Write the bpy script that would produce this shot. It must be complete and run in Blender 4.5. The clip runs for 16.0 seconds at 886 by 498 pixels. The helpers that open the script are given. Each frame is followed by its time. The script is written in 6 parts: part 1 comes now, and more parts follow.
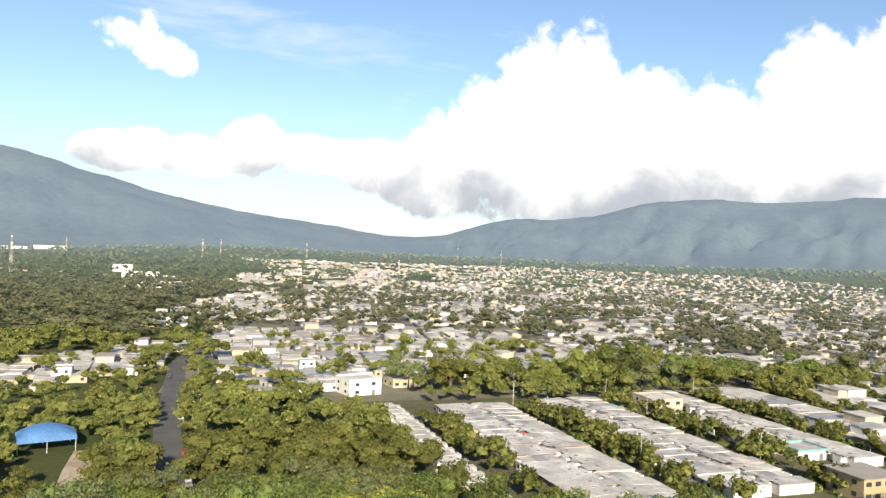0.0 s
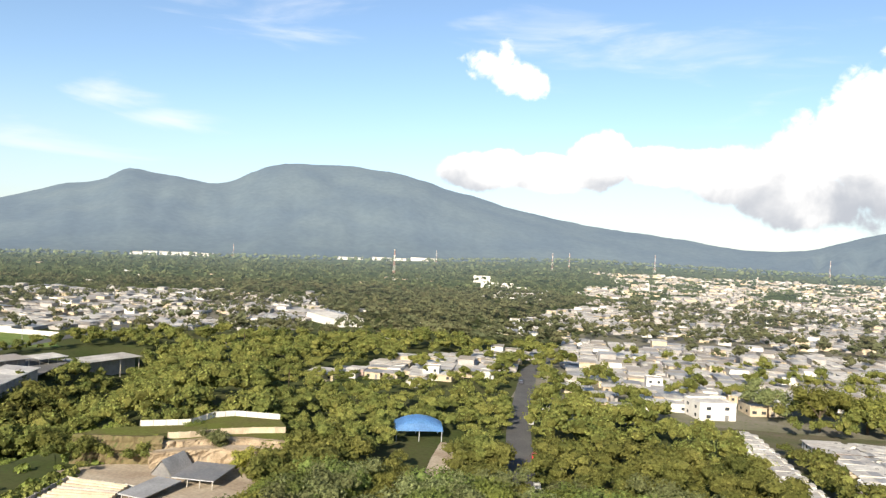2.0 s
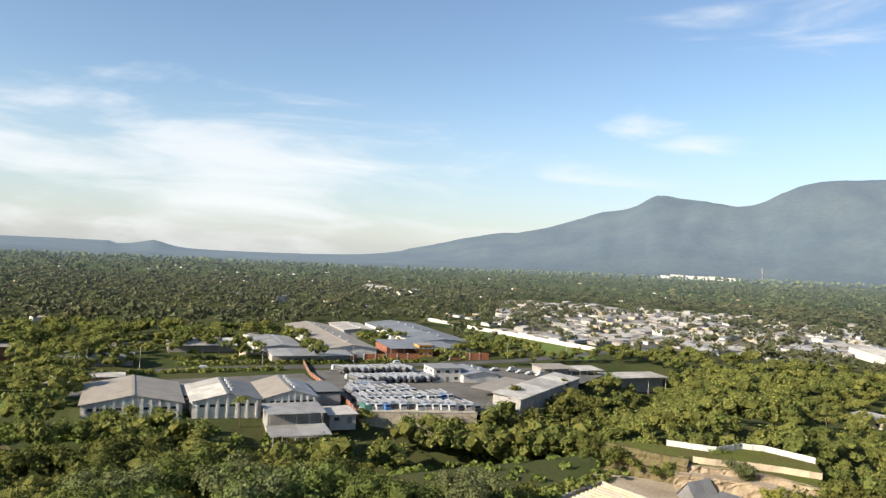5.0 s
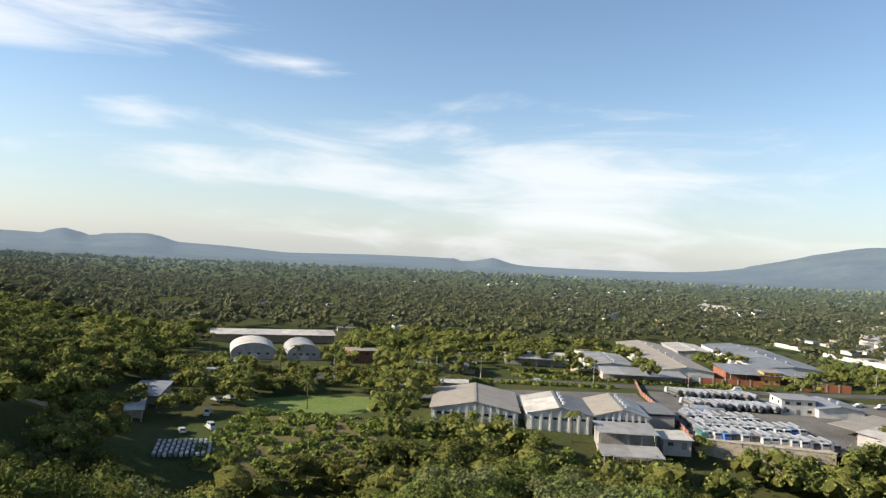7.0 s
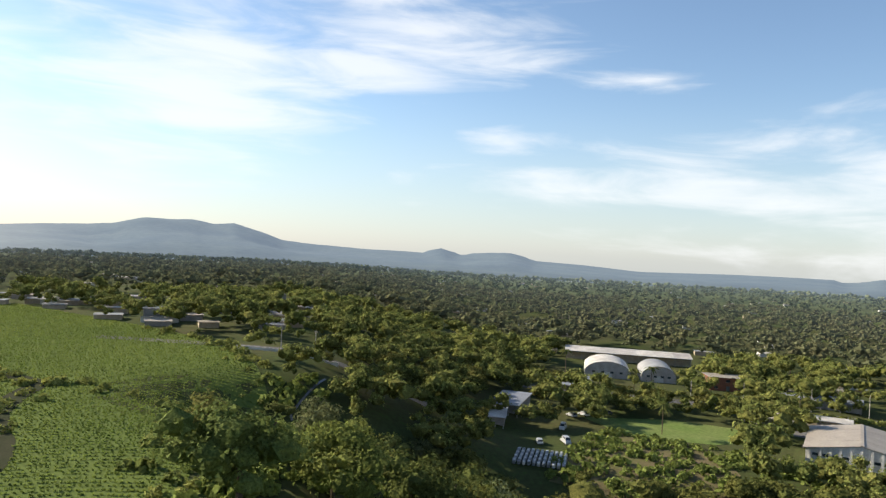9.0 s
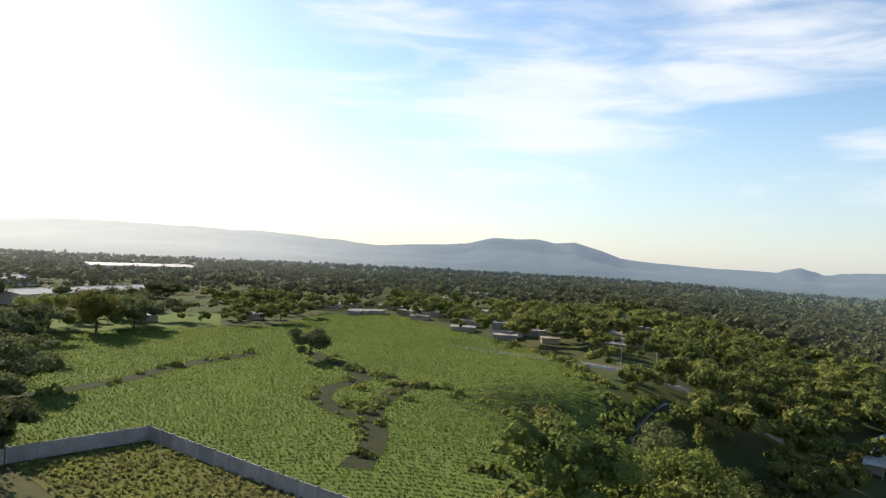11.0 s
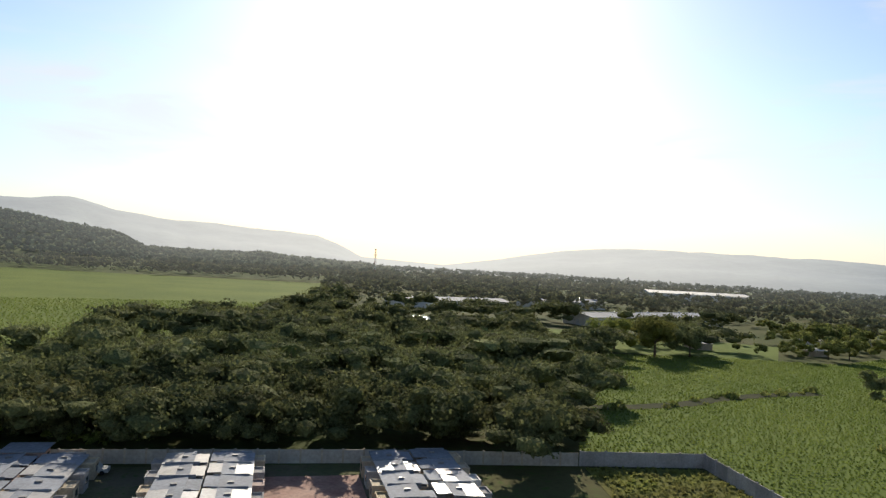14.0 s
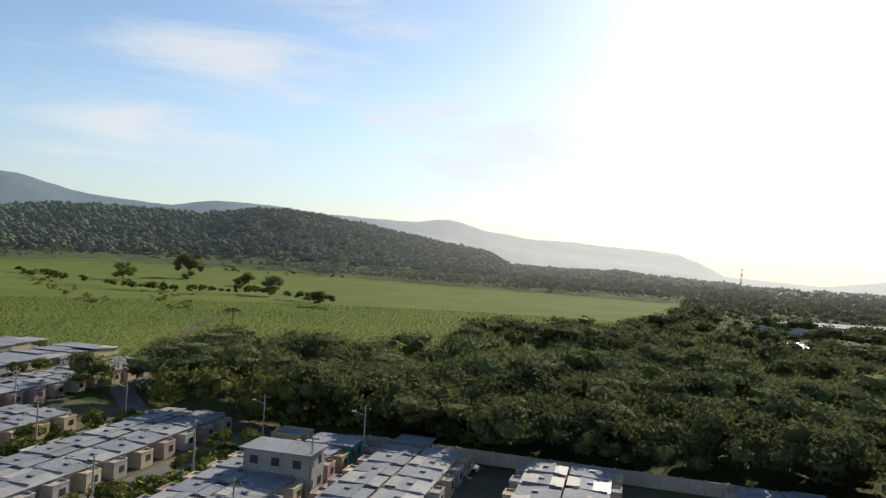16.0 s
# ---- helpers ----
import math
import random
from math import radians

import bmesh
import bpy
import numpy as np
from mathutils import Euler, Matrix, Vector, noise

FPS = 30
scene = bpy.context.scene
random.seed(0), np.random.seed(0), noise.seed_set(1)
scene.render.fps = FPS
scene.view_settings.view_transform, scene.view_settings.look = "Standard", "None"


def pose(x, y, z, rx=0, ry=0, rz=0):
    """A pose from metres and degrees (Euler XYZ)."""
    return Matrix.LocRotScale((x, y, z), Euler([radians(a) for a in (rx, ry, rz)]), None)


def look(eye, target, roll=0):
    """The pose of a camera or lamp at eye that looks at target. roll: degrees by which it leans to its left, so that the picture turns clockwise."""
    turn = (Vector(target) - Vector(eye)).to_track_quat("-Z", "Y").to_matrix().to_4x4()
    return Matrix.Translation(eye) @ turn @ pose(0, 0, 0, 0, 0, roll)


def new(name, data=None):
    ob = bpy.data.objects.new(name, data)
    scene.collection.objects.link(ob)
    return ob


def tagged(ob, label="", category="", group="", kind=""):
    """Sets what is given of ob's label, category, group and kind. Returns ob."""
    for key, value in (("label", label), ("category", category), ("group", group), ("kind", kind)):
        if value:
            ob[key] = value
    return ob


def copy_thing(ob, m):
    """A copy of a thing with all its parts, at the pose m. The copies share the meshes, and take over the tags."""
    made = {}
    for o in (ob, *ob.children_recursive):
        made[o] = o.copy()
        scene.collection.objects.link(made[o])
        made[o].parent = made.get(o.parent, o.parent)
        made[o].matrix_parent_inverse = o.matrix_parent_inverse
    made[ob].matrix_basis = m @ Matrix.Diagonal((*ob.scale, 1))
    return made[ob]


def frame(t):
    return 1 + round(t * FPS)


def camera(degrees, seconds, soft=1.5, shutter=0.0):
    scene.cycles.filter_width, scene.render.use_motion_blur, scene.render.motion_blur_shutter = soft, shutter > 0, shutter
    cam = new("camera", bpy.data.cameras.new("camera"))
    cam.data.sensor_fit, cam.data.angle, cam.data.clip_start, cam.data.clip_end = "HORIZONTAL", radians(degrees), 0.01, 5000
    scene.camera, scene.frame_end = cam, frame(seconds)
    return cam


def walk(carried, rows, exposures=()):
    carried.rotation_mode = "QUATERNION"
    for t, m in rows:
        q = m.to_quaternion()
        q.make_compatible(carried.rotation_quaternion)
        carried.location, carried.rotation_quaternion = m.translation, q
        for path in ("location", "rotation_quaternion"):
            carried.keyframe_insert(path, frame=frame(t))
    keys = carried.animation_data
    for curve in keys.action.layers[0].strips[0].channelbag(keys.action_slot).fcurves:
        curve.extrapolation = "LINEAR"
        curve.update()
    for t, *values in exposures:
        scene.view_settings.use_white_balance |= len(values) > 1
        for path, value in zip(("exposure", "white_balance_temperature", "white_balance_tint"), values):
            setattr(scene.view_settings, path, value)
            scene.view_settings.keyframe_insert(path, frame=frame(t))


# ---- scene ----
cam = camera(62.8, 16.0, soft=1.35)
EYE = 40.0
# seconds, yaw, pitch, roll of a camera that hangs in one spot and turns
ROWS = [
    (0.0, -0.02, 0.38, -2.30),
    (0.5, 6.18, 0.40, -2.51),
    (1.0, 13.50, 0.38, -2.60),
    (1.5, 19.72, 0.34, -2.82),
    (2.0, 26.90, 0.28, -2.87),
    (2.5, 33.00, 0.24, -2.95),
    (3.0, 40.18, 0.21, -3.06),
    (3.5, 46.34, 0.16, -3.14),
    (4.0, 53.50, 0.10, -3.21),
    (4.5, 59.58, 0.05, -3.21),
    (5.0, 66.79, 0.01, -3.24),
    (7.5, 99.34, -0.03, -2.85),
    (8.0, 106.50, -0.03, -2.78),
    (8.5, 112.61, 0.03, -2.89),
    (9.0, 119.88, 0.07, -2.90),
    (11.5, 153.32, 0.23, -2.92),
    (12.0, 160.65, 0.25, -2.90),
    (12.5, 166.94, 0.27, -2.89),
    (13.0, 174.40, 0.30, -2.99),
    (13.5, 180.73, 0.30, -3.03),
    (14.0, 188.11, 0.27, -2.98),
    (14.5, 194.48, 0.31, -3.09),
    (15.0, 202.00, 0.30, -3.16),
    (15.5, 208.40, 0.29, -3.20),
    (16.0, 215.82, 0.25, -3.14),
]
EXPOSURES = [(0.0, 1.06), (2.0, 1.08), (3.5, 1.04), (5.0, 0.96), (7.5, 1.0), (9.0, 1.02), (11.5, 1.0), (13.0, 0.82), (14.0, 0.7), (16.0, 0.66)]
walk(cam, [(t, pose(0, 0, EYE, 90 + p, r, y)) for t, y, p, r in ROWS], EXPOSURES)

# ---------------------------------------------------------------- light
SUN_YAW, SUN_ELEVATION = 189.0, 25.0


def heading(yaw):
    """Unit vector in plan for a yaw counted as the camera's."""
    return Vector((-math.sin(radians(yaw)), math.cos(radians(yaw)), 0))


def sky_world():
    w = bpy.data.worlds.new("sky")
    scene.world = w
    w.use_nodes = True
    nt = w.node_tree
    nt.nodes.clear()
    N, L = nt.nodes.new, nt.links.new
    out, bg = N("ShaderNodeOutputWorld"), N("ShaderNodeBackground")
    sky = N("ShaderNodeTexSky")
    sky.sky_type, sky.sun_disc = "NISHITA", False
    sky.sun_elevation, sky.sun_rotation = radians(SUN_ELEVATION), radians(-SUN_YAW)
    sky.altitude, sky.air_density, sky.dust_density, sky.ozone_density = 400, 1.0, 0.6, 2.0
    bg.inputs["Strength"].default_value = 0.088
    co, sep = N("ShaderNodeTexCoord"), N("ShaderNodeSeparateXYZ")
    way = co.outputs["Generated"]
    L(way, sep.inputs[0])

    def calc(op, a, b=None, clamp=False):
        n = N("ShaderNodeMath")
        n.operation, n.use_clamp = op, clamp
        for i, v in enumerate((a, b)):
            if v is None:
                continue
            if isinstance(v, (int, float)):
                n.inputs[i].default_value = v
            else:
                L(v, n.inputs[i])
        return n.outputs[0]

    def spread(v, lo, hi, to=(0.0, 1.0), kind="SMOOTHSTEP"):
        n = N("ShaderNodeMapRange")
        n.interpolation_type = kind
        n.inputs["From Min"].default_value, n.inputs["From Max"].default_value = lo, hi
        n.inputs["To Min"].default_value, n.inputs["To Max"].default_value = to
        L(v, n.inputs[0])
        return n.outputs[0]

    def speckle(scale, detail, rough, twist=0.0, stretch=None):
        n, src = N("ShaderNodeTexNoise"), way
        if stretch:
            mp = N("ShaderNodeMapping")
            mp.inputs["Scale"].default_value = stretch
            L(way, mp.inputs[0])
            src = mp.outputs[0]
        n.inputs["Scale"].default_value, n.inputs["Detail"].default_value = scale, detail
        n.inputs["Roughness"].default_value, n.inputs["Distortion"].default_value = rough, twist
        L(src, n.inputs[0])
        return n.outputs[0]

    def heaps(spots):
        """How deep a direction lies inside any of the heaps: yaw, elevation, half width and half height in degrees, weight."""
        best = None
        for yaw, elev, wide, high, weight in spots:
            mp, ln = N("ShaderNodeMapping"), N("ShaderNodeVectorMath")
            mp.vector_type, ln.operation = "TEXTURE", "LENGTH"
            h = heading(yaw) * math.cos(radians(elev))
            mp.inputs["Location"].default_value = (h.x, h.y, math.sin(radians(elev)))
            mp.inputs["Rotation"].default_value = (0, 0, radians(yaw))
            mp.inputs["Scale"].default_value = (math.sin(radians(wide)), 0.6, math.sin(radians(high)))
            L(way, mp.inputs[0])
            L(mp.outputs[0], ln.inputs[0])
            v = calc("MULTIPLY", calc("SUBTRACT", 1.0, ln.outputs["Value"]), weight)
            best = v if best is None else calc("MAXIMUM", best, v)
        return best

    def blend(fac, a, b):
        n = N("ShaderNodeMix")
        n.data_type = "RGBA"
        for sock, v in ((n.inputs[0], fac), (n.inputs[6], a), (n.inputs[7], b)):
            if isinstance(v, (int, float)):
                sock.default_value = v
            elif isinstance(v, tuple):
                sock.default_value = (*v, 1)
            else:
                L(v, sock)
        return n.outputs[2]

    # pale haze low over the land
    low = spread(sep.outputs[2], 0.0, 0.22, (0.55, 0.0), "SMOOTHSTEP")
    tone = blend(low, sky.outputs[0], HAZE)
    # high thin cloud
    veil = heaps([(84, 4.5, 24, 6.5, 1.25), (101, 5.6, 14, 3.0, 0.8), (115, 8.6, 5, 1.4, 1.3), (128, 14, 11, 3.0, 1.4), (124, 19, 9, 1.8, 1.2), (104, 13.5, 9, 1.2, 0.9), (138, 10, 14, 5.5, 1.4), (150, 17, 12, 3.0, 0.7),
                  (158, 10, 14, 5, 0.6), (52.5, 9.8, 4.5, 1.5, 1.0), (49, 8.6, 5, 1.1, 0.95), (39, 16.5, 8, 3.2, 0.6), (47, 17.8, 8, 1.6, 0.5), (60, 7, 10, 2, 0.5), (214, 9, 13, 7, 1.0), (232, 13, 12, 5, 1.1), (240, 8, 10, 4, 0.9), (225, 17, 10, 2, 0.9), (10, 16, 16, 3, 0.55), (112, 5, 14, 3, 0.7), (122, 16.5, 13, 4.2, 1.3), (136, 13, 12, 6, 1.3)])
    wisp = speckle(5.5, 8, 0.56, 0.5, (0.8, 0.8, 4.2))
    thin = spread(calc("ADD", calc("MULTIPLY", veil, 0.62), calc("MULTIPLY", calc("SUBTRACT", wisp, 0.5), 2.0)), 0.04, 0.82, (0.0, 0.74))
    tone = blend(thin, tone, WISP)
    # heaped cloud over the mountains
    heap = heaps([(24.5, 6.5, 3.2, 1.6, 1.7), (22.5, 6.8, 2.2, 1.6, 1.7), (19, 6.5, 4.5, 1.6, 1.7), (15, 7.5, 2.8, 2.5, 1.7), (10.5, 7.3, 4, 1.7, 1.7), (5, 6.6, 5, 2.4, 1.6), (1, 7.4, 2.6, 3.8, 1.1), (-3.5, 8.4, 4, 5.4, 1.2), (-6.5, 11, 3.2, 6.4, 1.2), (-10.5, 12, 3.0, 6.2, 1.2), (-8, 7, 8, 6, 1.2), (-15.5, 9.5, 5, 5.0, 1.2),
                  (-20.5, 8.6, 6, 4.8, 1.2), (-26.5, 10.6, 4.2, 6.2, 1.2), (-32, 10, 6, 6.6, 1.2), (-42, 9, 9, 8, 1.1), (23.9, 14.6, 2.1, 1.25, 0.62), (22.7, 15.2, 0.9, 1.7, 0.6), (22, 13.9, 2.3, 1.4, 0.62), (20.8, 13.2, 1.9, 1.2, 0.62), (-15, 5, 13, 2.6, 1.3), (-32, 6, 12, 3.5, 1.1), (1, 5.0, 5, 2.4, 1.5)])
    puff = calc("ADD", calc("MULTIPLY", speckle(20, 9, 0.55, 0.25), 0.6), calc("MULTIPLY", speckle(60, 6, 0.55, 0.4), 0.4))
    body = calc("ADD", heap, calc("MULTIPLY", calc("SUBTRACT", puff, 0.5), 1.5))
    cover = spread(body, 0.0, 0.34)
    shade = spread(calc("ADD", calc("MULTIPLY", speckle(11, 6, 0.5, 0.3), 0.6), calc("MULTIPLY", sep.outputs[2], 2.6)), 0.44, 0.66)
    tone = blend(cover, tone, blend(shade, CLOUD_SHADE, CLOUD_LIT))
    L(tone, bg.inputs[0])
    L(bg.outputs[0], out.inputs[0])


HAZE, WISP, CLOUD_SHADE, CLOUD_LIT = (3.5, 3.9, 4.4), (6.0, 6.1, 6.2), (3.2, 3.35, 3.65), (7.5, 7.3, 7.0)
sky_world()
sun = new("sun", bpy.data.lights.new("sun", "SUN"))
sun.data.energy, sun.data.angle, sun.data.color = 5.0, radians(0.6), (1.0, 0.9, 0.74)
_s = heading(SUN_YAW) * math.cos(radians(SUN_ELEVATION)) + Vector((0, 0, math.sin(radians(SUN_ELEVATION))))
sun.matrix_world = look(_s * 100, (0, 0, 0))

# ---------------------------------------------------------------- materials
def material(name, a, b=None, scale=1.0, rough=0.8, metal=0.0, bump=0.0, fine=8.0, spread=(0.35, 0.65), island=0.0, objects=0.0,
             translucent=0.0, c=None, coat=0.0, contrast=(0.8, 1.2)):
    """Two colours mixed by coarse noise, speckled by fine noise, with relief; island and objects vary pieces and copies in value."""
    m = bpy.data.materials.new(name)
    m.use_nodes = True
    nt = m.node_tree
    N, L = nt.nodes.new, nt.links.new
    bsdf = nt.nodes["Principled BSDF"]
    co = N("ShaderNodeTexCoord")
    geo = N("ShaderNodeNewGeometry")
    coarse, grain = N("ShaderNodeTexNoise"), N("ShaderNodeTexNoise")
    coarse.inputs["Scale"].default_value, coarse.inputs["Detail"].default_value = scale, 5
    grain.inputs["Scale"].default_value, grain.inputs["Detail"].default_value = scale * fine, 3
    L(geo.outputs["Position"], coarse.inputs[0])
    L(geo.outputs["Position"], grain.inputs[0])
    ramp = N("ShaderNodeMapRange")
    ramp.inputs["From Min"].default_value, ramp.inputs["From Max"].default_value = spread
    L(coarse.outputs[0], ramp.inputs[0])
    mix = N("ShaderNodeMix")
    mix.data_type = "RGBA"
    mix.inputs[6].default_value, mix.inputs[7].default_value = (*a, 1), (*(b or [v * 0.8 for v in a]), 1)
    L(ramp.outputs[0], mix.inputs[0])
    col = mix.outputs[2]
    if c:
        m2, r2 = N("ShaderNodeMix"), N("ShaderNodeMapRange")
        m2.data_type = "RGBA"
        r2.inputs["From Min"].default_value, r2.inputs["From Max"].default_value = 0.55, 0.7
        L(grain.outputs[0], r2.inputs[0])
        L(r2.outputs[0], m2.inputs[0])
        L(col, m2.inputs[6])
        m2.inputs[7].default_value = (*c, 1)
        col = m2.outputs[2]
    hsv = N("ShaderNodeHueSaturation")
    L(col, hsv.inputs["Color"])
    val = N("ShaderNodeMapRange")
    val.inputs["From Min"].default_value, val.inputs["From Max"].default_value = 0.25, 0.75
    val.inputs["To Min"].default_value, val.inputs["To Max"].default_value = contrast
    L(grain.outputs[0], val.inputs[0])
    v = val.outputs[0]
    for amount, source in ((island, geo.outputs["Random Per Island"]), (objects, None)):
        if not amount:
            continue
        if source is None:
            source = N("ShaderNodeObjectInfo").outputs["Random"]
        r = N("ShaderNodeMapRange")
        r.inputs["To Min"].default_value, r.inputs["To Max"].default_value = 1 - amount, 1 + amount
        L(source, r.inputs[0])
        mul = N("ShaderNodeMath")
        mul.operation = "MULTIPLY"
        L(v, mul.inputs[0])
        L(r.outputs[0], mul.inputs[1])
        v = mul.outputs[0]
        h = N("ShaderNodeMapRange")
        h.inputs["To Min"].default_value, h.inputs["To Max"].default_value = 0.5 - amount * 0.045, 0.5 + amount * 0.03
        L(source, h.inputs[0])
        L(h.outputs[0], hsv.inputs["Hue"])
    L(v, hsv.inputs["Value"])
    L(hsv.outputs[0], bsdf.inputs["Base Color"])
    bsdf.inputs["Roughness"].default_value, bsdf.inputs["Metallic"].default_value = rough, metal
    bsdf.inputs["Coat Weight"].default_value = coat
    if rough > 0.8:
        bsdf.inputs["Specular IOR Level"].default_value = 0.2 if rough < 0.94 else 0.03
    if bump:
        bp = N("ShaderNodeBump")
        bp.inputs["Strength"].default_value, bp.inputs["Distance"].default_value = 0.6, bump
        L(grain.outputs[0], bp.inputs["Height"])
        L(bp.outputs[0], bsdf.inputs["Normal"])
    if translucent:
        tr, ms = N("ShaderNodeBsdfTranslucent"), N("ShaderNodeMixShader")
        L(hsv.outputs[0], tr.inputs[0])
        ms.inputs[0].default_value = translucent
        L(bsdf.outputs[0], ms.inputs[1])
        L(tr.outputs[0], ms.inputs[2])
        L(ms.outputs[0], nt.nodes["Material Output"].inputs[0])
    return m


def add_haze_glow(m, near, far, amount):
    """Haze painted as emission: grows from near to far, whiter towards the sun."""
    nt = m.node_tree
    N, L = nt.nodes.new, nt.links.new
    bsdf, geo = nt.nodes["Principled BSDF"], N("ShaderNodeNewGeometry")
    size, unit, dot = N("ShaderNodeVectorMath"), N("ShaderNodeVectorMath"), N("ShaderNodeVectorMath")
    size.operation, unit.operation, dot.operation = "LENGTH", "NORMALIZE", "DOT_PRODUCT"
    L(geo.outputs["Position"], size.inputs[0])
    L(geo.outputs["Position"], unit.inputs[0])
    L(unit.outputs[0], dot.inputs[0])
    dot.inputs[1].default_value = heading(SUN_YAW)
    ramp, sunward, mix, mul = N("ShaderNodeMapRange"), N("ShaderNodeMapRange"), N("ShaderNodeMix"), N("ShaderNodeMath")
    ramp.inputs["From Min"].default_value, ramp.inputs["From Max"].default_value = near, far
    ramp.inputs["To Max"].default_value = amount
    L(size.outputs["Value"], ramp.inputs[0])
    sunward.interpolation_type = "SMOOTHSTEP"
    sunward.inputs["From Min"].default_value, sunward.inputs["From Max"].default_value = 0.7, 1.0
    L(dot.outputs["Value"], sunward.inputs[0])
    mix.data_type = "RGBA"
    mix.inputs[6].default_value, mix.inputs[7].default_value = (*HAZE_GLOW_BLUE, 1), (*HAZE_GLOW_SUN, 1)
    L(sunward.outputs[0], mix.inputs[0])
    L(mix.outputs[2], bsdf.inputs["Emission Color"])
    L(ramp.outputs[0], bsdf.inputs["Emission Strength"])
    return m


# Glow colours of the painted haze, away from and towards the sun.
HAZE_GLOW_BLUE, HAZE_GLOW_SUN = (0.36, 0.45, 0.57), (1.5, 1.47, 1.4)
GROUND = material("dry grass and earth", (0.050, 0.064, 0.022), (0.075, 0.072, 0.032), scale=0.03, fine=25, rough=1.0, c=(0.05, 0.07, 0.02))
LEAF = material("broad leaves", (0.106, 0.124, 0.035), (0.206, 0.206, 0.056), scale=0.11, fine=25, rough=0.95, island=0.3, objects=0.4, translucent=0.28, contrast=(0.5, 1.35), bump=0.6)
# Darker, greyer copy of LEAF: the sunward woods' backlit look is in its colour.
LEAF_BACKLIT = material("broad leaves toned for backlight", (0.074, 0.086, 0.036), (0.130, 0.134, 0.052), scale=0.09, fine=28, rough=0.95, island=0.35, objects=0.3, translucent=0.3, contrast=(0.5, 1.4), bump=0.6)
LEAF_SET = [material(n, a, b, scale=0.35, fine=9, rough=0.95, island=0.25, objects=0.3, translucent=0.28, contrast=(0.55, 1.3), bump=0.5) for n, a, b in (
    ("olive leaves", (0.210, 0.212, 0.054), (0.165, 0.180, 0.048)), ("deep green leaves", (0.115, 0.150, 0.044), (0.150, 0.178, 0.048)), ("yellow-green leaves", (0.310, 0.300, 0.060), (0.240, 0.250, 0.054)),
    ("grey-green leaves", (0.178, 0.190, 0.080), (0.142, 0.160, 0.066)), ("bright green leaves", (0.170, 0.200, 0.048), (0.140, 0.170, 0.044)))]
# Haze is painted in: greyer base colour and a glow growing from 400 m.
LEAF_FAR_HAZED = add_haze_glow(material("woods", (0.082, 0.093, 0.047), (0.138, 0.134, 0.065), scale=0.045, fine=40, rough=0.96, island=0.3, translucent=0.3, contrast=(0.55, 1.4)), 400, 3400, 0.24)
# Same painted haze glow, starting at 700 m.
LEAF_DISTANT_HAZED = add_haze_glow(material("distant woods with haze glow", (0.060, 0.078, 0.040), (0.105, 0.115, 0.055), scale=0.03, fine=20, rough=0.97, island=0.3, contrast=(0.6, 1.35)), 700, 3400, 0.24)
LEAF_PALM = material("palm fronds", (0.09, 0.11, 0.03), (0.13, 0.13, 0.04), scale=0.3, rough=0.95, translucent=0.3)
BARK = material("bark", (0.12, 0.09, 0.06), (0.07, 0.055, 0.04), scale=1.5, rough=0.95)
CANE = material("young cane", (0.150, 0.185, 0.042), (0.115, 0.155, 0.034), scale=0.03, fine=12, rough=0.95, translucent=0.5)
CANE_FAR = material("tall cane seen from afar", (0.112, 0.138, 0.035), (0.088, 0.116, 0.030), scale=0.02, fine=40, rough=1.0, bump=0.5)
CANE_SOIL = material("field soil", (0.09, 0.12, 0.03), (0.11, 0.14, 0.036), scale=0.02, fine=30, rough=1.0, c=(0.08, 0.10, 0.03))
LAWN = material("lawn", (0.11, 0.16, 0.04), (0.15, 0.18, 0.06), scale=0.06, fine=14, rough=1.0)
WEEDS = material("weeds", (0.175, 0.195, 0.05), (0.17, 0.155, 0.062), scale=0.09, fine=14, rough=1.0, translucent=0.4)
ASPHALT = material("asphalt", (0.075, 0.072, 0.07), (0.10, 0.096, 0.09), scale=0.12, fine=18, rough=0.9)
BRICK_WALL = material("orange-red brick wall", (0.40, 0.15, 0.08), (0.33, 0.12, 0.07), scale=0.3, rough=0.95)
DRY = material("dry weeds", (0.115, 0.105, 0.045), (0.15, 0.115, 0.065), scale=0.12, fine=10, rough=1.0, c=(0.07, 0.085, 0.03))
TOWN_EARTH = material("dusty town ground", (0.20, 0.18, 0.145), (0.14, 0.135, 0.085), scale=0.06, fine=10, rough=1.0, c=(0.10, 0.105, 0.055))
# Dark earth with the ditch's shade painted in, as the strips aren't sunk.
DITCH_SHADE = material("dark ditch earth and shade", (0.030, 0.036, 0.016), (0.042, 0.042, 0.022), scale=0.3, rough=1.0)
ESTATE_EARTH = material("trodden earth", (0.125, 0.105, 0.075), (0.085, 0.09, 0.045), scale=0.12, fine=8, rough=1.0, c=(0.06, 0.075, 0.028))
YARD = material("worn yard", (0.11, 0.105, 0.10), (0.16, 0.15, 0.135), scale=0.1, fine=14, rough=0.95)
EARTH = material("bare earth", (0.27, 0.21, 0.15), (0.38, 0.32, 0.24), scale=0.12, fine=10, rough=1.0)
BRICK_PAVING = material("red paving", (0.22, 0.12, 0.09), (0.27, 0.17, 0.13), scale=0.3, rough=0.9)
ROOF_WHITE = material("pale sheet roof", (0.52, 0.485, 0.43), (0.35, 0.32, 0.28), scale=0.22, fine=8, rough=0.65, objects=0.2, contrast=(0.7, 1.2))
ROOF_GREY = material("weathered sheet roof", (0.29, 0.28, 0.265), (0.21, 0.2, 0.185), scale=0.25, fine=10, rough=0.5, objects=0.2)
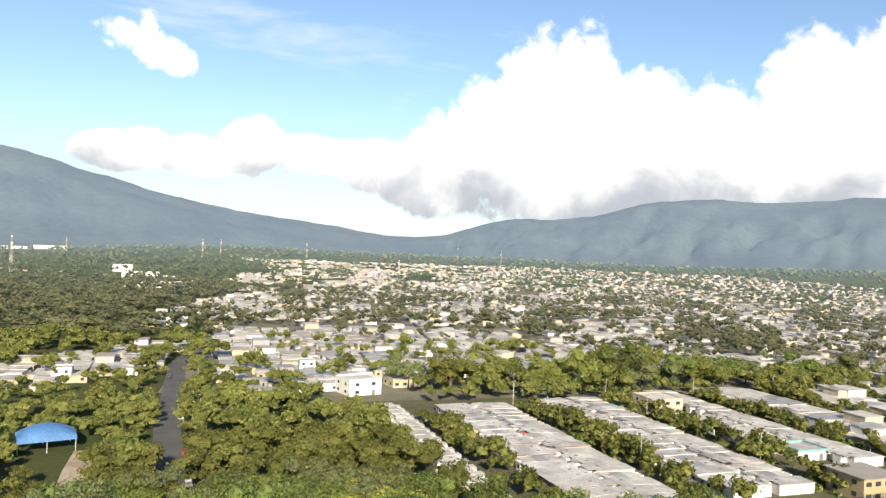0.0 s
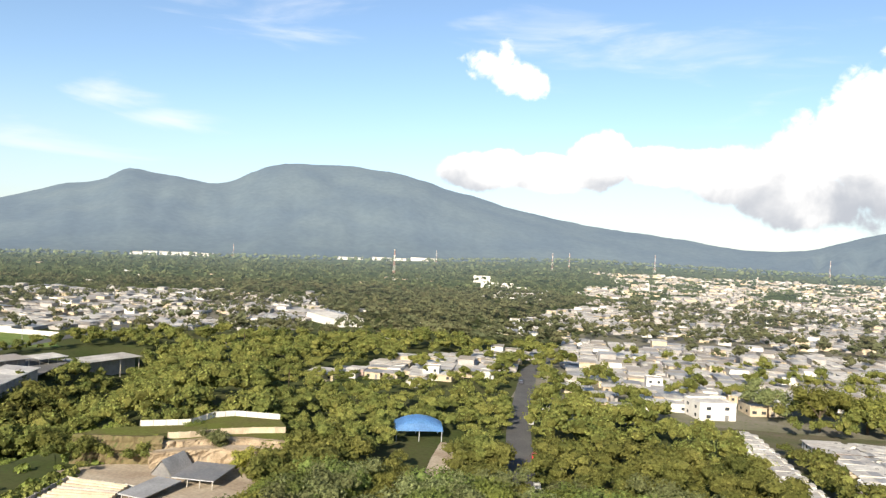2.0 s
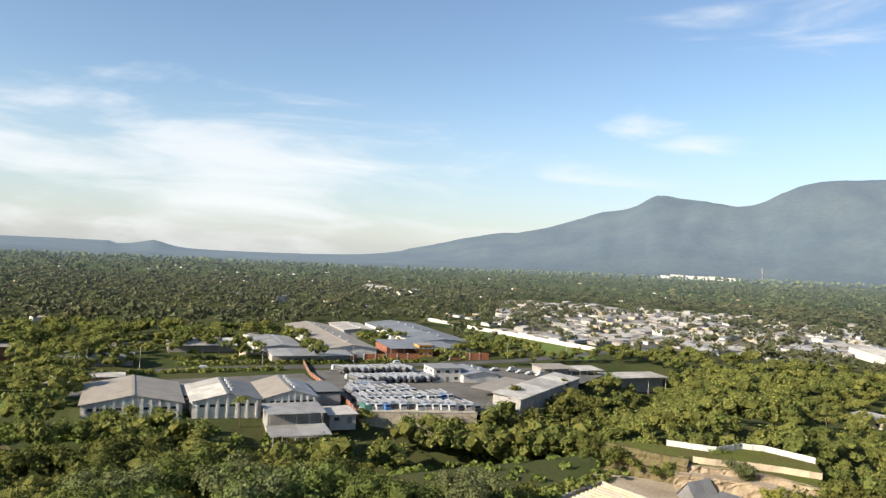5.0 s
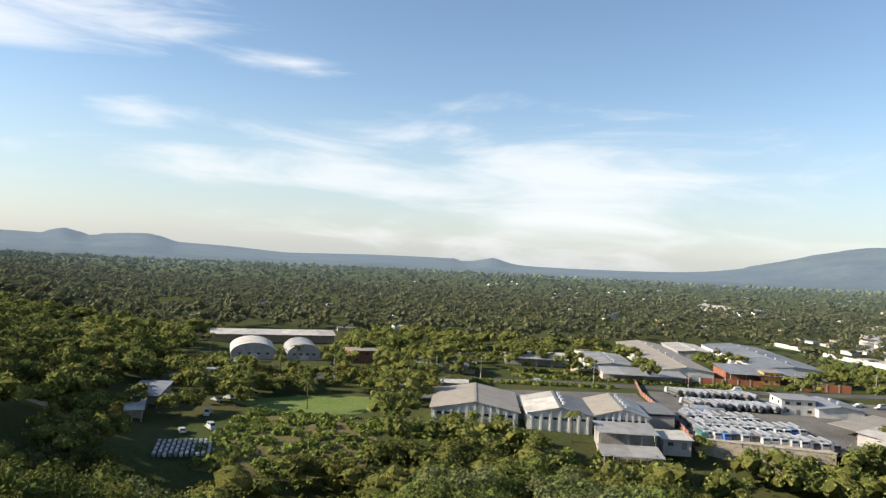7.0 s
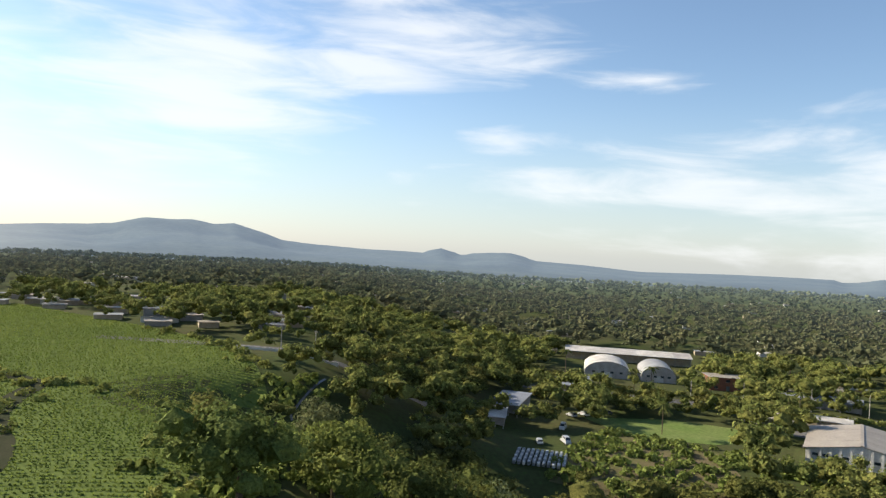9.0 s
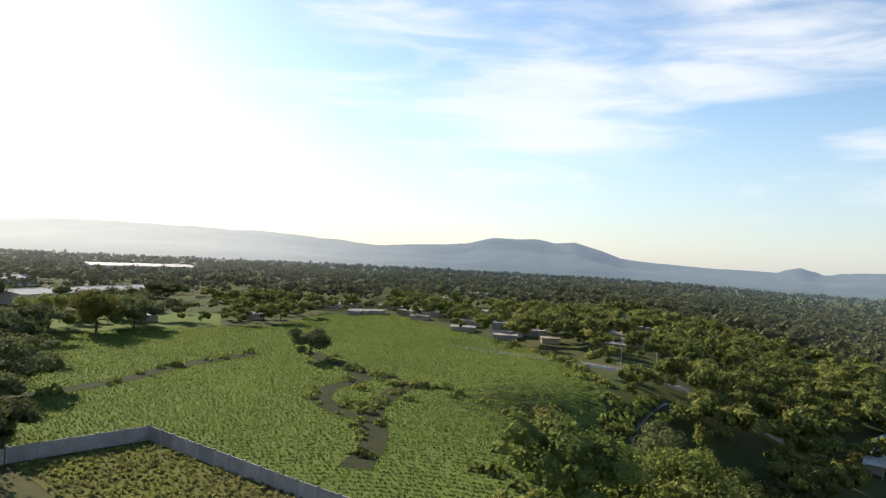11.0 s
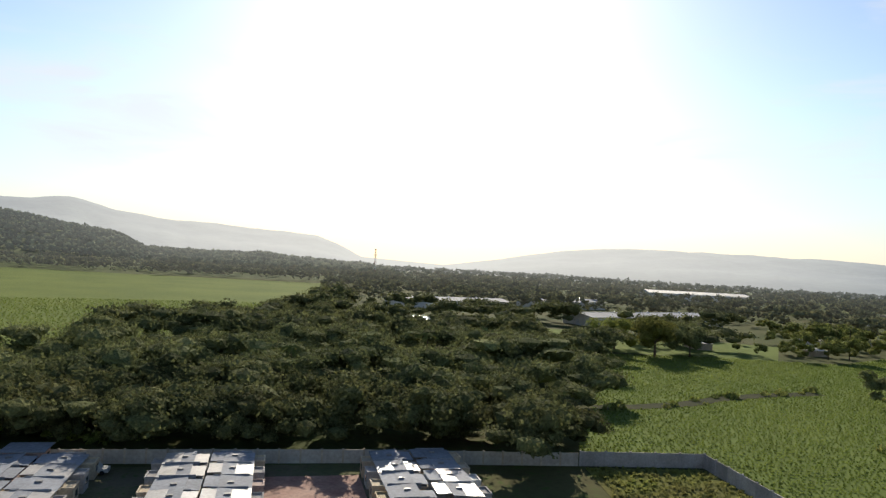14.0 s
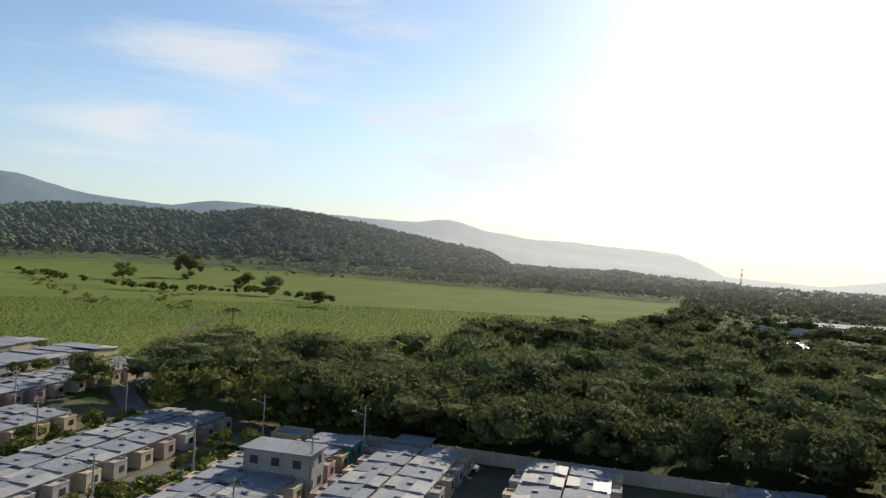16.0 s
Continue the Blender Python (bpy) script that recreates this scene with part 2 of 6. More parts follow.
ROOF_ZINC = material("zinc roof", (0.20, 0.215, 0.24), (0.155, 0.165, 0.185), scale=0.2, fine=10, rough=0.85, objects=0.12)
ROOF_SHINE = material("bare galvanised roof", (0.62, 0.62, 0.60), (0.5, 0.5, 0.49), scale=0.3, fine=8, rough=0.34, metal=0.75)
ROOF_BLUE = material("blue tarp", (0.14, 0.32, 0.60), (0.12, 0.27, 0.52), scale=0.3, rough=0.5)
ROOF_TAN = material("tan sheet roof", (0.30, 0.26, 0.21), (0.25, 0.215, 0.175), scale=0.2, rough=0.6)
ROOF_DARK = material("dark sheet roof", (0.13, 0.13, 0.13), (0.17, 0.16, 0.15), scale=0.2, rough=0.6)
CREAM = material("cream plaster", (0.46, 0.38, 0.27), (0.37, 0.30, 0.21), scale=0.5, rough=0.9, objects=0.12)
WHITE = material("white plaster", (0.58, 0.555, 0.51), (0.48, 0.455, 0.41), scale=0.4, rough=0.85, objects=0.08)
GREYWALL = material("grey block", (0.34, 0.32, 0.30), (0.27, 0.25, 0.23), scale=0.4, rough=0.95, objects=0.12)
YELLOW = material("yellow plaster", (0.38, 0.30, 0.17), (0.32, 0.25, 0.145), scale=0.4, rough=0.85)
GREEN = material("green paint", (0.10, 0.30, 0.17), (0.09, 0.25, 0.14), scale=0.4, rough=0.85)
ORANGE = material("orange plaster", (0.75, 0.33, 0.07), (0.65, 0.27, 0.06), scale=0.4, rough=0.85)
PINK = material("pink plaster", (0.36, 0.265, 0.23), (0.30, 0.215, 0.185), scale=0.4, rough=0.85)
RED = material("red paint", (0.30, 0.06, 0.05), (0.24, 0.05, 0.045), scale=0.5, rough=0.6)
TEAL = material("teal plaster", (0.16, 0.33, 0.32), (0.14, 0.28, 0.27), scale=0.4, rough=0.85)
BRICK = material("brick wall", (0.27, 0.12, 0.08), (0.21, 0.095, 0.065), scale=0.3, rough=0.95)
ROCK = material("cut pale rock", (0.36, 0.285, 0.195), (0.25, 0.19, 0.125), scale=0.35, fine=6, rough=0.95, bump=0.15, c=(0.16, 0.125, 0.085))
STONE = material("stone masonry", (0.42, 0.36, 0.28), (0.30, 0.25, 0.19), scale=0.45, fine=5, rough=0.95, bump=0.1)
CONCRETE = material("concrete", (0.40, 0.37, 0.32), (0.31, 0.28, 0.24), scale=0.25, rough=0.95)
GLASS = material("dark window", (0.03, 0.035, 0.04), (0.05, 0.055, 0.06), scale=1.0, rough=0.15)
STEEL = material("grey steel", (0.5, 0.5, 0.5), (0.4, 0.4, 0.4), scale=0.5, rough=0.5, metal=0.3)
TYRE = material("rubber", (0.02, 0.02, 0.02), scale=2.0, rough=0.9)
WATER = material("stream", (0.10, 0.10, 0.09), (0.16, 0.15, 0.13), scale=0.2, rough=0.08)
# Bluish base colour and emission carry the mountains' haze; the plain glows likewise.
MOUNTAIN_HAZED = add_haze_glow(material("far mountains with haze glow", (0.042, 0.056, 0.060), (0.062, 0.077, 0.072), scale=0.004, rough=1.0, fine=9.0), 1200, 3400, 0.23)
GROUND_FAR_HAZED = add_haze_glow(material("far plain with haze glow", (0.050, 0.066, 0.030), (0.085, 0.095, 0.042), scale=0.006, fine=14, rough=1.0, c=(0.10, 0.12, 0.045)), 900, 3400, 0.23)

# ---------------------------------------------------------------- helpers for meshes
def mesh_np(name, verts, faces, mats, parent=None, index=None, smooth=False):
    """One mesh from arrays of corners and faces (all faces with as many corners)."""
    me = bpy.data.meshes.new(name)
    verts, faces = np.asarray(verts, dtype=np.float32), np.asarray(faces, dtype=np.int32)
    n = faces.shape[1]
    me.vertices.add(len(verts))
    me.vertices.foreach_set("co", verts.ravel())
    me.loops.add(faces.size)
    me.loops.foreach_set("vertex_index", faces.ravel())
    me.polygons.add(len(faces))
    me.polygons.foreach_set("loop_start", np.arange(0, faces.size, n, dtype=np.int32))
    me.polygons.foreach_set("loop_total", np.full(len(faces), n, dtype=np.int32))
    for m in mats if isinstance(mats, (list, tuple)) else [mats]:
        me.materials.append(m)
    if index is not None:
        me.polygons.foreach_set("material_index", np.asarray(index, dtype=np.int32))
    me.polygons.foreach_set("use_smooth", np.full(len(faces), smooth, dtype=bool))
    me.update(calc_edges=True)
    me.validate()
    ob = new(name, me)
    ob.parent = parent
    return ob


def part(name, bm, mat, parent=None, label=""):
    me = bpy.data.meshes.new(name)
    bmesh.ops.recalc_face_normals(bm, faces=bm.faces)
    bm.to_mesh(me)
    bm.free()
    me.materials.append(mat)
    ob = new(name, me)
    ob.parent = parent
    if label:
        ob["label"] = label
    return ob


def thing(name, m, label, category, group=""):
    ob = new(name)
    ob.empty_display_size = 0.5
    ob.matrix_world = m
    return tagged(ob, label, category, group)


def box(bm, x0, x1, y0, y1, z0, z1, tilt=0.0):
    """A block; tilt raises its +y side's top and bottom by that much."""
    v = [bm.verts.new((x, y, z + (tilt if y == y1 else 0))) for z in (z0, z1) for y in (y0, y1) for x in (x0, x1)]
    for f in ((0, 2, 3, 1), (4, 5, 7, 6), (0, 1, 5, 4), (2, 6, 7, 3), (0, 4, 6, 2), (1, 3, 7, 5)):
        bm.faces.new([v[i] for i in f])
    return v


def blocks(*items):
    bm = bmesh.new()
    for it in items:
        box(bm, *it)
    return bm


def tube(bm, x, y, z0, z1, r0, r1=None, n=8):
    r1 = r0 if r1 is None else r1
    a = [bm.verts.new((x + r0 * math.cos(i * math.tau / n), y + r0 * math.sin(i * math.tau / n), z0)) for i in range(n)]
    b = [bm.verts.new((x + r1 * math.cos(i * math.tau / n), y + r1 * math.sin(i * math.tau / n), z1)) for i in range(n)]
    for i in range(n):
        bm.faces.new((a[i], a[(i + 1) % n], b[(i + 1) % n], b[i]))
    bm.faces.new(a[::-1])
    bm.faces.new(b)


def beam(bm, p, q, r, n=5):
    """A thin round bar from p to q."""
    p, q = Vector(p), Vector(q)
    m = (q - p).to_track_quat("Z", "Y").to_matrix()
    ring = [[bm.verts.new(e + m @ Vector((r * math.cos(i * math.tau / n), r * math.sin(i * math.tau / n), 0))) for i in range(n)] for e in (p, q)]
    for i in range(n):
        bm.faces.new((ring[0][i], ring[0][(i + 1) % n], ring[1][(i + 1) % n], ring[1][i]))
    bm.faces.new(ring[0][::-1])
    bm.faces.new(ring[1])


# ---------------------------------------------------------------- the lie of the land
def ease(a):
    a = np.clip(a, 0, 1)
    return a * a * (3 - 2 * a)


# crest of the wooded ridge beyond the cane: yaw, elevation in degrees from the eye
RIDGE = [(188, -2.2), (193.8, -1.25), (197.8, -1.05), (202, -0.7), (206.2, -0.8), (210.2, -0.65), (212.5, 0.3), (215.2, 0.7), (219.7, 1.5), (223.2, 2.05), (227.2, 2.6), (230.2, 2.65), (234.2, 1.95), (236.6, 2.05), (240.4, 2.1), (244, 2.05), (247.4, 1.6), (256, 2.0), (266, 0.5), (276, -2.2)]
RAVINE = [(-129, -112), (-148, -63), (-176, -7), (-202, 58), (-207, 122), (-235, 185), (-280, 241)]
LOW = -16.0  # level of the town and the works, below the estate in the south


def lowland(yaw):
    """1 over the low northern and western land, 0 over the higher southern land."""
    return 1 - ease((yaw - 112) / 20) + ease((yaw - 270) / 50)


FOOT = [(-180, -1.75), (-165, -1.75), (-150, -1.6), (-120, -1.0), (-60, -0.4), (-31, -0.15), (-18, -0.45), (0, -0.35), (17, -0.2), (28, -0.75), (35, -0.95), (55, -1.35), (72, -1.85), (100, -1.95), (130, -2.1), (151, -1.9), (170, -2.1), (180, -1.75)]


def ground(x, y):
    x, y = np.asarray(x, dtype=float), np.asarray(y, dtype=float)
    r = np.hypot(x, y)
    low = lowland(np.degrees(np.arctan2(-x, y)) % 360)
    low = 0.5 + (low - 0.5) * ease((r - 8) / 80)
    z = LOW * low + 6 * (1 - low) * ease((r - 20) / 60) - 0.007 * np.maximum(0, r - 350 - 140 * low)
    # the plain bends to elevations set from the eye, to fit the view
    foot = np.interp(np.degrees(np.arctan2(-x, y)), [a for a, _ in FOOT], [math.tan(radians(b)) for _, b in FOOT])
    away = ease((r - 700) / 2000)
    z = z + (EYE + r * foot - z) * away
    way = np.degrees(np.arctan2(-x, y)) % 360
    crest = EYE - 8 + 1450 * np.interp(way, [a for a, _ in RIDGE], [math.tan(radians(b)) for _, b in RIDGE])
    z = z + np.maximum(0, crest - z) * np.exp(-((r - 1450) / 270) ** 2) * ease((way - 188) / 6) * (1 - ease((way - 268) / 8))
    near = np.full(r.shape, 1e9)
    for (ax, ay), (bx, by) in zip(RAVINE, RAVINE[1:]):
        t = np.clip(((x - ax) * (bx - ax) + (y - ay) * (by - ay)) / ((bx - ax) ** 2 + (by - ay) ** 2), 0, 1)
        near = np.minimum(near, np.hypot(x - ax - t * (bx - ax), y - ay - t * (by - ay)))
    z = z + 7 * np.exp(-(((x + 166) / 24) ** 2 + ((y - 177) / 24) ** 2))  # knoll shaped to lift the trees behind the pit into view
    return z - 15 * np.exp(-(near / 21) ** 2)


def gz(x, y):
    return float(ground(x, y))


def polar_sheet(name, radii, yaws, height, mat, smooth=True, closed=True):
    r, a = np.meshgrid(radii, np.radians(yaws), indexing="ij")
    x, y = -np.sin(a) * r, np.cos(a) * r
    v = np.stack([x, y, height(x, y)], -1).reshape(-1, 3)
    n, m = len(radii), len(yaws)
    i, j = np.meshgrid(np.arange(n - 1), np.arange(m if closed else m - 1), indexing="ij")
    k = (j + 1) % m
    f = np.stack([i * m + j, (i + 1) * m + j, (i + 1) * m + k, i * m + k], -1).reshape(-1, 4)[:, ::-1]
    return mesh_np(name, v, f, mat, smooth=smooth, index=None if not isinstance(mat, list) else (i >= n * 0.71).astype(int).ravel())


# the outer rings take the material with the painted haze glow
ob = polar_sheet("ground", np.concatenate([[0.0, 3.0], np.geomspace(8, 4900, 150)]), np.arange(0, 360, 1.0), ground, [GROUND, GROUND_FAR_HAZED])
tagged(ob, "dry grass and dark earth reaching to the horizon", "ground", kind="structure")

RIDGES = [  # yaw, half width in degrees, rise in metres at 4.5 km, sharpness
    (9, 6, 140, 2.0), (15, 6, 125, 2.0), (20, 6, 165, 2.0), (25, 6, 196, 2.0), (30, 6, 241, 2.0), (35, 6, 356, 2.0), (40, 4.5, 298, 2.0), (44, 4, 177, 2.0), (47.5, 3, 264, 2.0), (50.7, 2.5, 285, 1.75), (54, 3, 254, 2.0), (57.5, 3, 157, 2.0), (61.5, 4, 134, 2.0), (66, 5, 82, 2.0), (72, 7, 15, 2.0), (54.6, 0.9, 10, 2.0),
    (0, 8, 122, 2.0), (-8, 7, 250, 2.0), (-16, 5, 252, 2.0), (-22, 6, 268, 2.0), (-30, 7, 183, 2.0), (-42, 14, 464, 2.0), (88.5, 1.2, 35, 1.6), (92, 5, 14, 2.0)]
# skyline of the southern and western ranges: yaw, elevation in degrees from the eye
SKYLINE = [(90, -0.72), (97.9, -0.76), (104.7, -0.94), (109, -0.65), (112.5, -0.53), (114.7, -0.02), (118.7, -0.36), (120.1, 0.0), (121.4, -0.32), (128, -0.17), (132.4, 0.14), (134.1, 0.7), (136, 1.15), (137.4, 0.94), (139, 1.18), (142.2, 1.16), (144.4, 0.61), (148, 0.45), (151.3, 0.25),
           (157, 0.5), (163, 0.8), (168, 1.05), (174, 1.0), (178.6, 0.6), (183, -0.2), (188, -1.0), (194.5, -0.68), (196.3, 0.24), (198, 0.76), (201, 0.86), (203.6, 1.01), (207.7, 1.4), (210.4, 1.72), (212.7, 1.89), (215.6, 2.35), (217.7, 2.2), (226, 2.5), (233.5, 2.9), (236.6, 2.42), (242.3, 2.78), (245.1, 3.39), (247.5, 3.92), (255, 4.5), (275, 3.5), (300, 1.5)]


def far_height(x, y):
    r, yaw = np.hypot(x, y), np.degrees(np.arctan2(-x, y)) % 360
    crest = np.zeros_like(r)
    for c, w, rise, sharp in RIDGES:
        d = np.abs((yaw - c + 180) % 360 - 180)
        crest = crest + rise * np.exp(-(d / w) ** sharp)
    line = 4500 * np.interp(yaw, [a for a, _ in SKYLINE], [math.tan(radians(b)) for _, b in SKYLINE]) + EYE + 37 + 8 * lowland(yaw)
    crest = np.where((yaw > 91) & (yaw < 300), line, crest)
    rough = np.array([noise.fractal((px * 0.0016, py * 0.0016, 3.0), 0.9, 2.1, 6) for px, py in zip(x.ravel(), y.ravel())]).reshape(x.shape)
    rise = ease((r - 2600) / 1900)
    gully = np.array([abs(noise.fractal((q * 0.55, pr * 0.0007, 8.0), 0.9, 2.0, 4)) for q, pr in zip(yaw.ravel(), r.ravel())]).reshape(x.shape)
    spur = np.array([abs(noise.fractal((q * 0.33, pr * 0.0011 + q * 0.12, 21.0), 0.8, 2.1, 5)) for q, pr in zip(yaw.ravel(), r.ravel())]).reshape(x.shape)
    east = ease((yaw - 318) / 20) * (yaw > 300) + ease((6 - yaw) / 8) * (yaw < 60)
    crest = crest - east * (spur - 0.25) * 280 * ease(1.6 * (1 - rise)) * (rise > 0)
    return -37 - 8 * lowland(yaw) + crest * rise * (1 + 0.05 * rough) + rough * (14 + 22 * np.clip((4250 - r) / 600, 0, 1)) * rise * (crest > 60) - gully * 110 * (rise * (1 - rise)) * np.clip(crest / 300, 0, 1)


ob = polar_sheet("backdrop_mountains", np.linspace(2500, 4600, 40), np.arange(0, 360, 0.5), far_height, MOUNTAIN_HAZED)
tagged(ob, "hazy blue-green volcano and wooded mountain ranges on the horizon", "mountains", kind="structure")



# ---------------------------------------------------------------- the plan: fields, roads, built-up strips
def inside(poly, x, y):
    """Which of the points lie in the polygon."""
    x, y = np.asarray(x), np.asarray(y)
    hit = np.zeros(x.shape, dtype=bool)
    for (x0, y0), (x1, y1) in zip(poly, poly[1:] + poly[:1]):
        if y0 != y1:
            hit ^= ((y0 > y) != (y1 > y)) & (x < (x1 - x0) * (y - y0) / (y1 - y0) + x0)
    return hit


def strip_poly(line, width):
    """A polygon round a line of points."""
    pts = [Vector(p) for p in line]
    left, right = [], []
    for i, p in enumerate(pts):
        d = (pts[min(i + 1, len(pts) - 1)] - pts[max(i - 1, 0)]).normalized()
        n = Vector((-d.y, d.x)) * width / 2
        left.append(tuple(p + n))
        right.append(tuple(p - n))
    return left + right[::-1]


def sheet(name, poly, mat, lift=0.05, step=6.0, label="", category="ground", level=None):
    """A sheet over the land inside a polygon, cut fine enough to follow it, with an edge turned down."""
    bm = bmesh.new()
    f = bm.faces.new([bm.verts.new((x, y, 0)) for x, y in poly])
    if f.normal.z < 0 or sum((a[0] * b[1] - b[0] * a[1]) for a, b in zip(poly, poly[1:] + poly[:1])) < 0:
        f.normal_flip()
    xs, ys = [p[0] for p in poly], [p[1] for p in poly]
    step = max(step, (max(xs) - min(xs)) / 60, (max(ys) - min(ys)) / 60)
    for axis, lo, hi in ((0, min(xs), max(xs)), (1, min(ys), max(ys))):
        for k in range(1, int((hi - lo) / step) + 1):
            no, co = [0, 0, 0], [0, 0, 0]
            no[axis], co[axis] = 1, lo + k * step
            bmesh.ops.bisect_plane(bm, geom=bm.verts[:] + bm.edges[:] + bm.faces[:], plane_co=co, plane_no=no)
    for v in bm.verts:
        v.co.z = level if level is not None else gz(v.co.x, v.co.y) + lift
    me = bpy.data.meshes.new(name)
    bm.to_mesh(me)
    bm.free()
    me.materials.append(mat)
    return tagged(new(name, me), label, category, kind="structure")


K = 1.4


def grow(pts):
    return [(x * K, y * K) for x, y in pts]


# plan frames: origin, direction along the rows (v) and across them (u)
NORTH = (Vector((0, 266)), Vector((0.948, 0.317)), Vector((0.317, -0.948)))
SOUTH = (Vector((26, -117)), Vector((0.93, 0.36)), Vector((-0.36, 0.93)))


def spot(fr, u, v):
    p = fr[0] + fr[1] * u + fr[2] * v
    return p.x, p.y


def rect(fr, u0, u1, v0, v1):
    return [spot(fr, u0, v0), spot(fr, u1, v0), spot(fr, u1, v1), spot(fr, u0, v1)]


ROAD = grow([(-34, 95), (-42, 116), (-58, 157), (-72, 198), (-87, 243), (-91, 275), (-84, 305), (-72, 325), (-58, 440), (-30, 640)])
WEST_ROAD = [(-284, -130), (-296, -80), (-306, -40), (-314, 0), (-320, 40), (-321, 90), (-324, 140), (-332, 190), (-350, 240), (-385, 330)]
FIELD_A = [(-7, -125), (-9, -150), (-13, -176), (-18, -232), (-24, -272), (-60, -282), (-110, -287), (-150, -330), (-190, -330), (-178, -215), (-166, -168), (-140, -130),
           (-112, -112), (-84, -92), (-56, -66), (-49, -74), (-40, -95), (-30, -131)]
FIELD_B = [(172, -108), (150, -130), (128, -152), (138, -174), (146, -215), (124, -242), (116, -330), (118, -372), (215, -690), (390, -660), (540, -640), (760, -600), (900, -480), (880, -360), (560, -210), (235, -92)]
WEED_LOT = [(-8, -121), (-27, -126), (-47, -72), (-20, -66)]
LAWN_W = [(-246, -82), (-264, -55), (-266, -33), (-250, -26), (-238, -36), (-229, -60)]
QUARTER = [(-84, 282), (-104, 345), (-96, 440), (-60, 520), (20, 520), (48, 480), (30, 330), (10, 308), (-18, 288), (-40, 284)]
QUARTER_W = [(-192, 246), (-186, 316), (-162, 400), (-136, 400), (-128, 340), (-128, 305), (-150, 270)]
PITCH_N = grow([(-392, 158), (-262, 181), (-234, 168), (-250, 152), (-276, 152), (-318, 153), (-376, 151)])
LOT = grow([(-164.4, 51.8), (-157.8, 79.2), (-166, 97), (-192, 132), (-205, 150), (-222, 148), (-223, 55), (-215, 51)])
MEADOW = [(-206, 66), (-165, 58), (-146, 74), (-148, 96), (-157, 113), (-176, 126), (-196, 122), (-206, 100)]
QUARRY = [(-150, 126), (-140, 133), (-128, 143), (-118, 147), (-109, 123), (-123, 95), (-137, 87), (-157, 112)]
PIT_TOP = [(-160, 121), (-161, 128), (-155, 136.5), (-147.5, 144), (-149, 155), (-145, 160.5), (-131, 165), (-117, 152), (-120, 144), (-141, 128)]
TOWN = [tuple(heading(a) * r)[:2] for a, r in ((21, 290), (19, 420), (14, 700), (10, 1000), (8, 1230), (-15, 1230), (-40, 1200), (-70, 1150), (-70, 420), (-45, 330), (-30, 300), (-12, 270), (5, 262))]
sheet("town_ground", TOWN, TOWN_EARTH, 0.03, 16, label="dusty streets and yards of the town", category="ground")
sheet("town_ground", [tuple(heading(a) * r)[:2] for a, r in ((60, 490), (38, 490), (38, 860), (60, 860))], TOWN_EARTH, 0.03, 16, label="dusty streets and yards of the outer quarter", category="ground")
sheet("road", strip_poly(ROAD, 7.8), ASPHALT, 0.08, label="worn grey asphalt road in tree shade", category="road")
sheet("road", strip_poly(WEST_ROAD, 8.5), ASPHALT, 0.08, label="main road past the factories", category="road")
sheet("cane_field", FIELD_A, CANE_SOIL, 0.06, label="bright green field of young cane", category="field")
sheet("cane_field", FIELD_B, CANE_FAR, 0.06, 20, label="wide green cane field below the hills", category="field")
sheet("pasture", [tuple(heading(a) * r)[:2] for a, r in ((163, 292), (192, 285), (196, 330), (190, 372), (163, 352))], CANE_SOIL, 0.05, 14, label="grassy lots beyond the woods", category="field")
sheet("weed_lot", WEED_LOT, WEEDS, 0.06, label="walled lot overgrown with yellow-green weeds", category="lot")
sheet("lawn", LAWN_W, LAWN, 0.07, label="mown green playing ground", category="lawn")
sheet("lawn", PITCH_N, LAWN, 0.07, label="long green meadow behind a white wall", category="lawn")
sheet("dry_plot", grow([(-127, -48), (-166, -50), (-163, -24), (-150, -18), (-132, -19)]), DRY, 0.06, label="dry brown plot with weeds", category="plot")
sheet("yard", LOT, YARD, level=LOW + 0.06, label="grey vehicle yard of worn asphalt", category="yard")
sheet("yard", grow([(-192, -12), (-208, -12), (-218, 50), (-192, 50)]), YARD, 0.06, label="grey works yard behind the halls", category="yard")
sheet("ravine_meadow", MEADOW, GROUND, 0.08, 3, label="dark green grass on the ravine side", category="meadow")
sheet("quarry_floor", QUARRY, EARTH, 0.07, label="pale bare earth pit with terraces", category="pit")
sheet("estate_ground", rect(SOUTH, -14, 78, 4.2, 60), ESTATE_EARTH, 0.03, 8, label="trodden earth and paving of the estate", category="ground")
sheet("estate_ground", rect(SOUTH, 78, 205, -6, 80), ESTATE_EARTH, 0.03, 10, label="trodden earth of the outer estate lanes", category="ground")
sheet("quarter_ground", rect(NORTH, -26, 240, -12, 124), ESTATE_EARTH, 0.045, 12, label="dusty lanes of the old quarter", category="ground")
sheet("paved_street", rect(SOUTH, 4, 18, 10, 45), BRICK_PAVING, 0.05, label="street paved with reddish brick", category="street")
sheet("paved_street", rect(SOUTH, 56.5, 62.5, 4, 60), BRICK_PAVING, 0.05, label="street paved with reddish brick", category="street")
sheet("paved_street", rect(SOUTH, 79, 85, 2, 62), YARD, 0.05, label="dusty lane between row houses", category="street")
sheet("dirt_track", strip_poly(grow([(-52, 95), (-55, 108), (-62, 126), (-66, 138)]), 6), EARTH, 0.06, label="sandy track under the trees", category="track")
sheet("road", strip_poly([(-150, -215), (-166, -180), (-173, -160), (-179, -138), (-190, -112)], 7), YARD, 0.1, label="pale road beyond the cane", category="road")
sheet("estate_road", strip_poly([(120, -76), (131, -81), (149, -89), (156, -97), (163, -108)], 5), YARD, 0.1, label="curving lane at the estate edge", category="road")
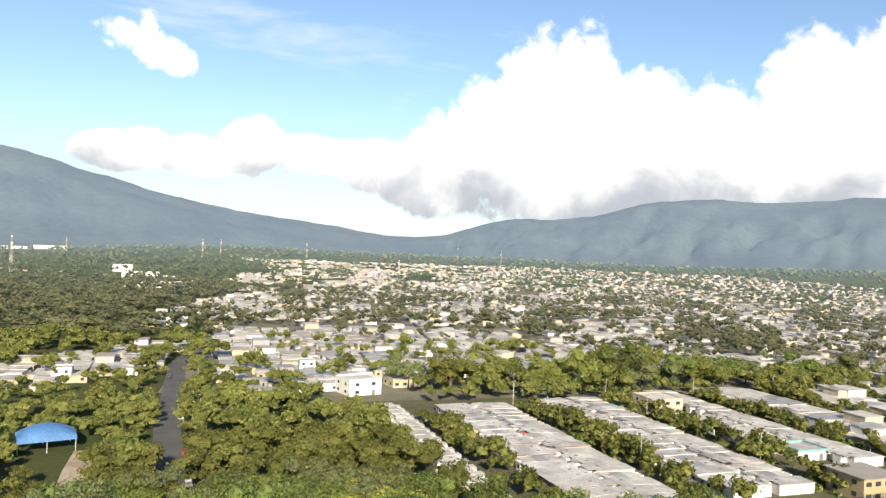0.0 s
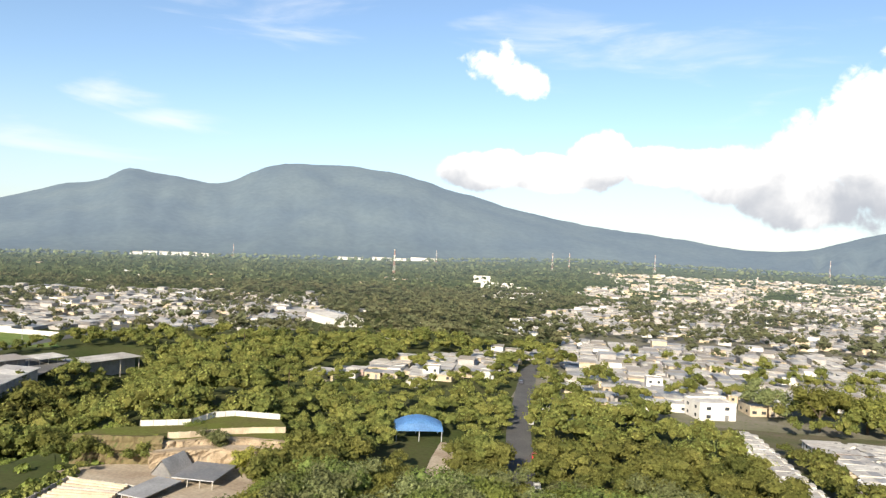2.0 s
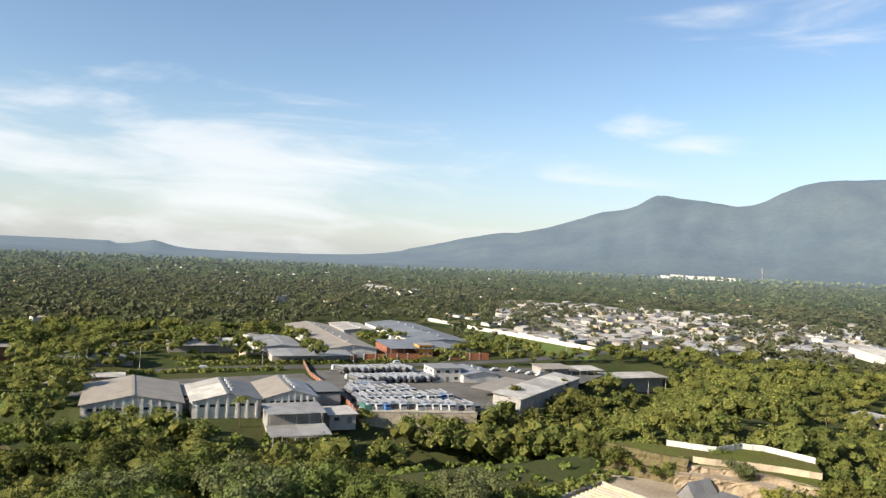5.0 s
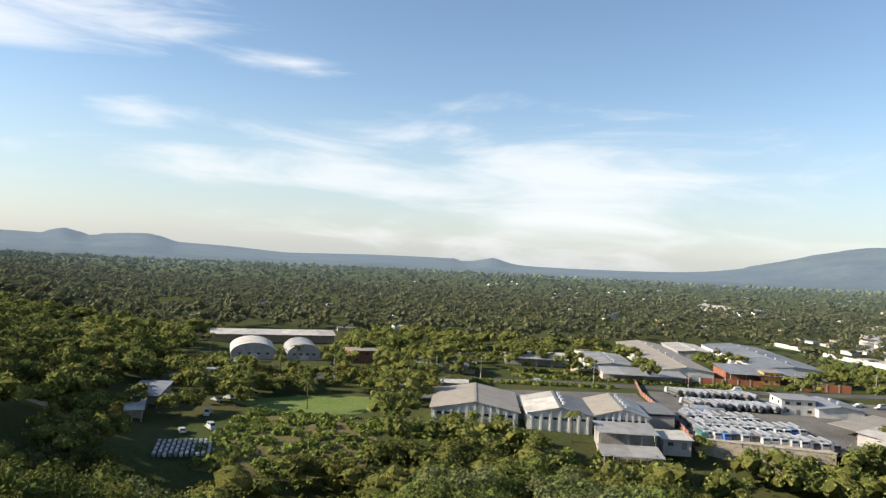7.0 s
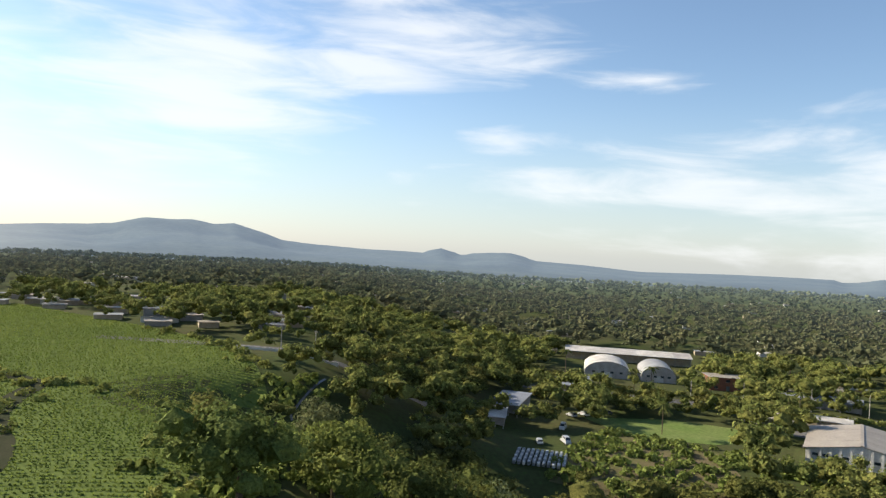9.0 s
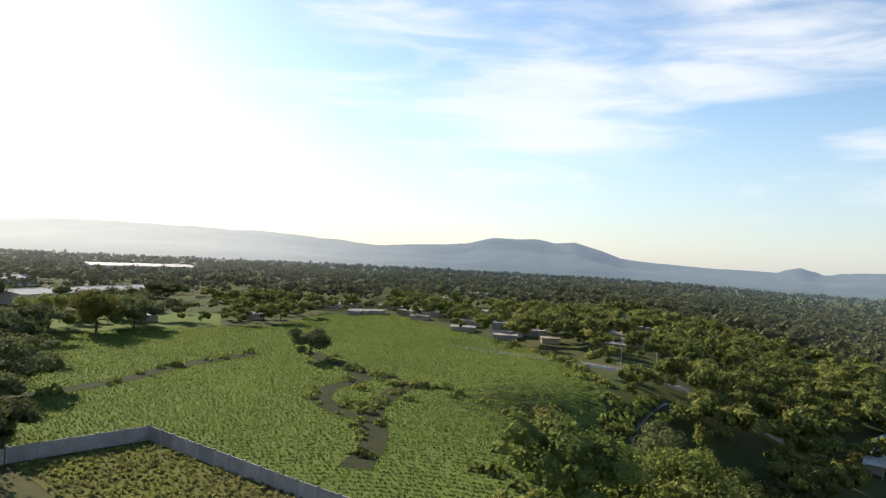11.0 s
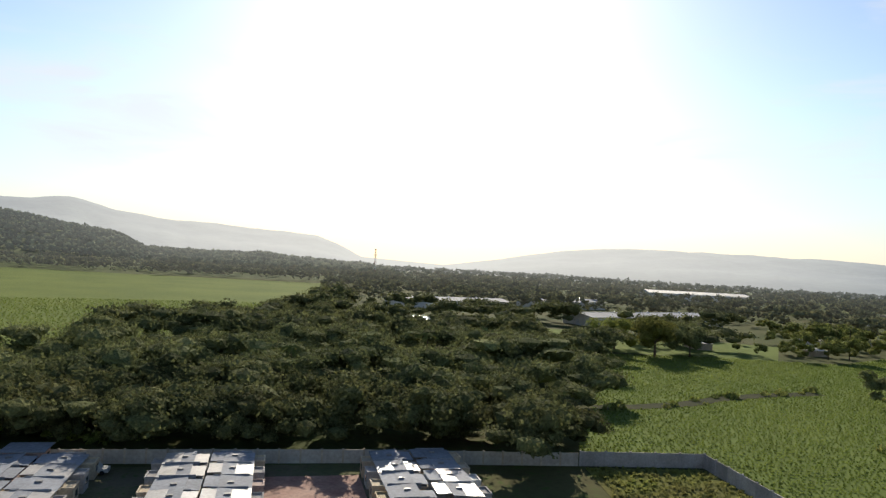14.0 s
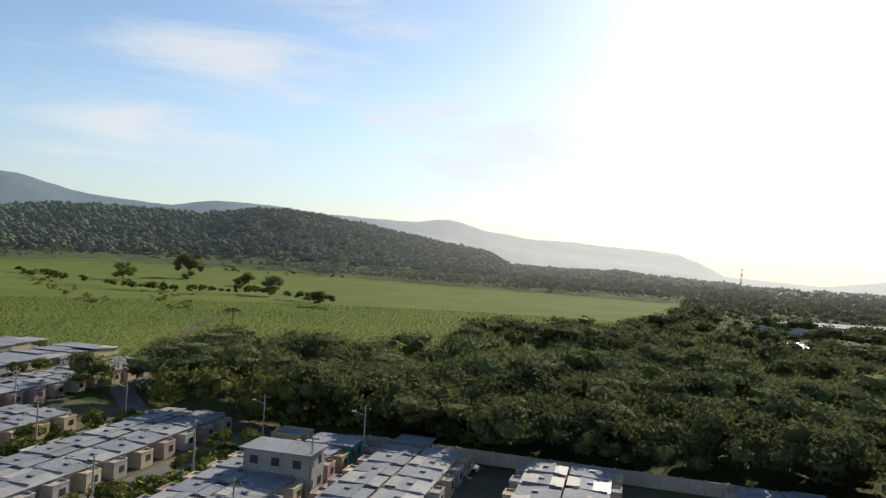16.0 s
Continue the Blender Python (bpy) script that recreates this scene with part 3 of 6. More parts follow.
sheet("dirt_track", strip_poly([(170, -112), (176, -119), (220, -152), (270, -204), (332, -272)], 4), ESTATE_EARTH, 0.12, label="dark farm track through the cane", category="track")
N_ROWS = [(-3, 23.5, 8, 118), (37, 63.5, 4, 114), (78, 105, -6, 100), (119.5, 146, -8, 92), (160.5, 187, -10, 84), (201, 228, -12, 76)]
S_ROWS = [(-12, 4, 6.5, 30), (18, 33, 7, 36), (41, 56, 6.5, 40), (59, 74, 12.5, 60), (86, 101, 1.5, 62), (110, 125, 12, 70), (131, 146, -42, 74), (158, 173, -54, 78), (182, 197, -54, 78)]
BELT = rect(NORTH, -4, 250, -46, 4)
DITCHES = [[(-12.8, -171), (-22.9, -175.7), (-35.2, -183.9), (-46.8, -195.7), (-59, -204.9), (-76.6, -215)],
           [(-95, -213), (-91.8, -197), (-93.2, -185), (-89.2, -167), (-74.6, -158), (-68, -148), (-66.4, -136), (-68.8, -128), (-66.1, -118.4), (-60.3, -108.7), (-51.9, -99.4)],
           [(-91, -180), (-95.7, -172), (-95.8, -156), (-83.4, -145), (-74.4, -135), (-68.6, -124)]]
# flat dark strips stand in for the shade down in the ditches
for line in DITCHES:
    sheet("ditch", strip_poly(line, 5.0), DITCH_SHADE, 0.12, 2, label="dark overgrown ditch through the cane", category="ditch")
FOOTPRINTS = [(-194, -164, -12, 48), (-210, -164, -10, 52), (-260, -245, 8, 30), (-231, -221, -21, 1), (-281, -251, 41, 58), (-321, -245, 63, 83), (-327, -299, 84, 100), (-329, -261, 102, 128), (-269, -247, 86, 116), (-246, -205, -92, -60), (-242, -222, -60, -44), (-248, -228, -42, -26), (-272, -250, -86, -44), (-165, -146, 26, 52), 
              (-226, -202, 125, 182), (-240, -196, 262, 330), (-30, -2, 182, 226), (-190, -155, -84, -66), (-243, -205, 2, 55), (-250, -236, 44, 104)]
STREAM = [(-96, -72), (-108, -86), (-118, -98), (-129, -107), (-140, -122), (-158, -126)]
sheet("stream", strip_poly(STREAM, 0.7), WATER, 0.1, 3, label="narrow stream glinting between bushes", category="water")
CLEAR = [[tuple(heading(a) * r)[:2] for a, r in ((43.6, 2350), (43.6, 2850), (51, 2850), (51, 2350))], [tuple(heading(a) * r)[:2] for a, r in ((27, 2400), (27, 2850), (36, 2850), (36, 2400))],
         [(-214, -94), (-170, -84), (-160, -62), (-186, -56), (-216, -70)], [(-22, -362), (-110, -425), (-115, -465), (-15, -400)], [(90, -412), (20, -450), (15, -490), (95, -452)], [(68, -308), (34, -300), (30, -335), (70, -342)],
         [(-322, -115), (-380, -150), (-425, -135), (-425, -68), (-335, -62), (-322, -80)], [(-100, -720), (-215, -730), (-215, -830), (-100, -820)],
         [tuple(heading(a) * r)[:2] for a, r in ((41, 110), (59, 110), (59, 172), (50, 172), (41, 168))], strip_poly(grow([(-160, 90), (-191, 132)]), 24), strip_poly([(-150, -215), (-166, -180), (-173, -160), (-179, -138), (-190, -112)], 11), strip_poly([(120, -76), (131, -81), (149, -89), (156, -97), (163, -108)], 8), strip_poly(STREAM, 3.5), strip_poly(ROAD, 9), strip_poly([(-103, 192), (-88, 164)], 13), strip_poly(WEST_ROAD, 16), FIELD_A, FIELD_B, WEED_LOT, LAWN_W, PITCH_N, LOT, QUARRY, PIT_TOP, MEADOW,
         rect(NORTH, -27, 250, 0, 130), rect(SOUTH, -20, 109, 1, 90), rect(SOUTH, 106, 132, -10, 90), rect(SOUTH, 130, 260, -57, 90),
         strip_poly(grow([(-52, 95), (-55, 108), (-62, 126), (-66, 138)]), 9), grow([(-125, -62), (-140, -66), (-165, -62), (-165, -50), (-125, -46)]),
         grow([(-127, -48), (-143, -52), (-168, -50), (-165, -20), (-150, -15), (-132, -19)]), grow([(-79, 131), (-66, 128), (-66, 143), (-79, 144)])] + [
         grow([(a, c), (b, c), (b, d), (a, d)]) for a, b, c, d in FOOTPRINTS]

# ---------------------------------------------------------------- trees
def lobes(rng, n, r, z):
    c = rng.normal(size=(n, 3)) * np.array((0.42, 0.42, 0.25)) * r
    c[0] = 0
    c[:, 2] += z
    return c, r * rng.uniform(0.38, 0.62, n)


def blob(level):
    if not level:
        return np.array(((1, 0, 0), (-1, 0, 0), (0, 1, 0), (0, -1, 0), (0, 0, 1), (0, 0, -1)), dtype=float), np.array([(0, 2, 4), (2, 1, 4), (1, 3, 4), (3, 0, 4), (2, 0, 5), (1, 2, 5), (3, 1, 5), (0, 3, 5)])
    bm = bmesh.new()
    bmesh.ops.create_icosphere(bm, subdivisions=level, radius=1)
    v, f = np.array([q.co for q in bm.verts]), np.array([[q.index for q in t.verts] for t in bm.faces])
    bm.free()
    return v, f


def sprays(rng, p, n, s):
    """Three-cornered leaf sprays at points p with normals n and half sizes s."""
    a = np.cross(n, rng.normal(size=n.shape))
    a /= np.linalg.norm(a, axis=-1)[..., None]
    b = np.cross(n, a)
    b /= np.linalg.norm(b, axis=-1)[..., None]
    return np.stack([p + a * s, p - a * s * 0.5 + b * s * 0.75, p - a * s * 0.5 - b * s * 0.75], -2)


def tree_kind(seed, height, spread, cards, size, mat, label):
    """A tapered trunk with limbs and a crown of leafy lobes, each a soft mass under loose sprays."""
    rng = np.random.default_rng(seed)
    t = thing("tree", Matrix(), label, "tree", "trees")
    bm = bmesh.new()
    tube(bm, 0, 0, -0.5, height * 0.6, 0.035 * height, 0.018 * height, 7)
    for i in range(4):
        a = i * 1.6 + rng.uniform(0, 1)
        beam(bm, (0, 0, height * rng.uniform(0.3, 0.45)), (math.cos(a) * spread * 0.5, math.sin(a) * spread * 0.5, height * rng.uniform(0.6, 0.75)), 0.011 * height, 4)
    part("trunk", bm, BARK, t)
    k = 14
    c, r = lobes(rng, k, spread * 1.12, height * 0.6)
    r *= 0.74
    bv, bf = blob(1)
    vs = [c[i] + bv * r[i] * rng.uniform(0.5, 0.78, (len(bv), 1)) * np.array((1, 1, 0.8)) for i in range(k)]
    fs = [bf + i * len(bv) for i in range(k)]
    w = rng.choice(k, cards, p=r ** 2 / (r ** 2).sum())
    d = rng.normal(size=(cards, 3))
    d /= np.linalg.norm(d, axis=1)[:, None]
    d[:, 2] = np.where(d[:, 2] < -0.3, -d[:, 2], d[:, 2])
    p = c[w] + d * (r[w] * rng.uniform(0.7, 1.2, cards))[:, None] * np.array((1, 1, 0.8))
    q = sprays(rng, p, d + rng.normal(size=d.shape) * 0.5 + np.array((0, 0, 0.2)), size * rng.uniform(0.5, 1.5, (cards, 1)))
    n = k * len(bv)
    mesh_np("crown", np.concatenate(vs + [q.reshape(-1, 3)]), np.concatenate(fs + [np.arange(cards * 3).reshape(-1, 3) + n]), mat, t)
    return t


def scatter(rng, r0, r1, gap, density):
    """Points over a ring of land, about gap apart, thinned by a density from 0 to 1."""
    n = int(math.pi * (r1 * r1 - r0 * r0) / gap ** 2)
    r = np.sqrt(rng.uniform(r0 * r0, r1 * r1, n))
    a = rng.uniform(0, math.tau, n)
    x, y = -np.sin(a) * r, np.cos(a) * r
    keep = rng.uniform(0, 1, n) < density(x, y, np.degrees(a) % 360, r)
    for poly in CLEAR:
        keep &= ~inside(poly, x, y)
    return x[keep], y[keep]


def value_noise(x, y, s, seed=0.0):
    return np.array([noise.noise((px / s, py / s, seed)) for px, py in zip(x, y)])


def built_up(x, y, yaw, r):
    """Share of the land taken by houses: the towns to the north and north-west."""
    b = np.zeros_like(r)
    n = (yaw - 360) * (yaw > 180) + yaw * (yaw <= 180)
    edge = 22 - 8 * ease((r - 480) / 600) + 5 * value_noise(x, y, 120, 5.0)
    b = np.where((n < edge) & (n > -75) & (r > 262) & (r < 1260) & ((n < 17) | (r > 520)), 0.74, b)
    b = np.where((n < edge) & (n > -75) & (r >= 1260) & (r < 2000), 0.3, b)
    b = np.where(inside(QUARTER, x, y) | inside(QUARTER_W, x, y), 0.9, b)
    b = np.where((n < 62) & (n > 36) & (r > 480) & (r < 868), 0.85, b)
    return b


def thin(yaw, r):
    """Few tall trees by ravine and stream, and in wedges fitted to the view."""
    f = np.where((yaw > 53) & (yaw < 76) & (r < 190), 0.3, 1.0)
    f = np.where((yaw >= 76) & (yaw < 97) & (r > 229) & (r < 240), 0.15, f)
    f = np.where((yaw > 95) & (yaw < 112) & (r > 148) & (r < 182), 0.3, f)
    f = np.where((yaw > 163) & (yaw < 195) & (r > 285) & (r < 470), 0.25, f)
    f = np.where((yaw > 128) & (yaw < 150) & (r < 176), 0.12, f)
    f = np.where((yaw > 128) & (yaw < 152) & (r >= 176) & (r < 262), 0.35, f)
    f = np.where((yaw > 128) & (yaw < 154) & (r >= 262) & (r < 430), 0.6, f)
    f = np.where((yaw > 121) & (yaw <= 128) & (r < 150), 0.15, f)
    f = np.where((yaw > 150) & (yaw < 179.5) & (r < 138), 0.0, f)
    return np.where((yaw > 150) & (yaw < 175.5) & (r < 250), 0.0, f)


def grove(x, y):
    """0 to 1: where the trees of the towns gather."""
    return ease(0.5 + 1.15 * (0.75 * value_noise(x, y, 85, 2.0) + 0.45 * value_noise(x, y, 27, 6.0)))


def woods(x, y, yaw, r):
    b = built_up(x, y, yaw, r)
    patch = ease(value_noise(x, y, 70, 2.0) * 1.6 + 0.5)
    near = inside(QUARTER, x, y) | inside(QUARTER_W, x, y)
    return np.where(inside(BELT, x, y), 0.85, np.where(near, 0.17, np.where(b > 0, np.clip(0.1 + (grove(x, y) - 0.55) * 4, 0.1, 1), 0.7 + 0.3 * patch))) * thin(yaw, r) * ((yaw < 252) | (yaw > 322))


def wood_mass(name, seed, r0, r1, gap, height, cards, size, core, label, density=woods, pts=None, wide=1.0):
    rng = np.random.default_rng(seed)
    x, y = scatter(rng, r0, r1, gap, density) if pts is None else pts
    z = ground(x, y)
    base, tri = blob(core)
    n = len(x)
    yaw_, r_ = np.degrees(np.arctan2(-x, y)) % 360, np.hypot(x, y)
    h = height * rng.uniform(0.5, 1.3, n) * np.where((yaw_ > 84) & (yaw_ < 150) & (r_ < 500), 1.25, 1.0) * (1 + 0.25 * np.clip(value_noise(x, y, 45, 7.0), -1, 1)) * np.where(built_up(x, y, yaw_, r_) > 0, 0.9, 1.0) * np.where((yaw_ > 325) | (yaw_ < 50), 1.18, 1.0) * np.where((yaw_ > 20) & (yaw_ < 40) & (r_ > 195) & (r_ < 330), 0.68, 1.0) * (1 + 0.055 * np.clip(-17 - z, 0, 14) * (r_ < 300)) * np.where((yaw_ > 166) & (yaw_ < 250) & (r_ < 420), 1.3, 1.0)
    w = h * rng.uniform(0.4, 0.72, n) * wide
    dims = np.stack([w, w, h * 0.42], -1)[:, None]
    mid = np.stack([x, y, z + h * 0.58], -1)[:, None]
    mat = LEAF_BACKLIT if name == "woods_south" else LEAF if r0 < 400 else LEAF_FAR_HAZED if r0 < 900 else LEAF_DISTANT_HAZED
    # each crown is a few leafy boughs round a middle
    k = 1 if not cards else 6 if cards > 120 else 3
    bough = rng.normal(size=(n, k, 3))
    bough[..., 2] = np.abs(bough[..., 2]) * 0.9 - 0.4
    bough *= (rng.uniform(0.45, 0.66, (n, k)) / np.linalg.norm(bough, axis=2))[..., None]
    bough[:, 0] = (0, 0, 0.3 if cards else 0)
    size_ = rng.uniform(0.36, 0.52, (n, k, 1)) if cards else np.full((n, 1, 1), 0.92)
    j = 1 + 0.2 * rng.normal(size=(n, k, len(base), 1)).clip(-1.6, 1.6)
    cv = (bough[:, :, None] + base[None, None] * j * size_[..., None] * (0.68 if cards else 1)) * dims[:, :, None] + mid[:, :, None]
    fv = tri[None] + (np.arange(n * k) * len(base))[:, None, None]
    ob = mesh_np(name, cv.reshape(-1, 3), fv.reshape(-1, 3), mat, smooth=not cards)
    tagged(ob, label, "trees", kind="stuff")
    if cards:
        d = rng.normal(size=(n, cards, 3))
        d /= np.linalg.norm(d, axis=2)[:, :, None]
        d[..., 2] = np.where(d[..., 2] < -0.4, -d[..., 2], d[..., 2])
        pick = rng.integers(0, k, (n, cards))[..., None]
        u = np.take_along_axis(bough, pick.repeat(3, 2), 1) + d * np.take_along_axis(size_, pick, 1) * rng.uniform(0.62, 1.2, (n, cards, 1))
        s = size * (h / height).clip(0.6, 1.6)[:, None, None] * rng.uniform(0.55, 1.45, (n, cards, 1))
        v = sprays(rng, u * dims + mid, d + rng.normal(size=d.shape) * 0.5 + np.array((0, 0, 0.2)), s).reshape(-1, 3)
        ob = mesh_np(name + "_leaves", v, np.arange(len(v)).reshape(-1, 3), mat)
        tagged(ob, label + ", outer leaf sprays", "leaves", kind="stuff")


KINDS = [tree_kind(11 + i, h, s, 2500, 0.2, LEAF_SET[i], lab) for i, (h, s, lab) in enumerate([
    (7, 3.9, "broad dark green tree with a rounded leafy crown"), (8.5, 4.6, "tall spreading green tree with a dense crown"),
    (5.5, 3.3, "low bushy green tree"), (8, 3.5, "upright green tree with a ragged crown"), (6, 4.4, "wide low green tree with open branches")])]
rng = np.random.default_rng(4)
tx, ty = scatter(rng, 90, 200, 5.5, lambda x, y, yaw, r: 0.95 * thin(yaw, r) * ((yaw < 252) | (yaw > 322)) * (r > 90 + 34 * lowland(yaw)) * (r < 150 + 50 * lowland(yaw)))
order = np.argsort(np.hypot(tx, ty) / (1 + 0.38 * lowland(np.degrees(np.arctan2(-tx, ty)) % 360)))
south = [i for i in order if ty[i] < -90]
order = [i for i in order if ty[i] >= -90]
near, rest = order[:290], order[290:]
for n, i in enumerate(near):
    k = KINDS[int(rng.choice(5, p=(0.26, 0.3, 0.1, 0.2, 0.14)))]
    m = Matrix.Translation((tx[i], ty[i], gz(tx[i], ty[i]))) @ Matrix.Rotation(rng.uniform(0, 6.28), 4, "Z") @ Matrix.Scale(rng.uniform(0.75, 1.15) * (1.42 if ty[i] > 60 else 1.5 if ty[i] < -125 or ty[i] > 20 else (1.2 if 94 < math.degrees(math.atan2(-tx[i], ty[i])) < 112 else 1.65) + 0.035 * min(14, max(0, -17 - gz(tx[i], ty[i])))), 4)
    copy_thing(k, m)
for n, k in enumerate(KINDS):
    k.matrix_world = pose(-98 - 12 * n, 129 + 4 * n, gz(-98 - 12 * n, 129 + 4 * n))
wood_mass("woods_near", 20, 150, 430, 6.5, 7.8, 160, 0.34, 1, "dense green trees round the houses and yards", lambda x, y, yaw, r: woods(x, y, yaw, r) * ((yaw < 166) | (yaw > 250)) * (r > 150 + 50 * lowland(yaw)))
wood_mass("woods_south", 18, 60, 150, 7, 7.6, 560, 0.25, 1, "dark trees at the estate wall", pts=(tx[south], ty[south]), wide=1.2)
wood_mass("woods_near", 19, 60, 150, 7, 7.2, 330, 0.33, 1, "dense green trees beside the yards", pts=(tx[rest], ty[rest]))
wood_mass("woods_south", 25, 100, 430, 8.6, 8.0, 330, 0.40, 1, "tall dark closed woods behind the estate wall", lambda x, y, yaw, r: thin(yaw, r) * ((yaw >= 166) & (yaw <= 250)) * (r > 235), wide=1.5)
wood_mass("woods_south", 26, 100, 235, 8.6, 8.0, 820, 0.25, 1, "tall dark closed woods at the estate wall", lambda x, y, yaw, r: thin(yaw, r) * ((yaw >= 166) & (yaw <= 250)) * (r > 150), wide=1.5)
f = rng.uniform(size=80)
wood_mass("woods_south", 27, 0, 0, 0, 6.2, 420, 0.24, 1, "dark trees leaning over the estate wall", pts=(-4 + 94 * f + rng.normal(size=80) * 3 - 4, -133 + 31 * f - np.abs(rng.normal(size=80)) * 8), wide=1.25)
# from here outwards the leaf materials carry painted haze as a glow
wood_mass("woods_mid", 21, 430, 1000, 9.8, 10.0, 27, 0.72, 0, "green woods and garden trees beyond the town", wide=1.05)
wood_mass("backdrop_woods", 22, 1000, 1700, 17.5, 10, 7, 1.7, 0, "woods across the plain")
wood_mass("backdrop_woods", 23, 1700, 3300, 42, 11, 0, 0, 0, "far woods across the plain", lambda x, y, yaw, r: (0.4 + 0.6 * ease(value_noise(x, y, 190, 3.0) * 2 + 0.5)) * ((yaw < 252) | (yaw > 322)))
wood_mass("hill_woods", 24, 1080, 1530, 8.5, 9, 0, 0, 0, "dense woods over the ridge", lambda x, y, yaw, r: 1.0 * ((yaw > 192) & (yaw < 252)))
f = rng.uniform(size=46)
wood_mass("ravine_trees", 37, 0, 0, 0, 7.4, 300, 0.36, 1, "dark trees below the yard in the ravine", pts=(-215 - 38 * f + rng.normal(size=46) * 5, 118 + 68 * f + rng.normal(size=46) * 5))
wood_mass("pit_trees", 38, 0, 0, 0, 6.0, 420, 0.24, 1, "small trees on the bank of the earth pit", pts=(np.array((-151, -147, -155, -159, -163, -150, -156, -144.5)), np.array((121, 124.5, 117, 113, 118, 115, 121.5, 127))))
ua, ur = rng.uniform(20, 43, 230), rng.uniform(186, 262, 230)
ux_, uy_ = -np.sin(np.radians(ua)) * ur, np.cos(np.radians(ua)) * ur
uk_ = np.ones(230, dtype=bool)
for poly in CLEAR:
    uk_ &= ~inside(poly, ux_, uy_)
wood_mass("woods_near", 39, 0, 0, 0, 7.6, 180, 0.3, 1, "dense green trees west of the road", pts=(ux_[uk_], uy_[uk_]))
# trees standing between the works and the scrap yard
ex, ey = rng.uniform(-310, -165, 300), rng.uniform(-140, -30, 300)
ek = ~inside(LAWN_W, ex, ey) & ~inside(strip_poly(STREAM, 9), ex, ey) & ~inside(grow([(-160, -30), (-128, -30), (-130, -52), (-160, -50)]), ex, ey) & ~inside(strip_poly(WEST_ROAD, 14), ex, ey)
for a, b, c, d in ((-218, -196, -73, -60), (-232, -204, -58, -46), (-206, -186, -80, -64), (-246, -230, -42, -26), (-264, -248, -84, -42), (-178, -144, -80, -66), (-234, -150, -22, 10)):
    ek &= ~inside(grow([(a - 3, c - 3), (b + 3, c - 3), (b + 3, d + 3), (a - 3, d + 3)]), ex, ey)
ek &= ~inside([(-218, -98), (-170, -88), (-156, -62), (-186, -54), (-220, -68)], ex, ey)
ek &= ~((np.degrees(np.arctan2(-ex, ey)) < 109) & (np.hypot(ex, ey) < 272))
wood_mass("yard_trees", 35, 0, 0, 0, 5.8, 230, 0.38, 1, "large dark trees between sheds and scrap yard", pts=(ex[ek], ey[ek]))

# ---------------------------------------------------------------- buildings
def local(x, y, turn, z=None):
    return Matrix.Translation((x, y, gz(x, y) if z is None else z)) @ Matrix.Rotation(turn, 4, "Z")


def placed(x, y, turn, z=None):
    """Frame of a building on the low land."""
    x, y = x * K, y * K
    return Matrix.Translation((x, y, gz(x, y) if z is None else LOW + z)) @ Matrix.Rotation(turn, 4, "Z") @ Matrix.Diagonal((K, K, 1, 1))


def prism(bm, x0, x1, y0, y1, z0, eave, ridge):
    """A gabled body with its ridge along x."""
    m = (y0 + y1) / 2
    a = [bm.verts.new(p) for p in ((x0, y0, z0), (x0, y1, z0), (x0, y1, eave), (x0, m, ridge), (x0, y0, eave))]
    b = [bm.verts.new((x1, v.co.y, v.co.z)) for v in a]
    bm.faces.new(a)
    bm.faces.new(b[::-1])
    for i in range(5):
        j = (i + 1) % 5
        bm.faces.new((a[j], a[i], b[i], b[j]))


def slope(x0, x1, ya, za, yb, zb, th=0.12):
    """A roof slope between two eave lines along x."""
    bm = bmesh.new()
    v = [bm.verts.new((x, y, z + d)) for d in (0, th) for x in (x0, x1) for y, z in ((ya, za), (yb, zb))]
    for f in ((0, 2, 3, 1), (4, 5, 7, 6), (0, 1, 5, 4), (2, 6, 7, 3), (0, 4, 6, 2), (1, 3, 7, 5)):
        bm.faces.new([v[i] for i in f])
    return bm


def sheets_on(parent, x0, x1, ya, za, yb, zb, mat, name="roof", n=1):
    """A roof slope laid in n bands along x, alternately a little proud, each a mesh."""
    for i in range(n):
        a, b = x0 + (x1 - x0) * i / n, x0 + (x1 - x0) * (i + 1) / n
        part(name, slope(a, b, ya, za + (i % 2) * 0.03, yb, zb + (i % 2) * 0.03), mat, parent)


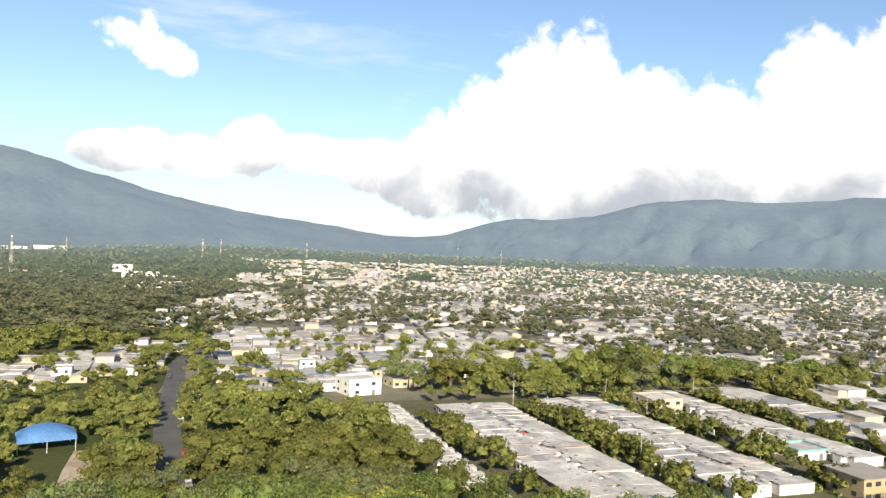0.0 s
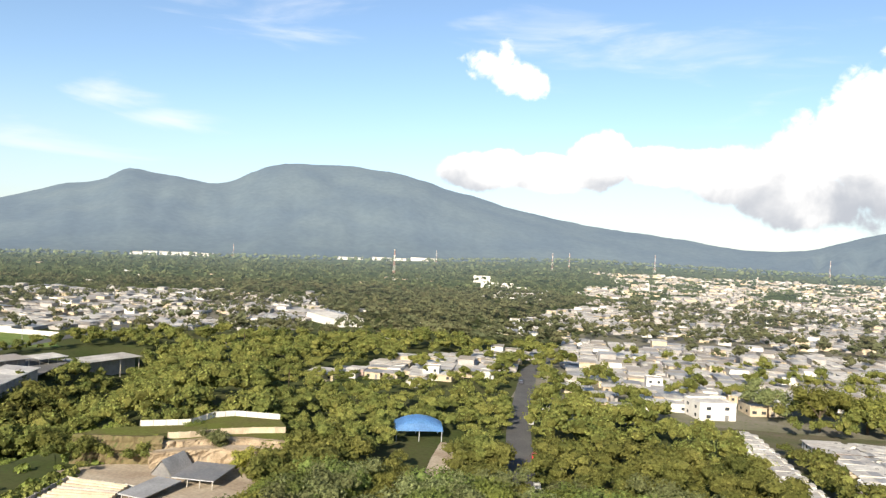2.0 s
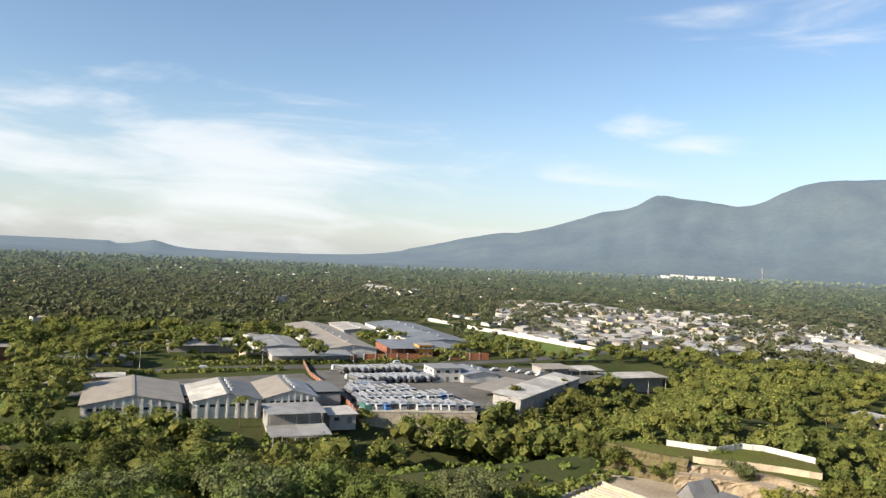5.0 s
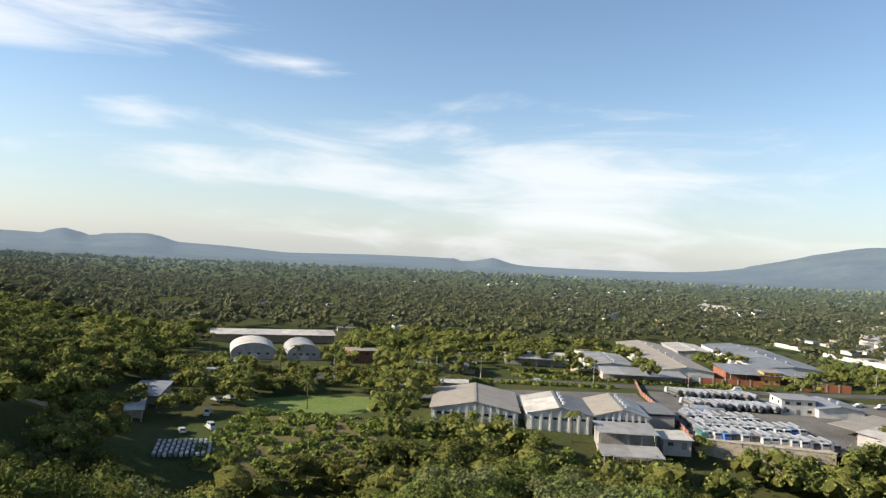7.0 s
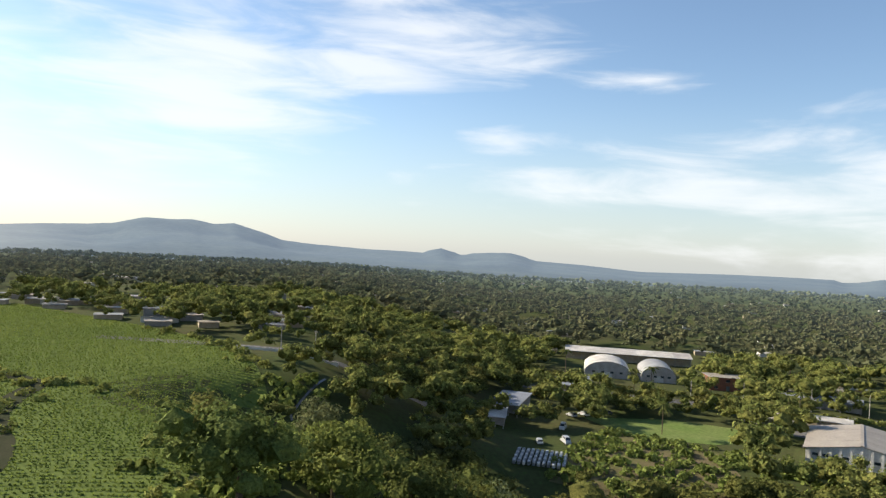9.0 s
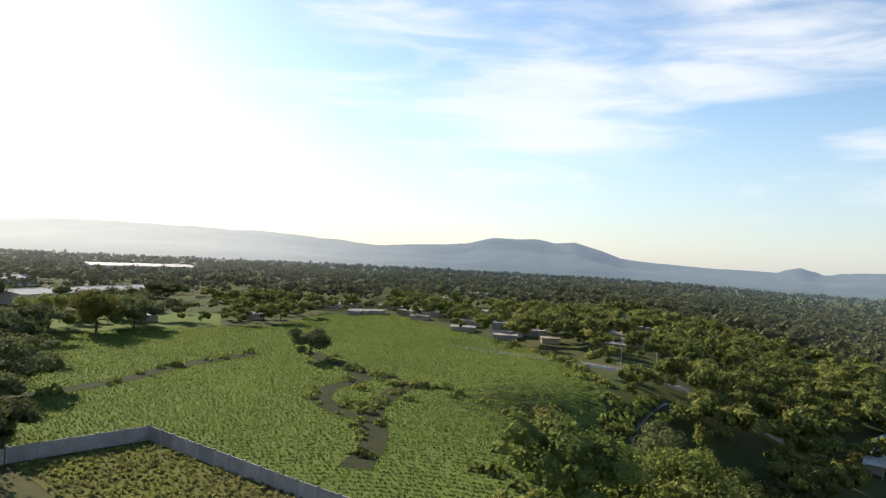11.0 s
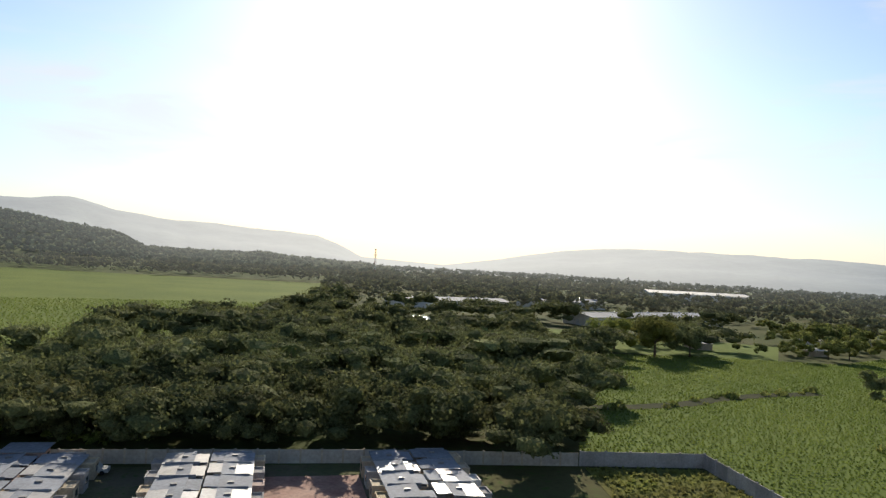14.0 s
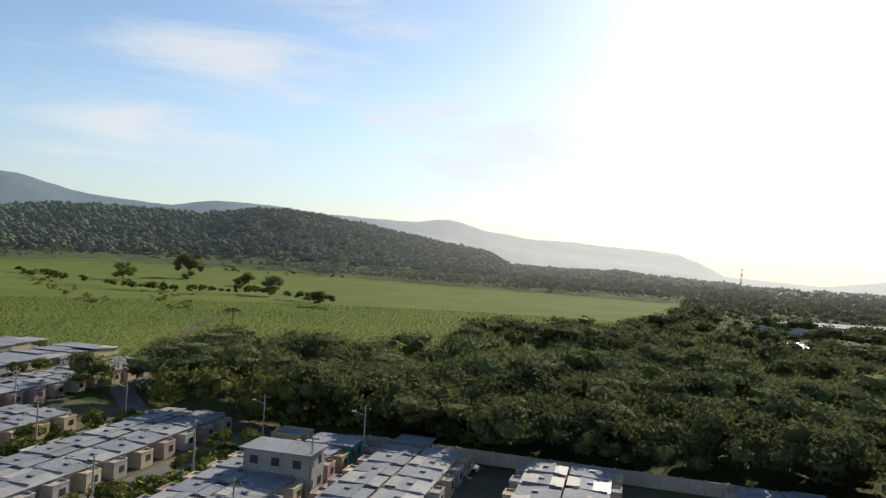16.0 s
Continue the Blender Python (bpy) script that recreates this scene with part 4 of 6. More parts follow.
def hall(name, label, m, length, width, eave, ridge, wall, roof, roof2=None, ribs=0, vents=3, doors=1, bands=1):
    """Gabled works hall; x runs along the ridge from the front gable at x = 0 backwards."""
    t = thing(name, m, label, "hall")
    bm = bmesh.new()
    prism(bm, 0, length, 0, width, -3, eave, ridge)
    part("wall", bm, wall, t)
    k = (ridge - eave) / (width / 2)
    sheets_on(t, -0.5, length + 0.4, -0.5, eave - 0.5 * k + 0.03, width / 2, ridge + 0.03, roof, n=bands)
    sheets_on(t, -0.5, length + 0.4, width / 2, ridge + 0.03, width + 0.5, eave - 0.5 * k + 0.03, roof2 or roof, n=bands)
    part("ridge_cap", blocks((-0.5, length + 0.4, width / 2 - 0.35, width / 2 + 0.35, ridge + 0.1, ridge + 0.24)), roof, t)
    for i in range(ribs):
        y = width * (i + 0.5) / ribs
        h = eave + (ridge - eave) * (1 - abs(y - width / 2) / (width / 2)) - 0.15
        part("pilaster", blocks((-0.28, 0.01, y - 0.22, y + 0.22, -2, h)), WHITE, t)
        if i < ribs - 1:
            y += width / ribs / 2
            part("window", blocks((-0.06, 0.05, y - 0.55, y + 0.55, eave - 1.9, eave - 1.1)), GLASS, t)
    for i in range(vents):
        x = length * (i + 1) / (vents + 1)
        bm = bmesh.new()
        tube(bm, x, width / 2 - 1.2, ridge - 1.2 * k, ridge + 0.75, 0.4, 0.32, 8)
        tube(bm, x, width / 2 - 1.2, ridge + 0.75, ridge + 0.95, 0.55, 0.1, 8)
        part("roof_vent", bm, STEEL, t)
    for i in range(doors):
        y = width * (i + 1) / (doors + 1)
        part("door", blocks((-0.05, 0.1, y - 1.4, y + 1.4, 0, 3.0)), STEEL, t)
    return t


def vault(name, label, m, length, width, wall_h, rise, wall, roof):
    """Hall with a round barrel roof; x runs along it from the front."""
    t = thing(name, m, label, "hall")
    n = 14
    arc = [(width / 2 * (1 - math.cos(math.pi * i / n)), wall_h + rise * math.sin(math.pi * i / n)) for i in range(n + 1)]
    bm = bmesh.new()
    for x, flip in ((0, 1), (length, 0)):
        f = [bm.verts.new((x, y, z)) for y, z in [(0, -2), *arc, (width, -2)]]
        bm.faces.new(f if flip else f[::-1])
    box(bm, 0.05, length - 0.05, 0.02, width - 0.02, -2, wall_h)
    part("wall", bm, wall, t)
    bm = bmesh.new()
    rows_ = [[bm.verts.new((x, y, z + d)) for y, z in arc] for x in (-0.3, length + 0.3) for d in (0.02, 0.14)]
    for i in range(n):
        bm.faces.new((rows_[1][i], rows_[1][i + 1], rows_[3][i + 1], rows_[3][i]))
        bm.faces.new((rows_[0][i + 1], rows_[0][i], rows_[2][i], rows_[2][i + 1]))
        bm.faces.new((rows_[0][i], rows_[0][i + 1], rows_[1][i + 1], rows_[1][i]))
        bm.faces.new((rows_[3][i], rows_[3][i + 1], rows_[2][i + 1], rows_[2][i]))
    part("roof", bm, roof, t)
    for i in range(4):
        part("window", blocks((-0.08, 0.06, width * (i + 1) / 5 - 0.5, width * (i + 1) / 5 + 0.5, wall_h - 0.4, wall_h + 0.5)), GLASS, t)
    part("door", blocks((-0.06, 0.08, width / 2 - 1.5, width / 2 + 1.5, 0, 2.8)), STEEL, t)
    return t


def lean_roof(name, label, m, w, d, front, back, roof, wall=None, posts=4, cat="shed", deep=0.25):
    """Shed with a single-pitch roof: x along the front, y to the back."""
    t = thing(name, m, label, cat)
    sheets_on(t, -0.4, w + 0.4, -0.5, front, d + 0.3, back, roof, n=max(1, int(w / 6)))
    if wall:
        part("wall", blocks((0.05, w - 0.05, d * deep, d - 0.05, -5, min(front, back) - 0.08)), wall, t)
    for i in range(posts):
        x = 0.2 + (w - 0.4) * i / (posts - 1)
        part("post", blocks((x - 0.1, x + 0.1, 0, 0.2, -5, front - 0.02)), CONCRETE, t)
    part("gutter", blocks((-0.4, w + 0.4, -0.62, -0.5, front - 0.1, front + 0.06)), STEEL, t)
    return t


def block_house(name, label, m, w, d, storeys, wall, roof, parapet=0.5, cat="building", bays=3, trim=None, side_bays=2, sills=True):
    """Flat-roofed house: x along the front (at y = 0), y to the back."""
    t = thing(name, m, label, cat)
    h = 2.9 * storeys
    part("wall", blocks((0, w, 0, d, -2, h)), wall, t)
    part("roof", blocks((0.2, w - 0.2, 0.2, d - 0.2, h, h + 0.06)), roof, t)
    if parapet:
        part("parapet", blocks((-0.05, w + 0.05, -0.05, 0.18, h, h + parapet), (-0.05, w + 0.05, d - 0.18, d + 0.05, h, h + parapet),
                               (-0.05, 0.18, 0.18, d - 0.18, h, h + parapet), (w - 0.18, w + 0.05, 0.18, d - 0.18, h, h + parapet)), trim or wall, t)
    else:
        part("eave", blocks((-0.5, w + 0.5, -0.5, d + 0.5, h + 0.07, h + 0.19)), roof, t)
    for s in range(storeys):
        for i in range(bays):
            x = w * (i + 0.5) / bays
            if s == 0 and i == bays // 2:
                part("door", blocks((x - 0.5, x + 0.5, -0.05, 0.05, 0, 2.1)), ROOF_DARK, t)
                continue
            for y in (0, d):
                wn = part("window", blocks((x - 0.6, x + 0.6, y - 0.04, y + 0.04, s * 2.9 + 1.0, s * 2.9 + 2.1)), GLASS, t)
                if not sills:
                    continue
                part("sill", blocks((x - 0.7, x + 0.7, y - 0.09, y + 0.09, s * 2.9 + 0.9, s * 2.9 + 1.0)), CONCRETE, wn)
        for i in range(side_bays):
            y = d * (i + 0.5) / side_bays
            for x in (0, w):
                part("window", blocks((x - 0.04, x + 0.04, y - 0.5, y + 0.5, s * 2.9 + 1.0, s * 2.9 + 2.1)), GLASS, t)
    return t


# ---- row houses: x along the street, y from the back wall (0) to the street
def row_unit(label, w, d, wall, roof, seed, group, annex=True, h=2.45, roof2=None):
    r = random.Random(seed)
    t = thing("row_house", Matrix(), label, "house", group)
    f = d - (1.8 if annex else 0.25)
    part("wall", blocks((0.03, w - 0.03, 2.1, f, -1.2, h), (0.03, w * 0.5, 0.05, 2.1, -1.2, h - 0.1)), wall, t)
    cut = [2.0, 2.0 + (f - 2) * r.uniform(0.45, 0.6), f + 0.45]
    if d > 11:
        cut = [2.0, 2.0 + (f - 2) * r.uniform(0.28, 0.36), 2.0 + (f - 2) * r.uniform(0.62, 0.72), f + 0.5]
    for i, (a, b) in enumerate(zip(cut, cut[1:])):
        z = h + 0.34 - 0.13 * i + r.uniform(-0.03, 0.03)
        part("roof", blocks((0.0, w, a - 0.15, b, z, z + 0.07, -0.12)), (roof, roof2 or roof, roof)[i], t)
    part("patio_roof", blocks((0.0, w * (0.5 if r.random() < 0.6 else 0.8), 0.0, 2.1, h + 0.2, h + 0.27, 0.04)), roof2 or roof, t)
    if annex or seed % 3 == 0:
        part("party_wall", blocks((-0.07, 0.07, 1.0, f, h - 0.3, h + 0.44)), roof, t)
    x, y = w * r.uniform(0.3, 0.6), cut[0] + (cut[1] - cut[0]) * 0.5
    part("skylight", blocks((x, x + 0.5, y, y + 0.8, h + 0.2, h + 0.52)), ROOF_DARK, t)
    dx = w * r.uniform(0.1, 0.2)
    if annex:
        a = part("porch", blocks((dx, dx + w * 0.5, f, d + 0.1, -1.2, h - 0.3)), wall, t)
        part("parapet", blocks((dx - 0.05, dx + w * 0.5 + 0.05, d - 0.05, d + 0.15, h - 0.3, h - 0.05),
                               (dx - 0.05, dx + 0.1, f + 0.46, d - 0.05, h - 0.3, h - 0.05), (dx + w * 0.5 - 0.1, dx + w * 0.5 + 0.05, f + 0.46, d - 0.05, h - 0.3, h - 0.05)), wall, a)
        part("window", blocks((dx + 0.6, dx + 1.6, d + 0.08, d + 0.14, 0.9, 1.8)), GLASS, t)
        part("door", blocks((dx + w * 0.5 + 0.4, dx + w * 0.5 + 1.3, f - 0.03, f + 0.05, 0, 2.0)), r.choice((ROOF_DARK, GREYWALL, RED)), t)
    else:
        part("window", blocks((dx, dx + 1.1, f - 0.03, f + 0.05, 0.9, 1.9)), GLASS, t)
        part("door", blocks((w * 0.6, w * 0.6 + 0.95, f - 0.03, f + 0.05, 0, 2.0)), r.choice((ROOF_DARK, GREYWALL, RED)), t)
    return t


def set_rows(fr, spans, units, w, rnd):
    """Back-to-back rows: the units of each row face the lanes on either side."""
    used = set()
    for a, b, v0, v1 in spans:
        mid = (a + b) / 2
        for i in range(int((v1 - v0) / w)):
            for side in (1, -1):
                if fr is SOUTH and a == 59 and i == 2 and side < 0:
                    continue
                if fr is NORTH and a == 78 and side < 0 and not 38 < v0 + i * w < 74:
                    continue
                k = rnd.choices(range(len(units)), (30, 22, 22, 8, 12, 3, 3, 3)[:len(units)])[0]
                v = v0 + i * w + (0 if side > 0 else w)
                x, y = spot(fr, mid + 0.15 * side, v)
                along, out = fr[2] * side, fr[1] * side
                if along.x * out.y - along.y * out.x < 0:
                    v = v0 + i * w + (w if side > 0 else 0)
                    x, y = spot(fr, mid + 0.15 * side, v)
                    along = -along
                m = local(x, y, math.atan2(along.y, along.x)) @ Matrix.Translation((0, 0, rnd.uniform(-0.12, 0.2) if fr is NORTH else rnd.uniform(-0.06, 0.08)))
                if k in used:
                    copy_thing(units[k], m)
                else:
                    units[k].matrix_world = m
                    used.add(k)


SU = [row_unit(lab, 5.5, 7.4, wl, rf, 30 + i, "row houses of the estate", True, 2.5 + 0.06 * (i % 3), rf2) for i, (lab, wl, rf, rf2) in enumerate([
    ("cream row house with a pale sheet roof and porch", CREAM, ROOF_ZINC, ROOF_ZINC), ("plastered row house with a light grey sheet roof", CREAM, ROOF_ZINC, ROOF_ZINC),
    ("grey block row house with a zinc roof", GREYWALL, ROOF_ZINC, ROOF_GREY), ("ochre row house with a bright sheet roof", YELLOW, ROOF_ZINC, ROOF_ZINC),
    ("pink-washed row house with a zinc roof", PINK, ROOF_ZINC, ROOF_ZINC), ("white row house with a patched sheet roof", WHITE, ROOF_GREY, ROOF_ZINC)])]
NU = [row_unit(lab, 5.6, 13.2, wl, rf, 50 + i, "row houses of the old quarter", i % 3 == 1, 2.5 + 0.1 * (i % 4), rf2) for i, (lab, wl, rf, rf2) in enumerate([
    ("white row house with a pale fibre-cement roof", WHITE, ROOF_WHITE, ROOF_WHITE), ("cream row house with a weathered pale roof", CREAM, ROOF_WHITE, ROOF_GREY),
    ("row house with pale walls and a grey roof", WHITE, ROOF_WHITE, ROOF_WHITE), ("pink row house with a white-washed roof", PINK, ROOF_WHITE, ROOF_WHITE),
    ("plain white row house with a patched roof", WHITE, ROOF_WHITE, ROOF_GREY), ("red-walled row house with a grey sheet roof", RED, ROOF_WHITE, ROOF_WHITE),
    ("brick row house with a pale roof", BRICK, ROOF_WHITE, ROOF_WHITE), ("teal-walled row house with a pale roof", TEAL, ROOF_GREY, ROOF_WHITE)])]
rnd = random.Random(3)
set_rows(SOUTH, S_ROWS[:7], SU, 5.5, rnd)
set_rows(NORTH, N_ROWS[:3], NU, 5.6, rnd)
TS_ = math.atan2(SOUTH[1].y, SOUTH[1].x)
block_house("row_house", "grey two-storey house with a zinc roof", local(*spot(SOUTH, 58.6, 23.6), TS_), 9.6, 5.3, 2, GREYWALL, ROOF_ZINC, 0, "house", 3)
block_house("row_house", "green-walled end house of the row", local(*spot(SOUTH, 59.2, 6.9), TS_), 7, 5.2, 1, GREEN, ROOF_ZINC, 0, "house", 2)
block_house("row_house", "small ochre house beside the row's end", local(*spot(SOUTH, 68.4, 5.6), TS_), 5.2, 5, 1, YELLOW, ROOF_ZINC, 0.3, "house", 2)
block_house("row_house", "small pink-washed house by the estate wall", local(*spot(SOUTH, 48.6, 2.0), TS_), 5, 4.2, 1, PINK, ROOF_ZINC, 0, "house", 2)
NS = [row_unit("white row house with a bright whitewashed roof", 5.6, 8.4, WHITE, ROOF_WHITE, 70, "row houses of the old quarter", True)]
for i in range(19):
    a = -NORTH[2]
    m = local(*spot(NORTH, -16.2, 4 + (i + 1) * 5.6), math.atan2(a.y, a.x))
    if i:
        copy_thing(NS[0], m)
    else:
        NS[0].matrix_world = m

# ---- single buildings of the north quarter
TN = math.atan2(NORTH[1].y, NORTH[1].x)
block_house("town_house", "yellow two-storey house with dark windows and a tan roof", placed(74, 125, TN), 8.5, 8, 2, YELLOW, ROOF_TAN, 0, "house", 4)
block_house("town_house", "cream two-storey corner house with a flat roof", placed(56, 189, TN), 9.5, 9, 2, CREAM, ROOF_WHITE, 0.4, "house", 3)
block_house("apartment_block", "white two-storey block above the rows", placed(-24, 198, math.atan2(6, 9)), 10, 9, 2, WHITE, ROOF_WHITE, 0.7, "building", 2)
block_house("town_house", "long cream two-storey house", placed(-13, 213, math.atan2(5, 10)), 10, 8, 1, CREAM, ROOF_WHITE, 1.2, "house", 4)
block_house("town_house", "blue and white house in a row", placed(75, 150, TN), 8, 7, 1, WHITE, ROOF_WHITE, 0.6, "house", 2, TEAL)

# ---- the town beyond: lines of small houses
def town(rng):
    u, v = np.meshgrid(np.arange(-118, 118) * 10.2, np.arange(-230, 40) * 6.8, indexing="ij")
    u = u + rng.normal(size=u.shape) * 1.2 + (rng.uniform(size=u.shape) < 0.5) * 1.5
    v = v + rng.normal(size=u.shape) * 0.8
    x = NORTH[0].x + NORTH[1].x * u + NORTH[2].x * v
    y = NORTH[0].y + NORTH[1].y * u + NORTH[2].y * v
    x, y = x.ravel(), y.ravel()
    r, yaw = np.hypot(x, y), np.degrees(np.arctan2(-x, y)) % 360
    b = built_up(x, y, yaw, r)
    near_ = (yaw < 75) | (yaw > 312)
    x, y, r, b = x[near_], y[near_], r[near_], b[near_]
    keep = (rng.uniform(size=x.shape) < np.clip(1.25 * b, 0, 0.95) * np.where(inside(QUARTER, x, y) | inside(QUARTER_W, x, y), 0.88, np.clip(0.06 + (0.72 - grove(x, y)) * 5, 0.06, 1)))
    for poly in [*CLEAR, BELT]:
        keep &= ~inside(poly, x, y)
    return x[keep], y[keep], r[keep]


def house_mass(name, label, x, y, turn, rng, roofs, walls):
    """Many far houses in one mesh: a body, a roof slab with eaves, some with an upper floor."""
    n = len(x)
    w, d = rng.uniform(6.5, 10, n), rng.uniform(7, 11, n)
    h = np.where(rng.uniform(size=n) < 0.06, rng.uniform(4.2, 5.2, n), rng.uniform(1.6, 2.4, n))
    z = ground(x, y)
    c, s = np.cos(turn), np.sin(turn)
    unit = np.array([(a, b, q) for q in (0, 1) for b in (-0.5, 0.5) for a in (-0.5, 0.5)])
    quad = np.array(((4, 5, 7, 6), (0, 1, 5, 4), (2, 6, 7, 3), (0, 4, 6, 2), (1, 3, 7, 5)))
    vs, fs, mi = [], [], []
    tilt = rng.normal(size=n) * 0.25
    for k, (gx, z0, z1) in enumerate(((0.0, -1.0 + 0 * h, h), (0.7, h + 0.05, h + 0.2))):
        p = unit[None] * np.stack([w + gx, d + gx, z1 - z0], -1)[:, None]
        p[..., 2] += z0[:, None] + (p[..., 1] / d[:, None] * tilt[:, None] if k else 0)
        q = np.stack([p[..., 0] * c - p[..., 1] * s + x[:, None], p[..., 0] * s + p[..., 1] * c + y[:, None], p[..., 2] + z[:, None]], -1)
        vs.append(q.reshape(-1, 3))
        fs.append((quad[None] + 8 * (np.arange(n) + k * n)[:, None, None]).reshape(-1, 4))
        mi.append(np.repeat(rng.integers(0, len(walls), n) if k == 0 else len(walls) + rng.integers(0, len(roofs), n), 5))
    ob = mesh_np(name, np.concatenate(vs), np.concatenate(fs), [*walls, *roofs], index=np.concatenate(mi))
    return tagged(ob, label, "houses", kind="stuff")


rng = np.random.default_rng(12)
bx, by = [], []
for fr, spans, w in ((NORTH, N_ROWS[3:], 5.6), (SOUTH, S_ROWS[7:], 5.5)):
    for a, b, v0, v1 in spans:
        for u in ((a + 4.5, b - 4.5) if w < 5.55 else np.linspace(a + 4, b - 4, 4)):
            for v in np.arange(v0, v1, w + 1.4):
                p = spot(fr, u, v)
                bx.append(p[0])
                by.append(p[1])
hx, hy, hr = town(rng)
TH = [block_house("town_house", lab, Matrix(), w, d, s, wl, rf, pp, "house", b, None, 0, False) for lab, w, d, s, wl, rf, pp, b in (
    ("small pale house with a light flat roof", 6.7, 9, 1, CREAM, ROOF_WHITE, 0, 2), ("small cream house with a sheet roof", 7, 7, 1, CREAM, ROOF_GREY, 0, 2),
    ("plain whitewashed house with flat roof", 6, 9, 1, WHITE, ROOF_WHITE, 0.3, 2), ("two-storey house with white walls", 7, 7, 2, WHITE, ROOF_WHITE, 0.4, 2), ("grey block house with a sheet roof", 6.5, 8, 1, GREYWALL, ROOF_GREY, 0, 2),
    ("faded pink house with a pale roof", 7, 8, 1, PINK, ROOF_WHITE, 0, 2))]
for k in TH:
    k["group"] = "houses of the town"
sel = np.argsort(hr)[:60][::-1]
for n, i in enumerate(sel):
    k = int(rng.choice(6, p=(0.32, 0.22, 0.2, 0.02, 0.14, 0.1))) if n >= 6 else n
    m = local(hx[i], hy[i], TN + rng.choice((0, math.pi)) + rng.normal() * 0.03)
    if n < 6:
        TH[k].matrix_world = m
    else:
        copy_thing(TH[k], m)
bx, by = np.array(bx), np.array(by)
house_mass("row_houses", "outer rows of pale-roofed houses", bx[by > 0], by[by > 0], TN, rng, [ROOF_WHITE, ROOF_WHITE, ROOF_GREY], [WHITE, CREAM])
house_mass("row_houses", "outer rows of zinc-roofed houses", bx[by < 0], by[by < 0], math.atan2(SOUTH[1].y, SOUTH[1].x), rng, [ROOF_ZINC, ROOF_ZINC, ROOF_GREY], [CREAM, GREYWALL])
far_ = np.argsort(hr)[60:]
house_mass("far_houses", "hundreds of pale flat-roofed houses among trees", hx[far_], hy[far_], TN, rng, [ROOF_WHITE, ROOF_WHITE, ROOF_WHITE, ROOF_GREY, ROOF_TAN, ROOF_TAN], [WHITE, CREAM, GREYWALL, GREYWALL])
n = 260
a, r = np.radians(rng.uniform(22, 170, n)), rng.uniform(300, 1500, n)
x, y = -np.sin(a) * r, np.cos(a) * r
ok = np.ones(n, dtype=bool)
for poly in CLEAR:
    ok &= ~inside(poly, x, y)
house_mass("far_houses", "scattered pale roofs among the woods", x[ok], y[ok], 0.3, rng, [ROOF_WHITE, ROOF_GREY, ROOF_TAN], [WHITE, CREAM])
a, r = np.radians(rng.uniform(130, 154, 70)), rng.uniform(275, 430, 70)
x, y, ok = -np.sin(a) * r, np.cos(a) * r, np.ones(70, dtype=bool)
for poly in CLEAR:
    ok &= ~inside(poly, x, y)
house_mass("far_houses", "weathered low roofs of a hamlet beyond the cane", x[ok], y[ok], 0.9, rng, [ROOF_GREY, ROOF_TAN, ROOF_DARK, ROOF_DARK], [GREYWALL, CREAM])

# ---- works halls to the west
def west(x_front, y_end):
    """Frame whose x runs west from a front wall, y towards the south from y_end."""
    return Matrix.Translation((x_front * K, y_end * K, LOW)) @ Matrix.Rotation(math.pi, 4, "Z") @ Matrix.Diagonal((K, K, 1, 1))


hall("works_hall", "long tan-roofed hall with white ribbed gable", west(-167, 12), 23, 20, 4.8, 7.4, WHITE, ROOF_TAN, ROOF_TAN, 11, 0, 0, 4)
hall("works_hall", "white-roofed hall beside a dark roofed one", west(-167, 29), 19, 15, 5.0, 7.2, WHITE, ROOF_DARK, ROOF_WHITE, 7, 4, 1, 3)
hall("works_hall", "hall with tan and grey roof and roof vents", west(-168, 42), 19, 12, 5.2, 7.4, WHITE, ROOF_GREY, ROOF_TAN, 8, 5, 0, 3)
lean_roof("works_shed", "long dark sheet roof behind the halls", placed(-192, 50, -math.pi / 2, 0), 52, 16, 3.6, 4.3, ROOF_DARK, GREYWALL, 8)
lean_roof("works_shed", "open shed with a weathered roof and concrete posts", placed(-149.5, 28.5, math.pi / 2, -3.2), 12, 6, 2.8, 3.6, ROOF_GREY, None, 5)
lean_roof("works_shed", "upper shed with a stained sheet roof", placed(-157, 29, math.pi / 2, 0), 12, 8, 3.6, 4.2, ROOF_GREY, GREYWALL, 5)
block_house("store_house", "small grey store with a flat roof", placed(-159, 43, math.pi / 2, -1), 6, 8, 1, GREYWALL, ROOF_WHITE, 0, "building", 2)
for x, y, w, d, f, b, rf, wl, lab in (
        (-233.3, -18.2, 20.5, 8, 3.6, 4.2, ROOF_ZINC, GREYWALL, "long shed with a pale green-grey sheet roof"), (-258, 13, 22, 13, 4.0, 5.0, ROOF_WHITE, GREYWALL, "white shed with roof lights by the road"),
        (-206, -10, 10, 5, 3.0, 3.2, ROOF_WHITE, CREAM, "low white-roofed store shed"), (-200, -24, 12, 6, 2.8, 3.2, ROOF_TAN, GREYWALL, "low roadside shed with tan roof")):
    lean_roof("works_shed", lab, placed(x, y, math.pi / 2, 0), w, d, f, b, rf, wl, 5)
for y, w, d, rf, lab in ((127, 11, 8, ROOF_TAN, "open shed with tan roof by the road"), (141, 9, 7, ROOF_WHITE, "white petrol canopy on posts"), (155, 23, 9, ROOF_WHITE, "long white-roofed roadside sheds")):
    lean_roof("roadside_shed", lab, placed(-206, y, math.pi / 2), w, d, 3.6, 4.0, rf, GREYWALL if w > 10 else None, 4)
